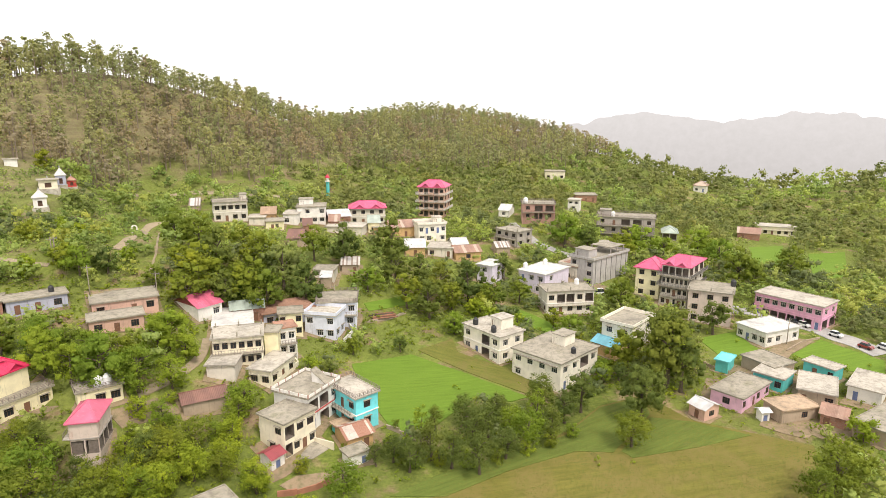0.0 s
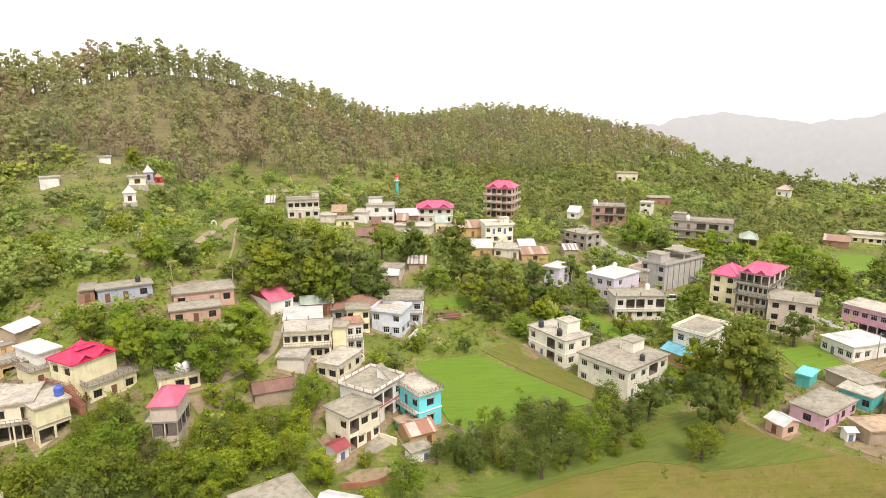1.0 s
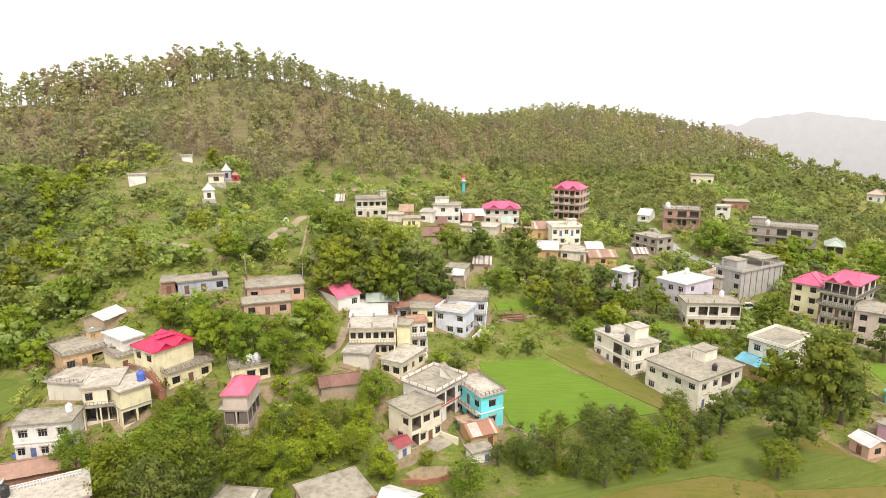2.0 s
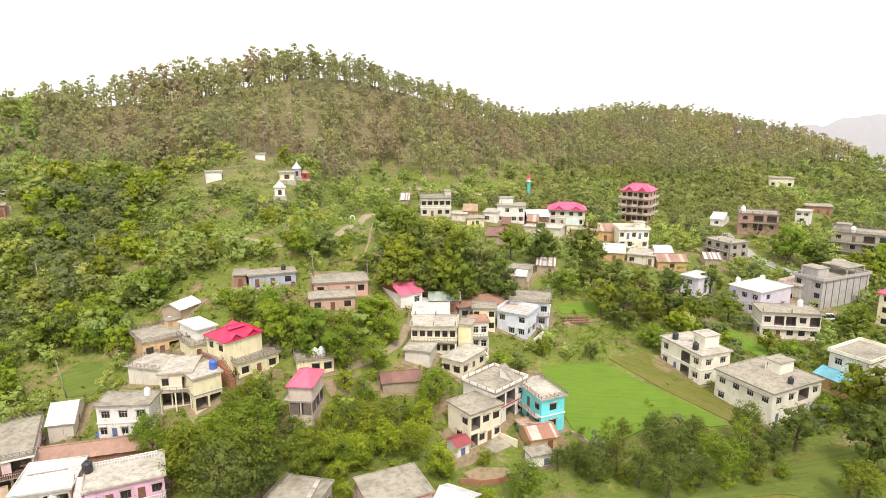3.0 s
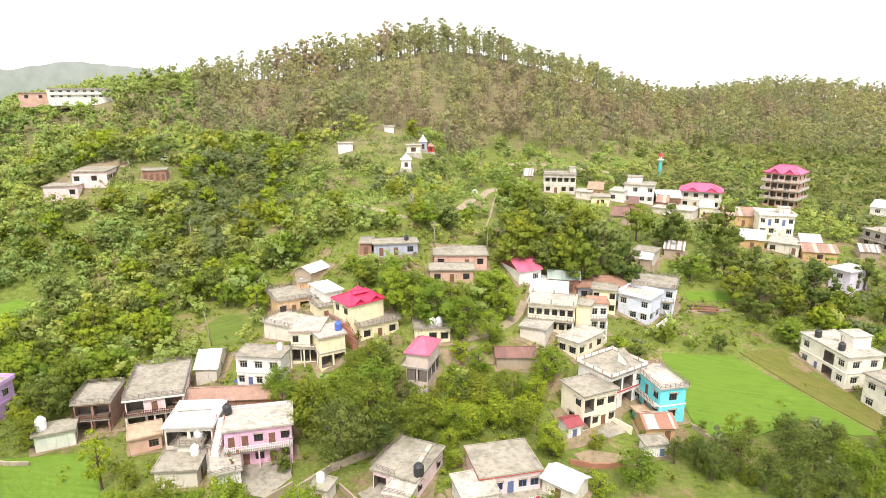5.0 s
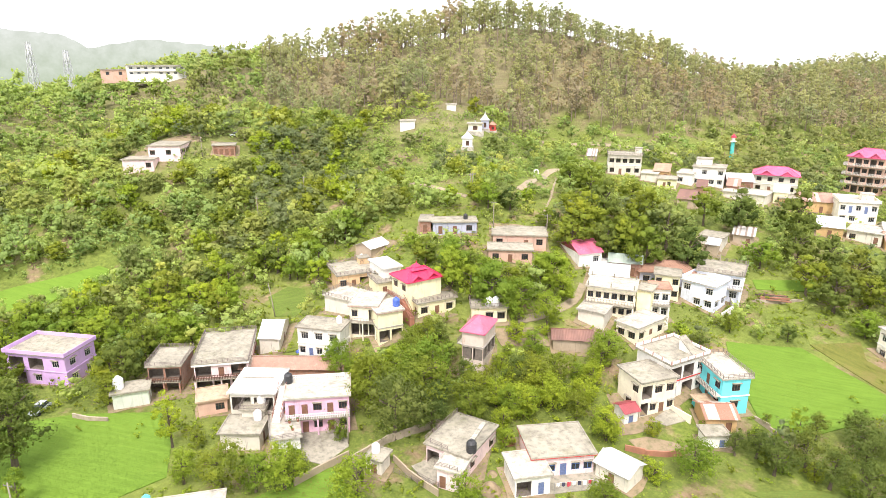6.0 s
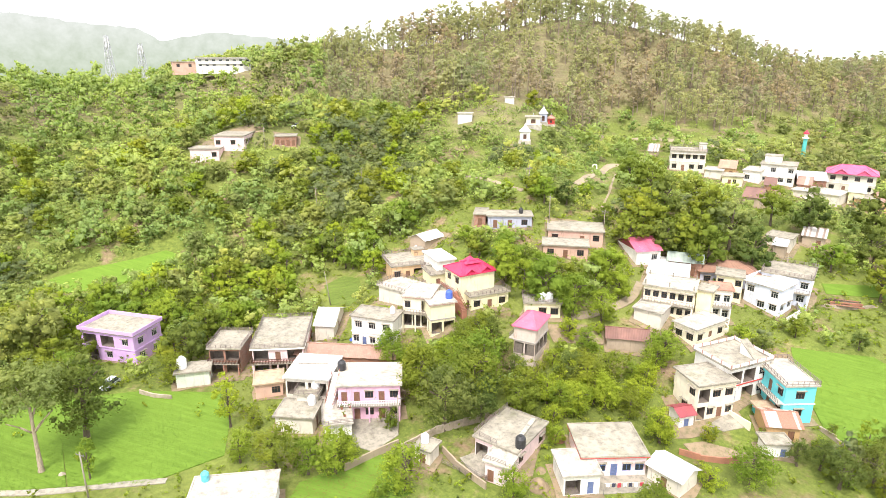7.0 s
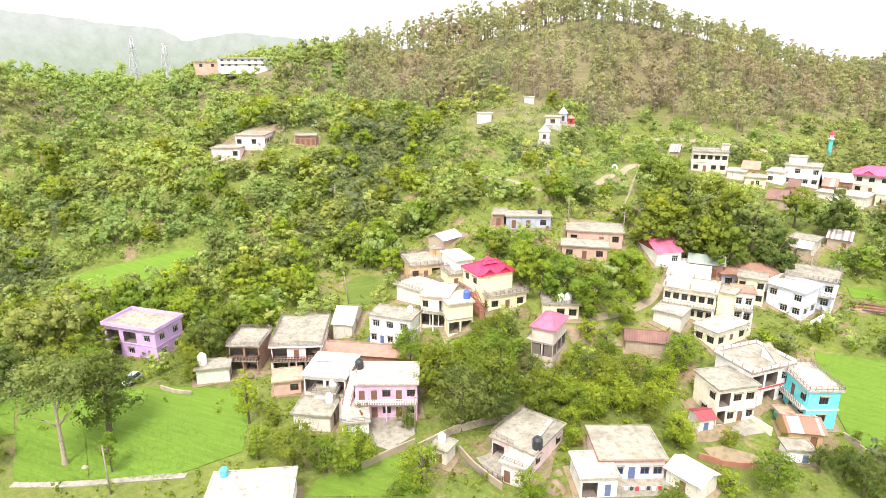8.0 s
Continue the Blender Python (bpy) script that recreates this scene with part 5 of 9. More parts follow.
        part("balustrade", railing([(-hw - 1.0, -hd + 0.2), (-hw - 1.0, hd - 0.1)], k * sh - 0.02, 0.95, 0.5, 0.03), RAIL, bo)
    e = 0.38
    if eave:
        s, o = Shape(), e + 0.012
        for x0, y0, x1, y1 in ((-hw - o, -hd - o, hw + o, -hd - e + 0.05), (hw + e - 0.05, -hd - e + 0.05, hw + o, hd + o), (-hw - o, -hd - e + 0.05, -hw - e + 0.05, hd + o)):
            s.box(x0, y0, h - (0.22 if eave == "white" else 0.1), x1, y1, h + (0.12 if eave == "white" else 0.03))
        part("fascia", s, WALLS[eave], root)
    if roof in ("lip", "rail", "parapet", "panel"):
        s = Shape()
        s.box(-hw - e, -hd - e, h + 0.004, hw + e, hd + e, h + 0.17)
        slab = part("roof_slab", s, ROOFS[top], root)
        s = Shape()
        if roof == "parapet":
            ph, pt = 0.75, 0.14
        else:
            ph, pt = 0.14, 0.18
        z0, z1 = h + 0.17, h + 0.17 + ph
        s.box(-hw - e, -hd - e, z0, hw + e, -hd - e + pt, z1)
        s.box(-hw - e, hd + e - pt, z0, hw + e, hd + e, z1)
        s.box(-hw - e, -hd - e + pt, z0, -hw - e + pt, hd + e - pt, z1)
        s.box(hw + e - pt, -hd - e + pt, z0, hw + e, hd + e - pt, z1)
        part("parapet" if roof == "parapet" else "roof_kerb", s, WALLS[wall] if roof == "parapet" else ROOFS[top], root)
        if roof == "panel":
            q = e - 0.08
            ring4 = [(-hw - q, -hd - q), (hw + q, -hd - q), (hw + q, hd + q), (-hw - q, hd + q)]
            for (x0, y0), (x1, y1) in zip(ring4, ring4[1:] + ring4[:1]):
                n = max(2, round(math.hypot(x1 - x0, y1 - y0) / 1.9))
                for k in range(n):
                    xa, ya, xb, yb = (x0 + (x1 - x0) * (k + 0.08) / n, y0 + (y1 - y0) * (k + 0.08) / n, x0 + (x1 - x0) * (k + 0.92) / n, y0 + (y1 - y0) * (k + 0.92) / n)
                    p = Shape()
                    p.box(min(xa, xb) - 0.05, min(ya, yb) - 0.05, h + 0.36, max(xa, xb) + 0.05, max(ya, yb) + 0.05, h + 0.88)
                    part("parapet_panel", p, WALLS[wall], slab)
                    p = Shape()
                    p.box(x0 + (x1 - x0) * k / n - 0.09, y0 + (y1 - y0) * k / n - 0.09, h + 0.31, x0 + (x1 - x0) * k / n + 0.09, y0 + (y1 - y0) * k / n + 0.09, h + 1.0)
                    part("parapet_post", p, WALLS["redbrown"], slab)
        if roof == "rail":
            q = e - 0.09
            ra = railing([(-hw - q, -hd - q), (hw + q, -hd - q), (hw + q, hd + q), (-hw - q, hd + q), (-hw - q, -hd - q)], h + 0.31, 0.75, 0.9, 0.035, 3)
            part("roof_railing", ra, RAIL, root)
        for k in range(posts):
            c = Shape()
            px = -hw + 0.2 + (w - 0.4) * (k // 2) / max(1, (posts - 1) // 2)
            py = -hd + 0.2 if k % 2 else hd - 0.2
            c.box(px - 0.13, py - 0.13, h + 0.17, px + 0.13, py + 0.13, h + 1.1)
            c.beam((px, py, h + 1.1), (px + 0.03, py, h + 1.6), 0.02)
            part("column_stub", c, ROOFS["concrete"], root)
    elif roof == "tin":
        rise = max(0.35, 0.2 * d)
        ez = -0.06
        slip = 0.5 if top in ("rusttin", "stripetin") else 1.1
        c = Shape()
        c.beam((-hw - e, 0, h + rise + 0.13), (hw + e, 0, h + rise + 0.13), 0.08)
        ro = part("roof", c, ROOFS[top], root)
        ridged(ro, (-hw - e, -hd - e, h + ez), (hw + e, -hd - e, h + ez), (hw + e, 0, h + rise + 0.1), (-hw - e, 0, h + rise + 0.1), ROOFS[top], wide=slip)
        ridged(ro, (hw + e, hd + e, h + ez), (-hw - e, hd + e, h + ez), (-hw - e, 0, h + rise + 0.1), (hw + e, 0, h + rise + 0.1), ROOFS[top], wide=slip)
        for sx in (-hw, hw):
            g = Shape()
            g.quad((sx, -hd, h), (sx, hd, h), (sx, 0, h + rise))
            part("gable", g, ROOFS["maroon"] if top == "fadedred" else WALLS[wall], root)
    else:
        s = Shape()
        e = 0.35 if roof == "pyr" or top == "red2" else 0.6
        a, b, c, dd = (-hw - e, -hd - e, h), (hw + e, -hd - e, h), (hw + e, hd + e, h), (-hw - e, hd + e, h)
        rise = 0.3 * (min(w, d) + 1.2) * (1.25 if roof == "pyr" else 0.72 if roof == "hip2" else 0.55 if top == "claytile" else 1.0)
        wide = w >= d or roof == "hip2"
        if roof == "pyr":
            p = q = (0, 0, h + rise)
        elif wide:
            k = max((w - d) / 2 + 0.6, w * 0.24)
            p, q = (-k, 0, h + rise), (k, 0, h + rise)
        else:
            p, q = (0, -(d - w) / 2 - 0.6, h + rise), (0, (d - w) / 2 + 0.6, h + rise)
        if wide:
            s.quad(a, b, q, p), s.quad(c, dd, p, q), s.quad(b, c, q), s.quad(dd, a, p)
        else:
            s.quad(a, b, p), s.quad(c, dd, q), s.quad(b, c, q, p), s.quad(dd, a, p, q)
        ro = part("roof", s, ROOFS[top], root)
        mod = ro.modifiers.new("thickness", "SOLIDIFY")
        mod.thickness, mod.offset = 0.12, -1
        for m0, m1 in ((a, p), (b, q if wide else p), (c, q), (dd, p if wide else q), (p, q)):
            if m0 != m1:
                cap = Shape()
                cap.beam((m0[0], m0[1], m0[2] + 0.04), (m1[0], m1[1], m1[2] + 0.04), 0.07)
                part("ridge_cap", cap, ROOFS[top], ro)
        for m0, m1 in ((a, b), (b, c), (c, dd), (dd, a)):
            f = Shape()
            f.beam((m0[0], m0[1], h - 0.1), (m1[0], m1[1], h - 0.1), 0.09)
            part("fascia", f, ROOFS[top], ro)
        for m0, m1, m2, m3 in ((a, b, q, p), (b, c, q, q)):
            m0, m1, m2, m3 = (Vector(v) for v in (m0, m1, m2, m3))
            for k in range(1, int((m1 - m0).length / 0.9)):
                t = k / int((m1 - m0).length / 0.9)
                lo, ap = m0.lerp(m1, t), m3.lerp(m2, t)
                u = t if t < 0.5 else 1 - t
                hi = lo.lerp(ap, min(1.0, u * 2.2)) if not wide or m0 == Vector(b) else ap
                seam = Shape()
                seam.beam(lo + Vector((0, 0, 0.03)), hi + Vector((0, 0, 0.03)), 0.025)
                if roof != "pyr" and wide == (m0 == Vector(a)):
                    part("seam", seam, ROOFS[top], ro)
        ceiling = Shape()
        ceiling.quad((-hw - e, hd + e, h - 0.14), (hw + e, hd + e, h - 0.14), (hw + e, -hd - e, h - 0.14), (-hw - e, -hd - e, h - 0.14))
        part("soffit", ceiling, WALLS["white"], root)
        if top == "red2":
            for k, (tw, tz) in enumerate(((1.9, 0.45), (1.0, 0.95))):
                b0 = h + rise + tz - 0.75
                tier = Shape()
                base = [(-tw, -tw * 0.8, b0), (tw, -tw * 0.8, b0), (tw, tw * 0.8, b0), (-tw, tw * 0.8, b0)]
                for m in range(4):
                    tier.quad(base[m], base[(m + 1) % 4], (0, 0, b0 + 0.8))
                tier.quad(*base[::-1])
                part("roof_tier", tier, ROOFS[top], ro)
            spike = Shape()
            spike.tube([((0, 0, h + rise + 0.6), 0.14), ((0, 0, h + rise + 1.3), 0.07), ((0, 0, h + rise + 1.9), 0.01)], 6)
            part("finial", spike, ROOFS[top], ro)
        if roof == "hip2":
            for sx in (-w * 0.22, w * 0.24):
                g, gw = Shape(), min(1.9, w * 0.16)
                y0, y1, zt = -hd - e - 0.05, -hd * 0.1, h + rise * 0.62
                g.quad((sx - gw, y0, h + 0.1), (sx, y0, zt), (sx, y1, zt), (sx - gw, y1, h + 0.1))
                g.quad((sx, y0, zt), (sx + gw, y0, h + 0.1), (sx + gw, y1, h + 0.1), (sx, y1, zt))
                do = part("dormer", g, ROOFS[top], root)
                mod = do.modifiers.new("thickness", "SOLIDIFY")
                mod.thickness = 0.08
                g = Shape()
                g.quad((sx - gw * 0.8, y0 + 0.25, h + 0.1), (sx + gw * 0.8, y0 + 0.25, h + 0.1), (sx, y0 + 0.25, zt - 0.25))
                part("dormer_wall", g, ROOFS[top] if top in ("red2", "pink") else WALLS["greyconc"], do)
    if room:
        rx, ry, rw, rd, rh = room
        s = Shape()
        z0 = h + 0.17
        holes = plan_openings("d.", rw, rh)
        for o, u, nrm, width, hl in (((rx, ry, z0), (1, 0, 0), (0, -1, 0), rw, holes), ((rx + rw, ry, z0), (0, 1, 0), (1, 0, 0), rd, []),
                                     ((rx, ry + rd, z0), (0, -1, 0), (-1, 0, 0), rd, []), ((rx + rw, ry + rd, z0), (-1, 0, 0), (0, 1, 0), rw, [])):
            facade(s, s, o, u, nrm, width, rh, hl)
        so = part("stair_room", s, WALLS[wall], root)
        s = Shape()
        s.box(rx - 0.25, ry - 0.25, z0 + rh, rx + rw + 0.25, ry + rd + 0.25, z0 + rh + 0.14)
        part("slab", s, ROOFS[top], so)
        for x0, zz0, x1, zz1, ch in holes:
            fr, pane, _ = window_meshes(x1 - x0, zz1 - zz0, ch)[0]
            fo = part_of("frame", fr, so, pose(rx + x0, ry + 0.1, z0 + zz0))
    return root


# ---- trees ----
def cards(rng, centres, out, size, jitter=0.6):
    """Leaf sprays: small bent cards round the given centres, facing outwards with some scatter."""
    n = len(centres)
    nrm = out + rng.normal(0, jitter, (n, 3))
    nrm[:, 2] += 0.25
    nrm /= np.linalg.norm(nrm, axis=1)[:, None] + 1e-9
    a = np.cross(nrm, rng.normal(0, 1, (n, 3)))
    a /= np.linalg.norm(a, axis=1)[:, None] + 1e-9
    b = np.cross(nrm, a)
    s = size * rng.uniform(0.6, 1.35, (n, 1))
    c = np.asarray(centres)
    co = np.stack([c - a * s, c - b * s * 0.62 - nrm * s * 0.12, c + a * s, c + b * s * 0.62 - nrm * s * 0.12], 1).reshape(-1, 3)
    soft = out * 0.85 + nrm * 0.32
    soft[:, 2] += 0.2
    soft /= np.linalg.norm(soft, axis=1)[:, None] + 1e-9
    return co, np.arange(n * 4).reshape(-1, 4), np.repeat(soft, 4, 0)


def ball(n):
    """A rounded cube of n x n quads a side: directions and quads."""
    pts, quads, seen = [], [], {}
    for ax in range(3):
        for sgn in (-1, 1):
            for i in range(n):
                for k in range(n):
                    q = []
                    for di, dk in ((0, 0), (1, 0), (1, 1), (0, 1)):
                        v = [0.0, 0.0, 0.0]
                        v[ax], v[(ax + 1) % 3], v[(ax + 2) % 3] = sgn, 2 * (i + di) / n - 1, 2 * (k + dk) / n - 1
                        key = tuple(round(c, 4) for c in v)
                        if key not in seen:
                            seen[key] = len(pts)
                            pts.append(v)
                        q.append(seen[key])
                    quads.append(q if sgn > 0 else q[::-1])
    pts = np.array(pts)
    return pts / np.linalg.norm(pts, axis=1)[:, None], np.array(quads)


BALLS = {n: ball(n) for n in (1, 2)}


def crown_cards(rng, width, low, high, clumps, per, size, flat=0.75, core=1, fat=(0.11, 0.19), heart=(0.4, 0.68)):
    """A crown of many leafy clumps with an uneven outline and gaps: each clump a mass of leaf sprays round a dense heart."""
    mid, hh = (low + high) / 2, (high - low) / 2
    bd, bq = BALLS[core]
    cs, outs, co, qd, nr, base = [], [], [], [], [], 0
    for k in range(clumps):
        v = rng.normal(0, 1, 3)
        v /= np.linalg.norm(v)
        reach = rng.uniform(0.35, 0.88)
        c = np.array([v[0] * width / 2 * reach, v[1] * width / 2 * reach, mid + v[2] * hh * reach])
        shrink = 1 - 0.35 * max(0, (c[2] - mid) / hh)
        c[:2] *= shrink
        r = width * rng.uniform(*fat)
        size3 = np.array([r, r, r * flat])
        lump = rng.uniform(*heart, (len(bd), 1))
        whole = (c - (0, 0, mid - 0.4 * hh)) / (width / 2, width / 2, hh)
        co.append(c + bd * lump * size3)
        qd.append(bq + base)
        nn = bd * 0.8 + whole * 0.35 + rng.normal(0, 0.22, bd.shape)
        nr.append(nn / (np.linalg.norm(nn, axis=1)[:, None] + 1e-9))
        base += len(bd)
        d = rng.normal(0, 1, (per, 3))
        d[:, 2] = np.abs(d[:, 2]) * np.where(rng.random(per) < 0.72, 1, -1)
        d /= np.linalg.norm(d, axis=1)[:, None]
        cs.append(c + d * rng.uniform(0.3, 1.25, (per, 1)) ** 0.6 * size3)
        outs.append(d * 0.8 + whole * 0.35)
    cc, cq, cn = cards(rng, np.concatenate(cs), np.concatenate(outs), size)
    return np.concatenate(co + [cc]), np.concatenate(qd + [cq + base]), np.concatenate(nr + [cn])


def limb_shape(rng, height, width, low, thick):
    s = Shape()
    bend = rng.uniform(-0.35, 0.35, 2)
    rings = []
    for t in (-0.08, 0, 0.04, 0.2, 0.45, 0.68):
        r = thick * (1.5 if t <= 0 else 1.12 if t < 0.1 else 1 - 0.8 * t)
        rings.append(((bend[0] * t * 2, bend[1] * t * 2, height * t), max(0.03, r)))
    s.tube(rings, 7)
    for k in range(6):
        a, t = rng.uniform(0, 6.28), rng.uniform(0.25, 0.6)
        p = Vector((bend[0] * t * 2, bend[1] * t * 2, max(low * 0.7, height * t)))
        q = p + Vector((math.cos(a) * width * 0.22, math.sin(a) * width * 0.22, height * rng.uniform(0.1, 0.18)))
        s.beam(p, p.lerp(q, 0.5) + Vector((0, 0, 0.15)), thick * 0.32)
        s.beam(p.lerp(q, 0.5) + Vector((0, 0, 0.15)), q, thick * 0.18)
    return s


KINDS = {  # height, crown width, crown start, clumps, leaves each, leaf size, leaf, trunk
    "broad": (8.6, 8.0, 0.5, 46, 44, 0.16, 0, 0.26), "round": (6.6, 6.6, 0.2, 36, 44, 0.145, 2, 0.2), "dark": (11.0, 9.4, 0.6, 60, 44, 0.17, 1, 0.34),
    "tall": (13.0, 8.8, 6.6, 46, 48, 0.16, 3, 0.24), "slim": (9.0, 4.0, 0.8, 26, 36, 0.15, 2, 0.15), "bush": (3.0, 4.0, 0.0, 18, 34, 0.13, 2, 0.1),
    "broad_b": (8.0, 8.6, 0.3, 46, 44, 0.16, 2, 0.24), "dark_b": (8.8, 7.4, 0.5, 40, 44, 0.155, 1, 0.28), "olive": (7.6, 7.0, 0.4, 38, 44, 0.15, 0, 0.2), "bush_dark": (3.2, 3.6, 0.0, 16, 34, 0.13, 0, 0.1),
    "grey": (9.4, 9.0, 0.4, 46, 44, 0.165, 3, 0.28), "dusky": (9.4, 9.0, 0.4, 46, 44, 0.165, 4, 0.28),
}
TREE_TEXT = {"broad": "leafy green broadleaf tree on the village slope", "round": "light green fruit tree with a round crown", "dark": "large dark green shade tree with a dense crown",
             "tall": "tall grey-green tree with a pale bare lower trunk", "slim": "slender light green young tree", "bush": "low bright green bush", "broad_b": "spreading fresh green tree among the houses",
             "dark_b": "dark green broadleaf tree beside the fields", "olive": "mid green broadleaf tree on the terraces", "bush_dark": "low dark green shrub", "grey": "spreading grey-green broadleaf tree by the field", "dusky": "large dense dusky green tree beside the pink house"}
PROTO = {}


def tree(kind, x, y, size=1.0, turn=0.0, sink=0.15):
    """A tree as a thing of its own; all trees of a kind share their meshes."""
    far = math.hypot(x, y)
    sort = (kind, 0 if far < 118 else 1 if far < 140 else 2)
    if sort not in PROTO:
        hgt, wid, low, clumps, per, card, leaf, thick = KINDS[kind]
        rng = np.random.default_rng(len(PROTO) + 11)
        tr = limb_shape(rng, hgt, wid, low, thick).mesh("trunk", PALE_BARK if kind == "tall" else BARK, True)
        fat, heart = (0.11, 0.19), (0.4, 0.68)
        if sort[1] == 2:
            clumps, per, card = int(clumps * 0.8), int(per * 0.6), card * 1.35
        elif sort[1] == 0:
            clumps, per, card, fat, heart = int(clumps * 1.7), int(per * 1.2), card * 0.76, (0.085, 0.15), (0.22, 0.45)
        co, q, nm = crown_cards(rng, wid, low, hgt, clumps, per, card, 0.78, 1, fat, heart)
        PROTO[sort] = (tr, raw_mesh("crown", co, q, LEAF[leaf], False, nm))
    z = float(land(x, y)) - sink
    root = thing("bush" if "bush" in kind else "tree", x, y, z, turn, TREE_TEXT[kind], "bush" if "bush" in kind else "tree", "bushes" if "bush" in kind else "village trees")
    root.scale = (size, size, size * (0.92 + 0.16 * ((x * 7.3) % 1)))
    for nm, me in zip(("trunk", "crown"), PROTO[sort]):
        part_of(nm, me, root)
    return root


def scatter(name, protos, places, material, label, category):
    """Many plants joined into one mesh."""
    co, qd, nr, base = [], [], [], 0
    for k, (x, y, z, s, a, sz) in enumerate(places):
        pc, pq = protos[k % len(protos)][:2]
        c, sn = math.cos(a), math.sin(a)
        m = np.empty_like(pc)
        m[:, 0], m[:, 1], m[:, 2] = x + s * (pc[:, 0] * c - pc[:, 1] * sn), y + s * (pc[:, 0] * sn + pc[:, 1] * c), z + s * sz * pc[:, 2]
        co.append(m)
        qd.append(pq + base)
        if len(protos[0]) > 2:
            pn = protos[k % len(protos)][2]
            nr.append(np.column_stack([pn[:, 0] * c - pn[:, 1] * sn, pn[:, 0] * sn + pn[:, 1] * c, pn[:, 2]]))
        base += len(pc)
    if not co:
        return None
    return tagged(new(name, raw_mesh(name, np.concatenate(co), np.concatenate(qd), material, False, np.concatenate(nr) if nr else None)), label, category, kind="stuff")


# ---- smaller things ----
def lathe(profile, seg=14):
    s = Shape()
    s.tube([((0, 0, z), max(r, 0.001)) for r, z in profile], seg)
    return s


def water_tank(x, y, z, material, colour, size=1.0):
    root = thing("water_tank", x, y, z, 0, f"{colour} plastic water tank on a flat roof", "water tank", "roof tanks")
    r = 0.55 * size
    prof = [(r * 0.97, 0)]
    for k in range(5):
        zz = 0.18 + k * 0.2
        prof += [(r, zz * size), (r * 1.04, (zz + 0.06) * size), (r, (zz + 0.12) * size)]
    part("tank_body", lathe(prof + [(r * 0.75, 1.28 * size), (r * 0.36, 1.4 * size)]), material, root, smooth=False)
    part("lid", lathe([(r * 0.38, 1.4 * size), (r * 0.38, 1.48 * size), (r * 0.2, 1.52 * size)]), material, root)
    return root


def car(x, y, turn, paint, label, long=3.35, high=1.45):
    root = thing("car", x, y, float(land(x, y)) + 0.16, turn, label, "car", "parked cars")
    hl, hw = long / 2, 0.74
    s = Shape()
    prof = [(-hl, 0.35), (-hl, 0.78), (-hl * 0.62, 0.9), (hl * 0.9, 0.92), (hl, 0.75), (hl, 0.35)]
    for side in (-hw, hw):
        p = [(a, side, b) for a, b in prof]
        s.quad(*(p if side < 0 else p[::-1]))
    for (a0, b0), (a1, b1) in zip(prof, prof[1:] + prof[:1]):
        s.quad((a0, -hw, b0), (a0, hw, b0), (a1, hw, b1), (a1, -hw, b1))
    body = part("body", s, paint, root)
    c, t = Shape(), high
    lo, hi = [(-hl * 0.5, 0.9), (hl * 0.8, 0.92)], [(-hl * 0.2, t), (hl * 0.6, t)]
    w0, w1 = hw - 0.05, hw - 0.2
    for sy in (-1, 1):
        p = [(lo[0][0], sy * w0, lo[0][1]), (lo[1][0], sy * w0, lo[1][1]), (hi[1][0], sy * w1, hi[1][1]), (hi[0][0], sy * w1, hi[0][1])]
        c.quad(*(p if sy < 0 else p[::-1]))
    for l0, h0 in ((lo[0], hi[0]), (lo[1], hi[1])):
        c.quad((l0[0], -w0, l0[1]), (l0[0], w0, l0[1]), (h0[0], w1, h0[1]), (h0[0], -w1, h0[1]))
    part("glasshouse", c, GLASS, body)
    r = Shape()
    r.box(hi[0][0] - 0.05, -w1 - 0.03, t, hi[1][0] + 0.05, w1 + 0.03, t + 0.05)
    part("roof", r, paint, body)
    for wx in (-hl * 0.62, hl * 0.62):
        for wy in (-hw, hw):
            w = Shape()
            for k in range(12):
                a0, a1 = 2 * math.pi * k / 12, 2 * math.pi * (k + 1) / 12
                q = [(wx + 0.31 * math.cos(a), wy + d, 0.31 + 0.31 * math.sin(a)) for a, d in ((a0, -0.1), (a1, -0.1), (a1, 0.1), (a0, 0.1))]
                w.quad(*q)
                w.quad((wx, wy - 0.1, 0.31), q[1], q[0])
                w.quad((wx, wy + 0.1, 0.31), q[3], q[2])
            part("wheel", w, TYRE, root)
    for sy in (-0.55, 0.55):
        e = Shape()
        e.box(-hl - 0.02, sy - 0.16, 0.6, -hl + 0.02, sy + 0.16, 0.74)
        part("headlight", e, WHITE_PLASTIC, body)
    return root


def pole(x, y, height=8.0, lean=0.0, arm=True, material=None):
    z = float(land(x, y))
    root = thing("utility_pole", x, y, z, 20, "weathered utility pole with a cross arm" if arm else "thin bare pole leaning on the slope", "pole", "utility poles")
    s = Shape()
    s.tube([((0, 0, -0.8), 0.13), ((lean * 0.5, 0, height * 0.5), 0.11), ((lean, 0, height), 0.08)], 8)
    part("shaft", s, material or POLE_WOOD, root, smooth=True)
    if arm:
        a = Shape()
        a.box(lean - 0.7, -0.04, height - 0.56, lean + 0.7, 0.04, height - 0.48)
        ao = part("cross_arm", a, ARM_STEEL, root)
        for k in (-0.7, 0, 0.7):
            i = Shape()
            i.tube([((lean + k, 0, height - 0.48), 0.06), ((lean + k, 0, height - 0.3), 0.04)], 6)
            part("insulator", i, ARM_STEEL, ao)
    return root


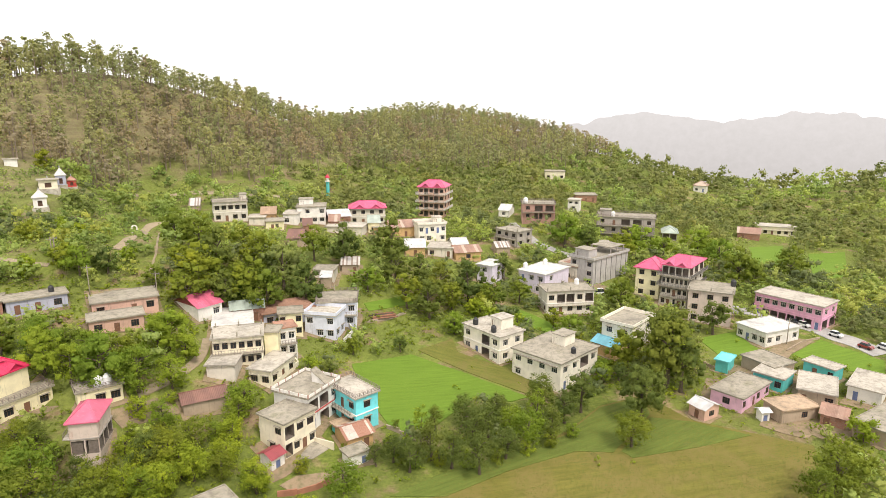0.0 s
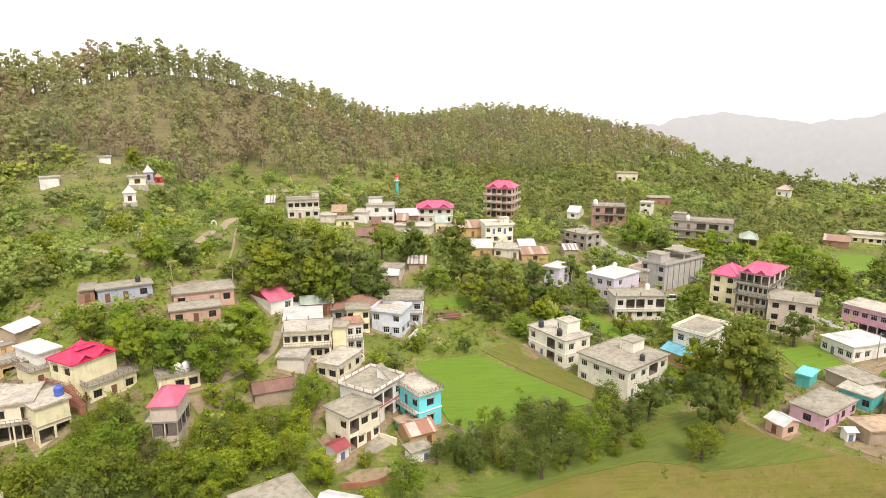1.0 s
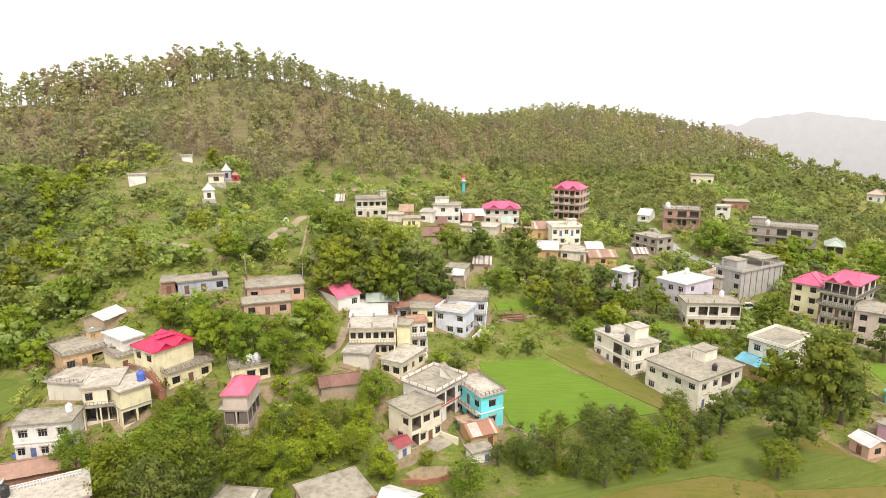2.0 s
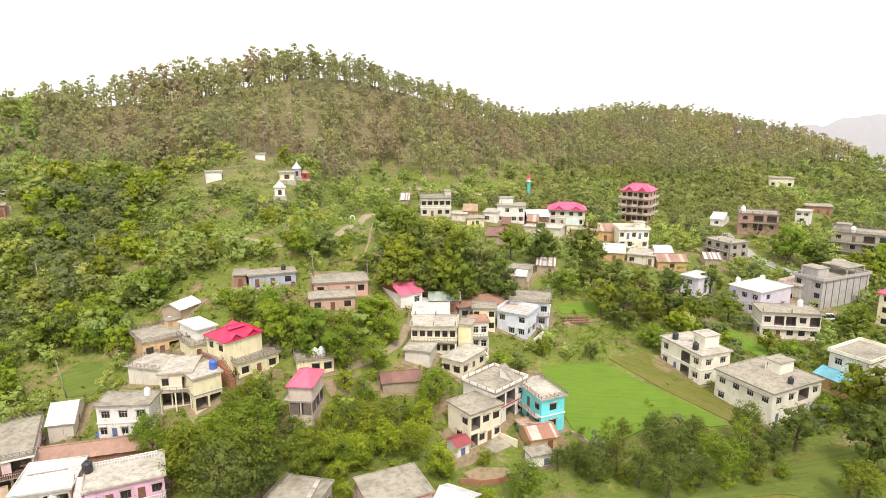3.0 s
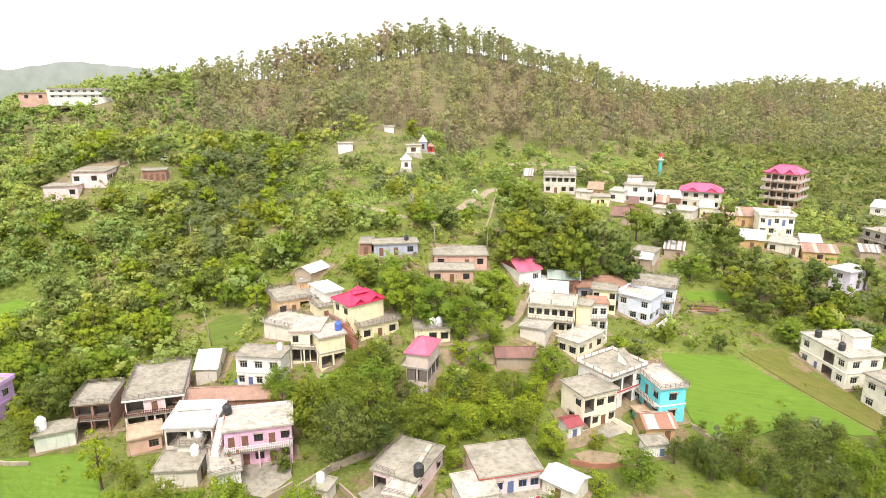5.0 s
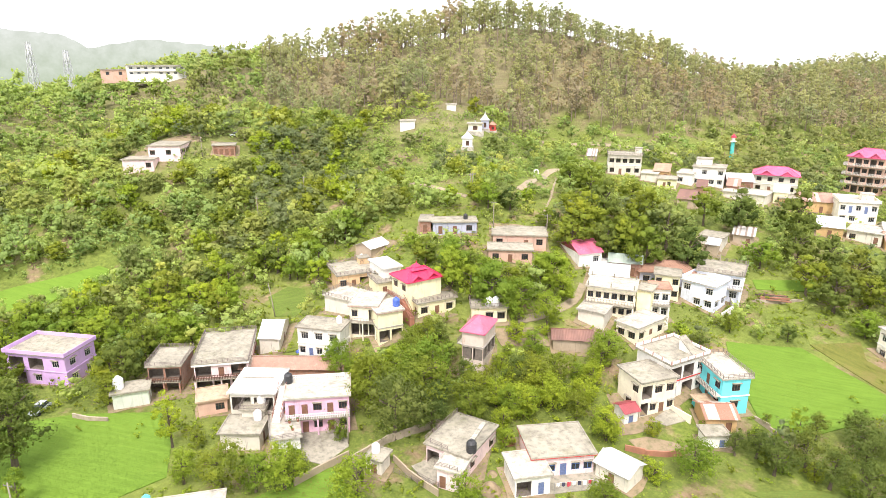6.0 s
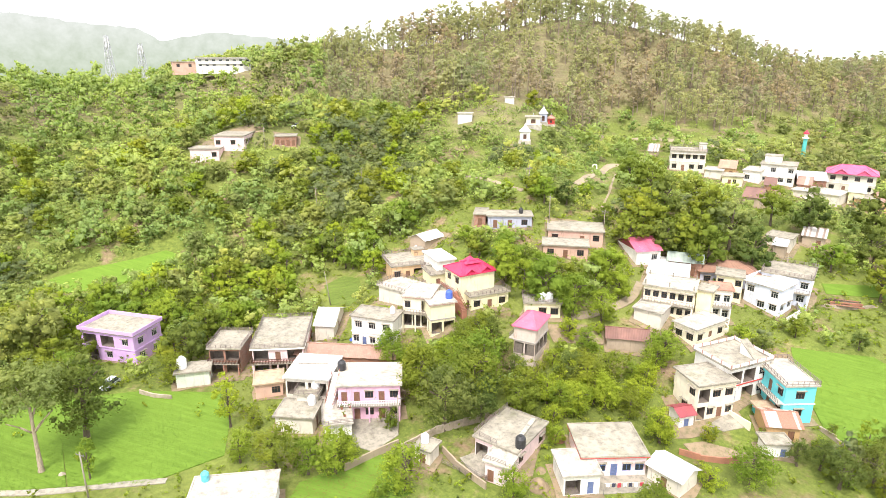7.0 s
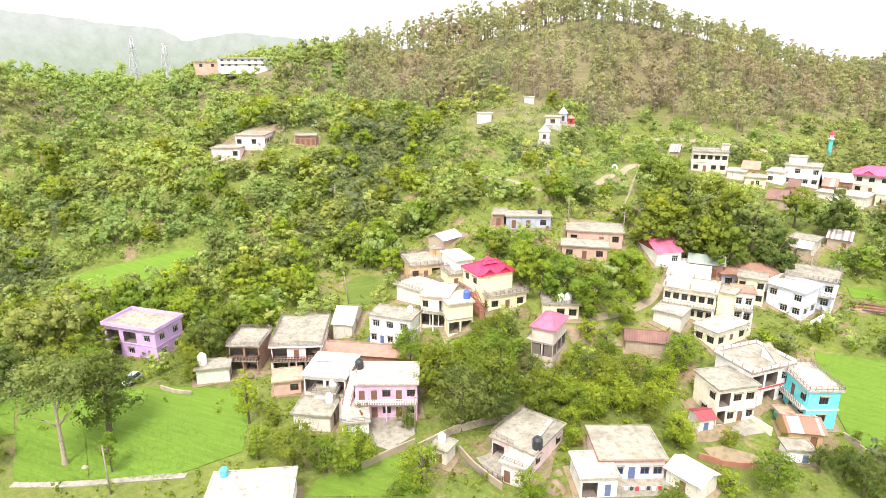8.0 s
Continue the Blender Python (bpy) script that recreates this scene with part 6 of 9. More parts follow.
def garden_wall(points, height, material, label, thick=0.25, name="boundary_wall"):
    """A free-standing wall that follows the land, in courses of coping and panels."""
    root = thing(name, points[0][0], points[0][1], float(land(*points[0])), 0, label, "wall")
    o = root.matrix_world.translation
    for (x0, y0), (x1, y1) in zip(points, points[1:]):
        run = math.hypot(x1 - x0, y1 - y0)
        k = max(1, int(run / 2.4))
        nx, ny = -(y1 - y0) / run * thick / 2, (x1 - x0) / run * thick / 2
        for j in range(k):
            xa, ya = x0 + (x1 - x0) * j / k, y0 + (y1 - y0) * j / k
            xb, yb = x0 + (x1 - x0) * (j + 1) / k, y0 + (y1 - y0) * (j + 1) / k
            za, zb = float(land(xa, ya)), float(land(xb, yb))
            top = (za + zb) / 2 + height + random.uniform(-0.05, 0.05)
            s = Shape()
            low = min(za, zb) - 1.0
            ring = [(xa + nx, ya + ny), (xa - nx, ya - ny), (xb - nx, yb - ny), (xb + nx, yb + ny)]
            lo = [(px - o.x, py - o.y, low - o.z) for px, py in ring]
            hi = [(px - o.x, py - o.y, top - o.z) for px, py in ring]
            s.quad(*hi)
            for q in range(4):
                s.quad(lo[q], lo[(q + 1) % 4], hi[(q + 1) % 4], hi[q])
            part("panel", s, material, root)
    return root


def terrace_walk(x, y, z, turn, x0, x1, label):
    """A raised walkway along a house wall: masonry body, slab and railing."""
    root = thing("walkway", x, y, z, turn, label, "walkway")
    s = Shape()
    s.box(x0, -0.75, -4.5, x1, 0.74, -0.15)
    part("retaining_wall", s, WALLS["cream"], root)
    s = Shape()
    s.box(x0 - 0.08, -0.85, -0.146, x1 + 0.02, 0.76, 0.0)
    part("slab", s, ROOFS["concrete"], root)
    part("railing", railing([(x0, -0.78), (x1, -0.78)], 0.0, 0.9, 0.35, 0.04, 2), WALLS["brown"], root)
    return root


def stairs(x, y, z, turn, steps, width, material, label, rise=0.18, tread=0.27):
    root = thing("staircase", x, y, z, turn, label, "stairs")
    for k in range(steps):
        s = Shape()
        s.box(-width / 2, k * tread, -2.0, width / 2, (k + 1) * tread + (0.0 if k < steps - 1 else 0.4), (k + 1) * rise)
        part("step", s, material, root)
    for sx in (-width / 2, width / 2):
        s = Shape()
        s.quad((sx - 0.06, 0, 0), (sx + 0.06, 0, 0), (sx + 0.06, steps * tread, steps * rise), (sx - 0.06, steps * tread, steps * rise))
        b = railing([(sx, 0.1), (sx, 0.12)], 0, 0.9, 0.5, 0.03)
        b.beam((sx, 0.1, 0.9), (sx, steps * tread, steps * rise + 0.9), 0.035)
        for j in range(0, steps, 2):
            b.beam((sx, j * tread + 0.1, j * rise + 0.15), (sx, j * tread + 0.1, j * rise + 1.0), 0.025)
        part("handrail", b, WALLS["brown"], root)
    return root


def shrine(x, y, turn, w, h, spire, wall, roof, label, flag=False):
    """A small hill temple: plinth, cell with arched door, stepped pyramid spire and finial."""
    z = float(land(x, y)) + 0.1
    root = thing("temple", x, y, z, turn, label, "temple", "hill shrines")
    b = Shape()
    b.box(-w * 0.62, -w * 0.62, -3.0, w * 0.62, w * 0.62, 0.35)
    part("plinth", b, ROOFS["whitewash"], root)
    s, bays = Shape(), []
    hole = [(w * 0.33, 0.4, w * 0.67, h * 0.72, "o")]
    for k, (o, u, n) in enumerate((((-w / 2, -w / 2, 0.35), (1, 0, 0), (0, -1, 0)), ((w / 2, -w / 2, 0.35), (0, 1, 0), (1, 0, 0)), ((-w / 2, w / 2, 0.35), (0, -1, 0), (-1, 0, 0)), ((w / 2, w / 2, 0.35), (-1, 0, 0), (0, 1, 0)))):
        facade(s, bays, o, u, n, w, h, hole if k != 3 else [], bay=0.5)
    part("cell", s, wall, root)
    for bay in bays:
        part("doorway", bay, FRAME_BROWN, root)
    c = Shape()
    c.box(-w * 0.6, -w * 0.6, h + 0.35, w * 0.6, w * 0.6, h + 0.55)
    part("cornice", c, roof, root)
    p = Shape()
    lev = [(0.56, 0.0), (0.4, 0.3), (0.22, 0.62), (0.05, 1.0)]
    for (r0, t0), (r1, t1) in zip(lev, lev[1:]):
        a = [(sx * w * r0, sy * w * r0, h + 0.55 + spire * t0) for sx, sy in ((-1, -1), (1, -1), (1, 1), (-1, 1))]
        e = [(sx * w * r1, sy * w * r1, h + 0.55 + spire * t1) for sx, sy in ((-1, -1), (1, -1), (1, 1), (-1, 1))]
        for q in range(4):
            p.quad(a[q], a[(q + 1) % 4], e[(q + 1) % 4], e[q])
    part("spire", p, roof, root)
    f = Shape()
    f.tube([((0, 0, h + 0.5 + spire), 0.12), ((0, 0, h + 0.8 + spire), 0.16), ((0, 0, h + 1.3 + spire), 0.02)], 8)
    part("finial", f, STEEL, root)
    return root


def lattice_tower(x, y, height, base, label):
    z = float(land(x, y))
    root = thing("telecom_tower", x, y, z, 15, label, "tower", "telecom towers")
    legs = []
    for sx, sy in ((-1, -1), (1, -1), (1, 1), (-1, 1)):
        s = Shape()
        s.beam((sx * base, sy * base, -1), (sx * base * 0.22, sy * base * 0.22, height), 0.16)
        legs.append((sx, sy))
        part("leg", s, STEEL, root)
    n = 9
    for k in range(n):
        t0, t1 = k / n, (k + 1) / n
        r0, r1 = base * (1 - 0.78 * t0), base * (1 - 0.78 * t1)
        for q in range(4):
            a, b = legs[q], legs[(q + 1) % 4]
            for p0, z0, p1, z1, ra, rb in ((a, t0, b, t1, r0, r1), (b, t0, a, t1, r0, r1), (a, t1, b, t1, r1, r1)):
                s = Shape()
                s.beam((p0[0] * ra, p0[1] * ra, height * z0), (p1[0] * rb, p1[1] * rb, height * z1), 0.1)
                part("brace", s, STEEL, root)
    for k in range(4):
        s = Shape()
        a = k * math.pi / 2 + 0.3
        s.box(math.cos(a) * 1.0 - 0.25, math.sin(a) * 1.0 - 0.25, height * 0.86, math.cos(a) * 1.0 + 0.25, math.sin(a) * 1.0 + 0.25, height * 0.97)
        part("antenna_panel", s, WHITE_PLASTIC, root)
    return root


def minaret(x, y, z, label):
    root = thing("tower", x, y, z, 10, label, "tower")
    part("shaft", lathe([(0.85, -2), (0.8, 0), (0.7, 7.5)], 8), WALLS["turquoise"], root)
    part("gallery", lathe([(1.25, 7.5), (1.25, 7.8), (0.6, 7.8), (0.6, 9.2)], 8), WALLS["white"], root)
    part("cap", lathe([(1.1, 9.2), (0.9, 9.7), (0.4, 10.2), (0.08, 10.7)], 8), ROOFS["red"], root)
    return root


def gate_arch(x, y, turn, label):
    root = thing("arch_gate", x, y, float(land(x, y)), turn, label, "gate")
    for sx in (-1.05, 1.05):
        s = Shape()
        s.box(sx - 0.28, -0.28, -1.0, sx + 0.28, 0.28, 2.6)
        part("pillar", s, WALLS["white"], root)
    s, n = Shape(), 10
    for k in range(n):
        a0, a1 = math.pi * k / n, math.pi * (k + 1) / n
        q = [(r * math.cos(a), 2.6 + r * math.sin(a)) for a, r in ((a0, 0.8), (a0, 1.35), (a1, 1.35), (a1, 0.8))]
        for yy, order in ((-0.28, q), (0.28, q[::-1])):
            s.quad(*[(px, yy, pz) for px, pz in order])
        s.quad((q[1][0], -0.28, q[1][1]), (q[1][0], 0.28, q[1][1]), (q[2][0], 0.28, q[2][1]), (q[2][0], -0.28, q[2][1]))
        s.quad((q[0][0], 0.28, q[0][1]), (q[0][0], -0.28, q[0][1]), (q[3][0], -0.28, q[3][1]), (q[3][0], 0.28, q[3][1]))
    part("arch", s, WALLS["white"], root)
    root.scale = (0.62, 0.62, 0.62)
    return root


def heap(name, x, y, r, h, material, label, category, seed=1):
    g = np.random.default_rng(seed)
    s = Shape()
    rings = [(r * (1 - t) ** 0.7 * g.uniform(0.9, 1.1), h * t - 0.2) for t in np.linspace(0, 1, 6)]
    s.tube([((g.uniform(-0.1, 0.1), g.uniform(-0.1, 0.1), zz), max(rr, 0.05)) for rr, zz in rings], 11)
    ob = new(name, s.mesh(name, material, True))
    ob.matrix_world = pose(x, y, float(land(x, y)))
    return tagged(ob, label, category)


def log_pile(x, y, turn, label, count=22):
    root = thing("timber_pile", x, y, float(land(x, y)), turn, label, "timber pile")
    g = np.random.default_rng(9)
    for k in range(count):
        s = Shape()
        y0, zz, sh = g.uniform(-1.6, 1.6), 0.15 + 0.2 * (k % 4), g.uniform(-0.5, 0.5)
        s.beam((-3.2 + sh, y0 + g.uniform(-0.5, 0.5), zz), (3.2 + sh, y0 + g.uniform(-0.5, 0.5), zz + g.uniform(-0.08, 0.25)), g.uniform(0.07, 0.14))
        part("log", s, BARK if k % 3 else RED_EARTH, root)
    return root


def fence(points, height, material, label, gap=1.2, bars=3, thick=0.03):
    """A railing along a line of points in space: each post a part, the bars of each stretch a part."""
    o = Vector(points[0])
    root = thing("fence", o.x, o.y, o.z, 0, label, "fence")
    pts = [Vector(p) - o for p in points]
    for a, b in zip(pts, pts[1:]):
        k = max(1, round((b - a).length / gap))
        for j in range(k + 1):
            p = a.lerp(b, j / k)
            s = Shape()
            s.box(p.x - thick, p.y - thick, p.z, p.x + thick, p.y + thick, p.z + height)
            part("post", s, material, root)
        for i in range(bars):
            s, up = Shape(), Vector((0, 0, height * (1 - i / bars) - 0.03))
            s.beam(a + up, b + up, thick * 0.8)
            part("rail", s, material, root)
    return root


def upstand(a, b, width, height, material, label):
    """A low masonry duct or kerb laid across a flat roof."""
    a, b = Vector(a), Vector(b)
    root = thing("roof_duct", a.x, a.y, a.z, math.degrees(math.atan2(b.y - a.y, b.x - a.x)), label, "roof duct")
    n = max(2, round((b - a).length / 1.1))
    step = (b - a).length / n
    for k in range(n):
        s = Shape()
        s.box(k * step, -width / 2, 0.0, (k + 0.96) * step, width / 2, height * (0.9 + 0.2 * ((k * 0.37) % 1)))
        part("block", s, material, root)
    return root


def potted_plant(x, y, z, size, seed):
    root = thing("potted_plant", x, y, z, 0, "small green plant in a terracotta pot on the terrace", "potted plant", "terrace pots")
    part("pot", lathe([(0.14 * size, 0), (0.2 * size, 0.28 * size), (0.22 * size, 0.32 * size), (0.17 * size, 0.33 * size)], 10), TERRACOTTA, root)
    g = np.random.default_rng(seed)
    co, q, nm = crown_cards(g, 0.6 * size, 0.3 * size, 0.95 * size, 5, 12, 0.09 * size)
    part_of("foliage", raw_mesh("foliage", co, q, LEAF[1], False, nm), root)
    return root


# ---- the village, house by house ----
house("house", "two-storey turquoise-painted house with a flat railed roof terrace", -16.9, 108.4, 2.8, 43, 5.0, 8.8, 2, 6.4, "teal", "rail", "whitewash",
      "w,w", "..,..", "wdw,wdw", bal_left=(1,), band="white")
house("house", "two-storey white-washed house with a flat roof behind white panels", -25.4, 107.4, 3.6, -26, 7.8, 9.2, 2, 6.5, "white", "panel", "concrete",
      ".w.,.w.", "dow,oow", ".,.", band="red")
house("house", "two-storey cream-painted house with a flat weathered slab roof", -27.1, 99.2, 2.6, 55, 7.0, 6.4, 2, 6.4, "cream", "lip", "concrete",
      "owdw,oww", ".,.", "w,.w")
house("hut", "small turquoise-painted hut with a brown slab roof in the courtyard", -18.5, 103.6, 2.0, 43, 2.6, 2.4, 1, 2.4, "turquoise", "lip", "mudtop",
      "d", ".", ".")
stair_head = thing("stair_head", -22.9, 108.6, 10.29, -26, "white sloping stair cover on the flat roof", "stair cover")
wedge = Shape()
for y0, y1 in ((-0.75, 0.75),):
    wedge.quad((-1.6, y0, 0), (1.6, y0, 0), (-1.6, y0, 2.3))
    wedge.quad((1.6, y1, 0), (-1.6, y1, 0), (-1.6, y1, 2.3))
    wedge.quad((-1.6, y1, 0), (-1.6, y0, 0), (-1.6, y0, 2.3), (-1.6, y1, 2.3))
    wedge.quad((-1.6, y0, 0), (-1.6, y1, 0), (1.6, y1, 0), (1.6, y0, 0))
part("side_wall", wedge, WALLS["white"], stair_head)
lid = Shape()
lid.quad((-1.75, -0.9, 2.35), (1.75, -0.9, 0.02), (1.75, 0.9, 0.02), (-1.75, 0.9, 2.35))
lid.quad((-1.75, 0.9, 2.48), (1.75, 0.9, 0.15), (1.75, -0.9, 0.15), (-1.75, -0.9, 2.48))
for a, b in (((-1.75, -0.9), (1.75, -0.9)), ((1.75, 0.9), (-1.75, 0.9))):
    za, zb = (2.35, 0.02) if a[0] < 0 else (0.02, 2.35)
    lid.quad((*a, za), (*b, zb), (*b, zb + 0.13), (*a, za + 0.13))
part("sloping_slab", lid, ROOFS["concrete"], stair_head)
house("shed", "single-storey ochre mud-plastered shed with a rusty corrugated sheet roof", -15.9, 101.3, 1.8, 34, 5.0, 5.2, 1, 2.7, "ochre", "tin", "rusttin",
      ".d", ".", ".")
house("house", "single-storey white-washed house with a flat weathered slab roof", -14.9, 96.0, 1.3, 38, 3.7, 2.6, 1, 2.2, "white", "lip", "concrete",
      ".d", ".", ".")
house("shed", "single-storey white-washed shed with a maroon corrugated sheet roof", -28.4, 93.4, 2.2, 54, 2.6, 3.0, 1, 2.3, "white", "tin", "maroon",
      "d", ".", ".")
house("house", "two-storey cream-painted house with a flat weathered slab roof", -42.1, 120.6, 9.6, 15, 9.6, 7.1, 2, 6.2, "cream", "lip", "whitewash",
      "wwdwww,wwwwww", ".,.", ".,.", bal=(1,), band="cream", posts=6)
house("house", "single-storey stained off-white house with a flat weathered slab roof", -42.9, 114.6, 9.4, 5, 5.3, 7.4, 1, 3.1, "offwhite", "lip", "whitewash",
      "..", ".", ".")
house("house", "two-storey pale yellow house with a flat weathered slab roof", -35.9, 124.0, 8.8, 4, 2.8, 4.0, 2, 6.35, "yellow", "lip", "concrete",
      ".,.", ".,.", ".,.")
house("house", "two-storey white-washed house with a flat weathered slab roof", -34.2, 127.4, 8.3, 25, 3.7, 4.2, 2, 6.6, "white", "lip", "redbrick",
      "ww,ww", ".,.", ".,.", bal=(1,))
house("house", "single-storey cream-painted house with a flat weathered slab roof", -34.3, 116.7, 7.6, -17, 4.9, 9.1, 1, 3.3, "cream", "lip", "whitewash",
      "ww", "wdw", ".")
house("house", "single-storey white-washed house with a flat weathered slab roof", -47.5, 133.6, 11.2, 18, 8.2, 12.8, 1, 3.4, "white", "lip", "whitesheet",
      "..w", ".", "w")
house("house", "single-storey white-washed house with a  corrugated sheet roof", -56.4, 136.8, 14.1, 53, 6.0, 9.4, 1, 3.2, "white", "tin", "fadedred",
      ".w", ".", ".")
house("house", "single-storey red brick house with a grey-green corrugated sheet roof", -46.6, 140.8, 11.9, 19, 7.3, 5.8, 1, 3.2, "brick", "tin", "greentin",
      ".d", ".", ".")
house("house", "single-storey grey-blue house with a hipped red sheet roof", -39.0, 145.3, 10.2, 31, 12.0, 7.8, 1, 3.4, "greyblue", "hip", "claytile",
      "wdww", ".", ".")
house("house", "two-storey pale yellow house with a flat weathered slab roof", -35.7, 138.3, 9.0, 15, 5.3, 5.0, 2, 5.6, "yellow", "lip", "concrete",
      "wdw,w.w", ".,.", ".,.")
house("house", "two-storey pale blue house with a flat roof behind a parapet", -28.3, 141.7, 7.5, -11, 7.6, 6.3, 2, 5.8, "paleblue", "parapet", "whitewash",
      ".ww,w.w", "ww,.", ".,.")
house("house", "two-storey pale blue house with a flat railed roof terrace", -26.6, 150.3, 8.0, 6, 9.6, 9.4, 2, 6.2, "paleblue", "rail", "concrete",
      "wdw,wdww", ".,.", ".,.", bal=(1,), band="white", posts=4)
house("shed", "single-storey mud-walled shed with a brown corrugated sheet roof", -43.6, 104.2, 7.5, 30, 7.4, 4.9, 1, 2.3, "mud", "tin", "maroonbrown",
      ".", ".", "d")
house("house", "two-storey pale yellow house with a red sheet roof with dormers", -77.4, 98.8, 10.3, 69, 8.2, 6.8, 2, 6.4, "yellow", "hip2", "red2",
      "..,...", ".,.", ".,ww")
house("house", "single-storey pale yellow house with a flat railed roof terrace", -73.4, 98.9, 9.3, 63, 8.8, 5.0, 1, 3.2, "yellow", "rail", "concrete",
      "wdw", ".", ".d")
house("house", "single-storey tan and brown house with a flat railed roof terrace", -97.8, 100.7, 10.3, 60, 9.9, 9.1, 1, 3.4, "orange", "rail", "concrete",
      "wdow", ".", "w.", room=(2.0, 1.4, 2.4, 2.2, 1.5))
house("house", "two-storey cream-painted house on posts with a flat roof terrace", -82.6, 89.1, 6.5, 27, 5.6, 7.7, 2, 6.4, "cream", "lip", "whitewash",
      "ooo,w.o", ".,.", ".,.", bal=(1,), band="greyconc", eave="redbrown")
house("house", "two-storey pale yellow house with a flat weathered slab roof", -77.5, 88.6, 6.3, 60, 5.2, 6.0, 2, 6.4, "yellow", "lip", "whitewash",
      "oo,..", ".,.", "o,.", band="greyconc", eave="redbrown")
house("house", "single-storey stained off-white house with a flat railed roof terrace", -91.9, 92.5, 7.8, 3, 7.6, 6.6, 1, 3.2, "offwhite", "rail", "whitewash",
      "..", ".", ".")
house("house", "single-storey white-washed house with a flat weathered slab roof", -88.7, 101.7, 12.1, 66, 4.2, 7.8, 1, 4.2, "white", "lip", "whitesheet",
      ".", ".", "w")
house("house", "single-storey pale yellow house with a flat railed roof terrace", -87.3, 98.3, 10.9, 62, 3.2, 5.9, 1, 3.0, "yellow", "rail", "concrete",
      "d", ".", ".")
house("shed", "single-storey mud-walled shed with a pale corrugated sheet roof", -100.2, 110.2, 14.9, 88, 6.4, 5.2, 1, 2.0, "mud", "tin", "paletin",
      ".", ".", ".")
house("house", "single-storey grey-blue house with a flat weathered slab roof", -85.6, 124.9, 19.3, 39, 10.8, 5.3, 1, 3.0, "greyblue", "lip", "concrete",
      "ddw", ".", "w")
house("shed", "single-storey red brick shed with a flat weathered slab roof", -92.5, 122.4, 19.4, 32, 2.8, 6.4, 1, 2.8, "brick", "lip", "concrete",
      "d", ".", ".")
house("house", "single-storey salmon-plastered house with a flat weathered slab roof", -67.8, 122.2, 15.9, 31, 10.0, 5.7, 1, 3.0, "salmon", "lip", "concrete",
      "wdw", ".", ".")
house("house", "single-storey salmon-plastered house with a flat weathered slab roof", -70.5, 131.3, 17.2, 31, 12.8, 8.3, 1, 3.1, "salmon", "lip", "concrete",
      "w.dw", ".", ".")
house("house", "single-storey pale yellow house with a flat railed roof terrace", -60.4, 100.8, 10.0, 37, 7.0, 3.8, 1, 3.2, "yellow", "rail", "concrete",
      ".ww", "w", ".")
house("house", "two-storey half-plastered brick house with a red pyramid roof", -56.5, 91.0, 7.6, 13, 4.1, 7.0, 2, 5.6, "brickwhite", "pyr", "fadedred",
      "oo,.", "ooo,.", "oo,.", bal_left=(1,), band="greyconc")
house("house", "two-storey white-washed house with a flat weathered slab roof", -86.3, 79.7, 3.4, 23, 9.0, 5.2, 2, 6.3, "white", "lip", "concrete",
      "wdwdd,www", ".,.", ".,.", band="white")
house("house", "single-storey stained off-white house with a white corrugated sheet roof", -99.6, 78.0, 3.0, 37, 4.0, 9.6, 1, 2.9, "offwhite", "tin", "whitetin",
      ".", "d", ".")
house("house", "single-storey red brick house with a rust-brown corrugated sheet roof", -86.5, 71.7, 1.5, 35, 19.3, 5.2, 1, 3.0, "brick", "tin", "rust",
      "....", ".", ".")
house("house", "two-storey red brick house with a flat railed roof terrace", -105.4, 57.6, 0.4, 40, 6.0, 7.6, 2, 5.3, "brick", "rail", "concrete",
      "oo,oo", ".,.", ".,.", bal=(1,), dark_rail=True)
house("house", "two-storey pale pink house with a flat railed roof terrace", -99.6, 66.0, 0.8, 46, 9.6, 14.2, 2, 5.5, "pinkwhite", "rail", "concrete",
      "ooo,odo", "w.ww,w.w", ".,.", bal=(1,), band="brown", dark_rail=True, eave="white")
house("house", "two-storey pink-painted house with a flat weathered slab roof", -71.9, 64.3, 0.9, 44, 10.4, 7.2, 2, 6.4, "pink", "lip", "whitewash",
      "ddwdw,ddwdw", ".,.", ".,.", bal=(1,), white_rail=True)
house("house", "two-storey stained off-white house with a flat weathered slab roof", -81.6, 59.8, 0.8, 34, 7.5, 8.3, 2, 6.4, "offwhite", "lip", "whitesheet",
      "oo,oo", ".,.", ".,.")
house("house", "single-storey stained off-white house with a flat weathered slab roof", -77.3, 53.0, 0.7, 35, 6.2, 5.1, 1, 3.0, "offwhite", "lip", "concrete",
      "..", "d", ".")
house("shed", "single-storey salmon-plastered shed with a flat weathered slab roof", -90.4, 56.1, 0.7, 55, 4.8, 4.6, 1, 2.8, "salmon", "lip", "mudtop",
      ".w", ".", ".")
house("house", "single-storey pale green-white house with a flat weathered slab roof", -104.5, 49.0, 0.4, 55, 5.9, 3.8, 1, 3.0, "greenwhite", "lip", "concrete",
      "..", "d", ".")
house("house", "single-storey white-washed house with a flat railed roof terrace", -71.7, 56.6, 0.7, 52, 4.3, 7.0, 1, 2.9, "white", "rail", "whitewash",
      "..", "..", ".")
house("house", "two-storey lavender-painted house with a flat roof behind a parapet", -128.6, 46.1, -0.3, 25.5, 12.9, 8.0, 2, 6.4, "lavender", "parapet", "concrete",
      "ow.,oow", "ww,ww", ".,.", band="lavender", frames=1)
house("house", "single-storey white-washed house with a flat weathered slab roof", -66.8, 34.6, 0.5, 49, 10.9, 6.2, 1, 3.6, "white", "lip", "whitewash",
      "..", ".", ".")
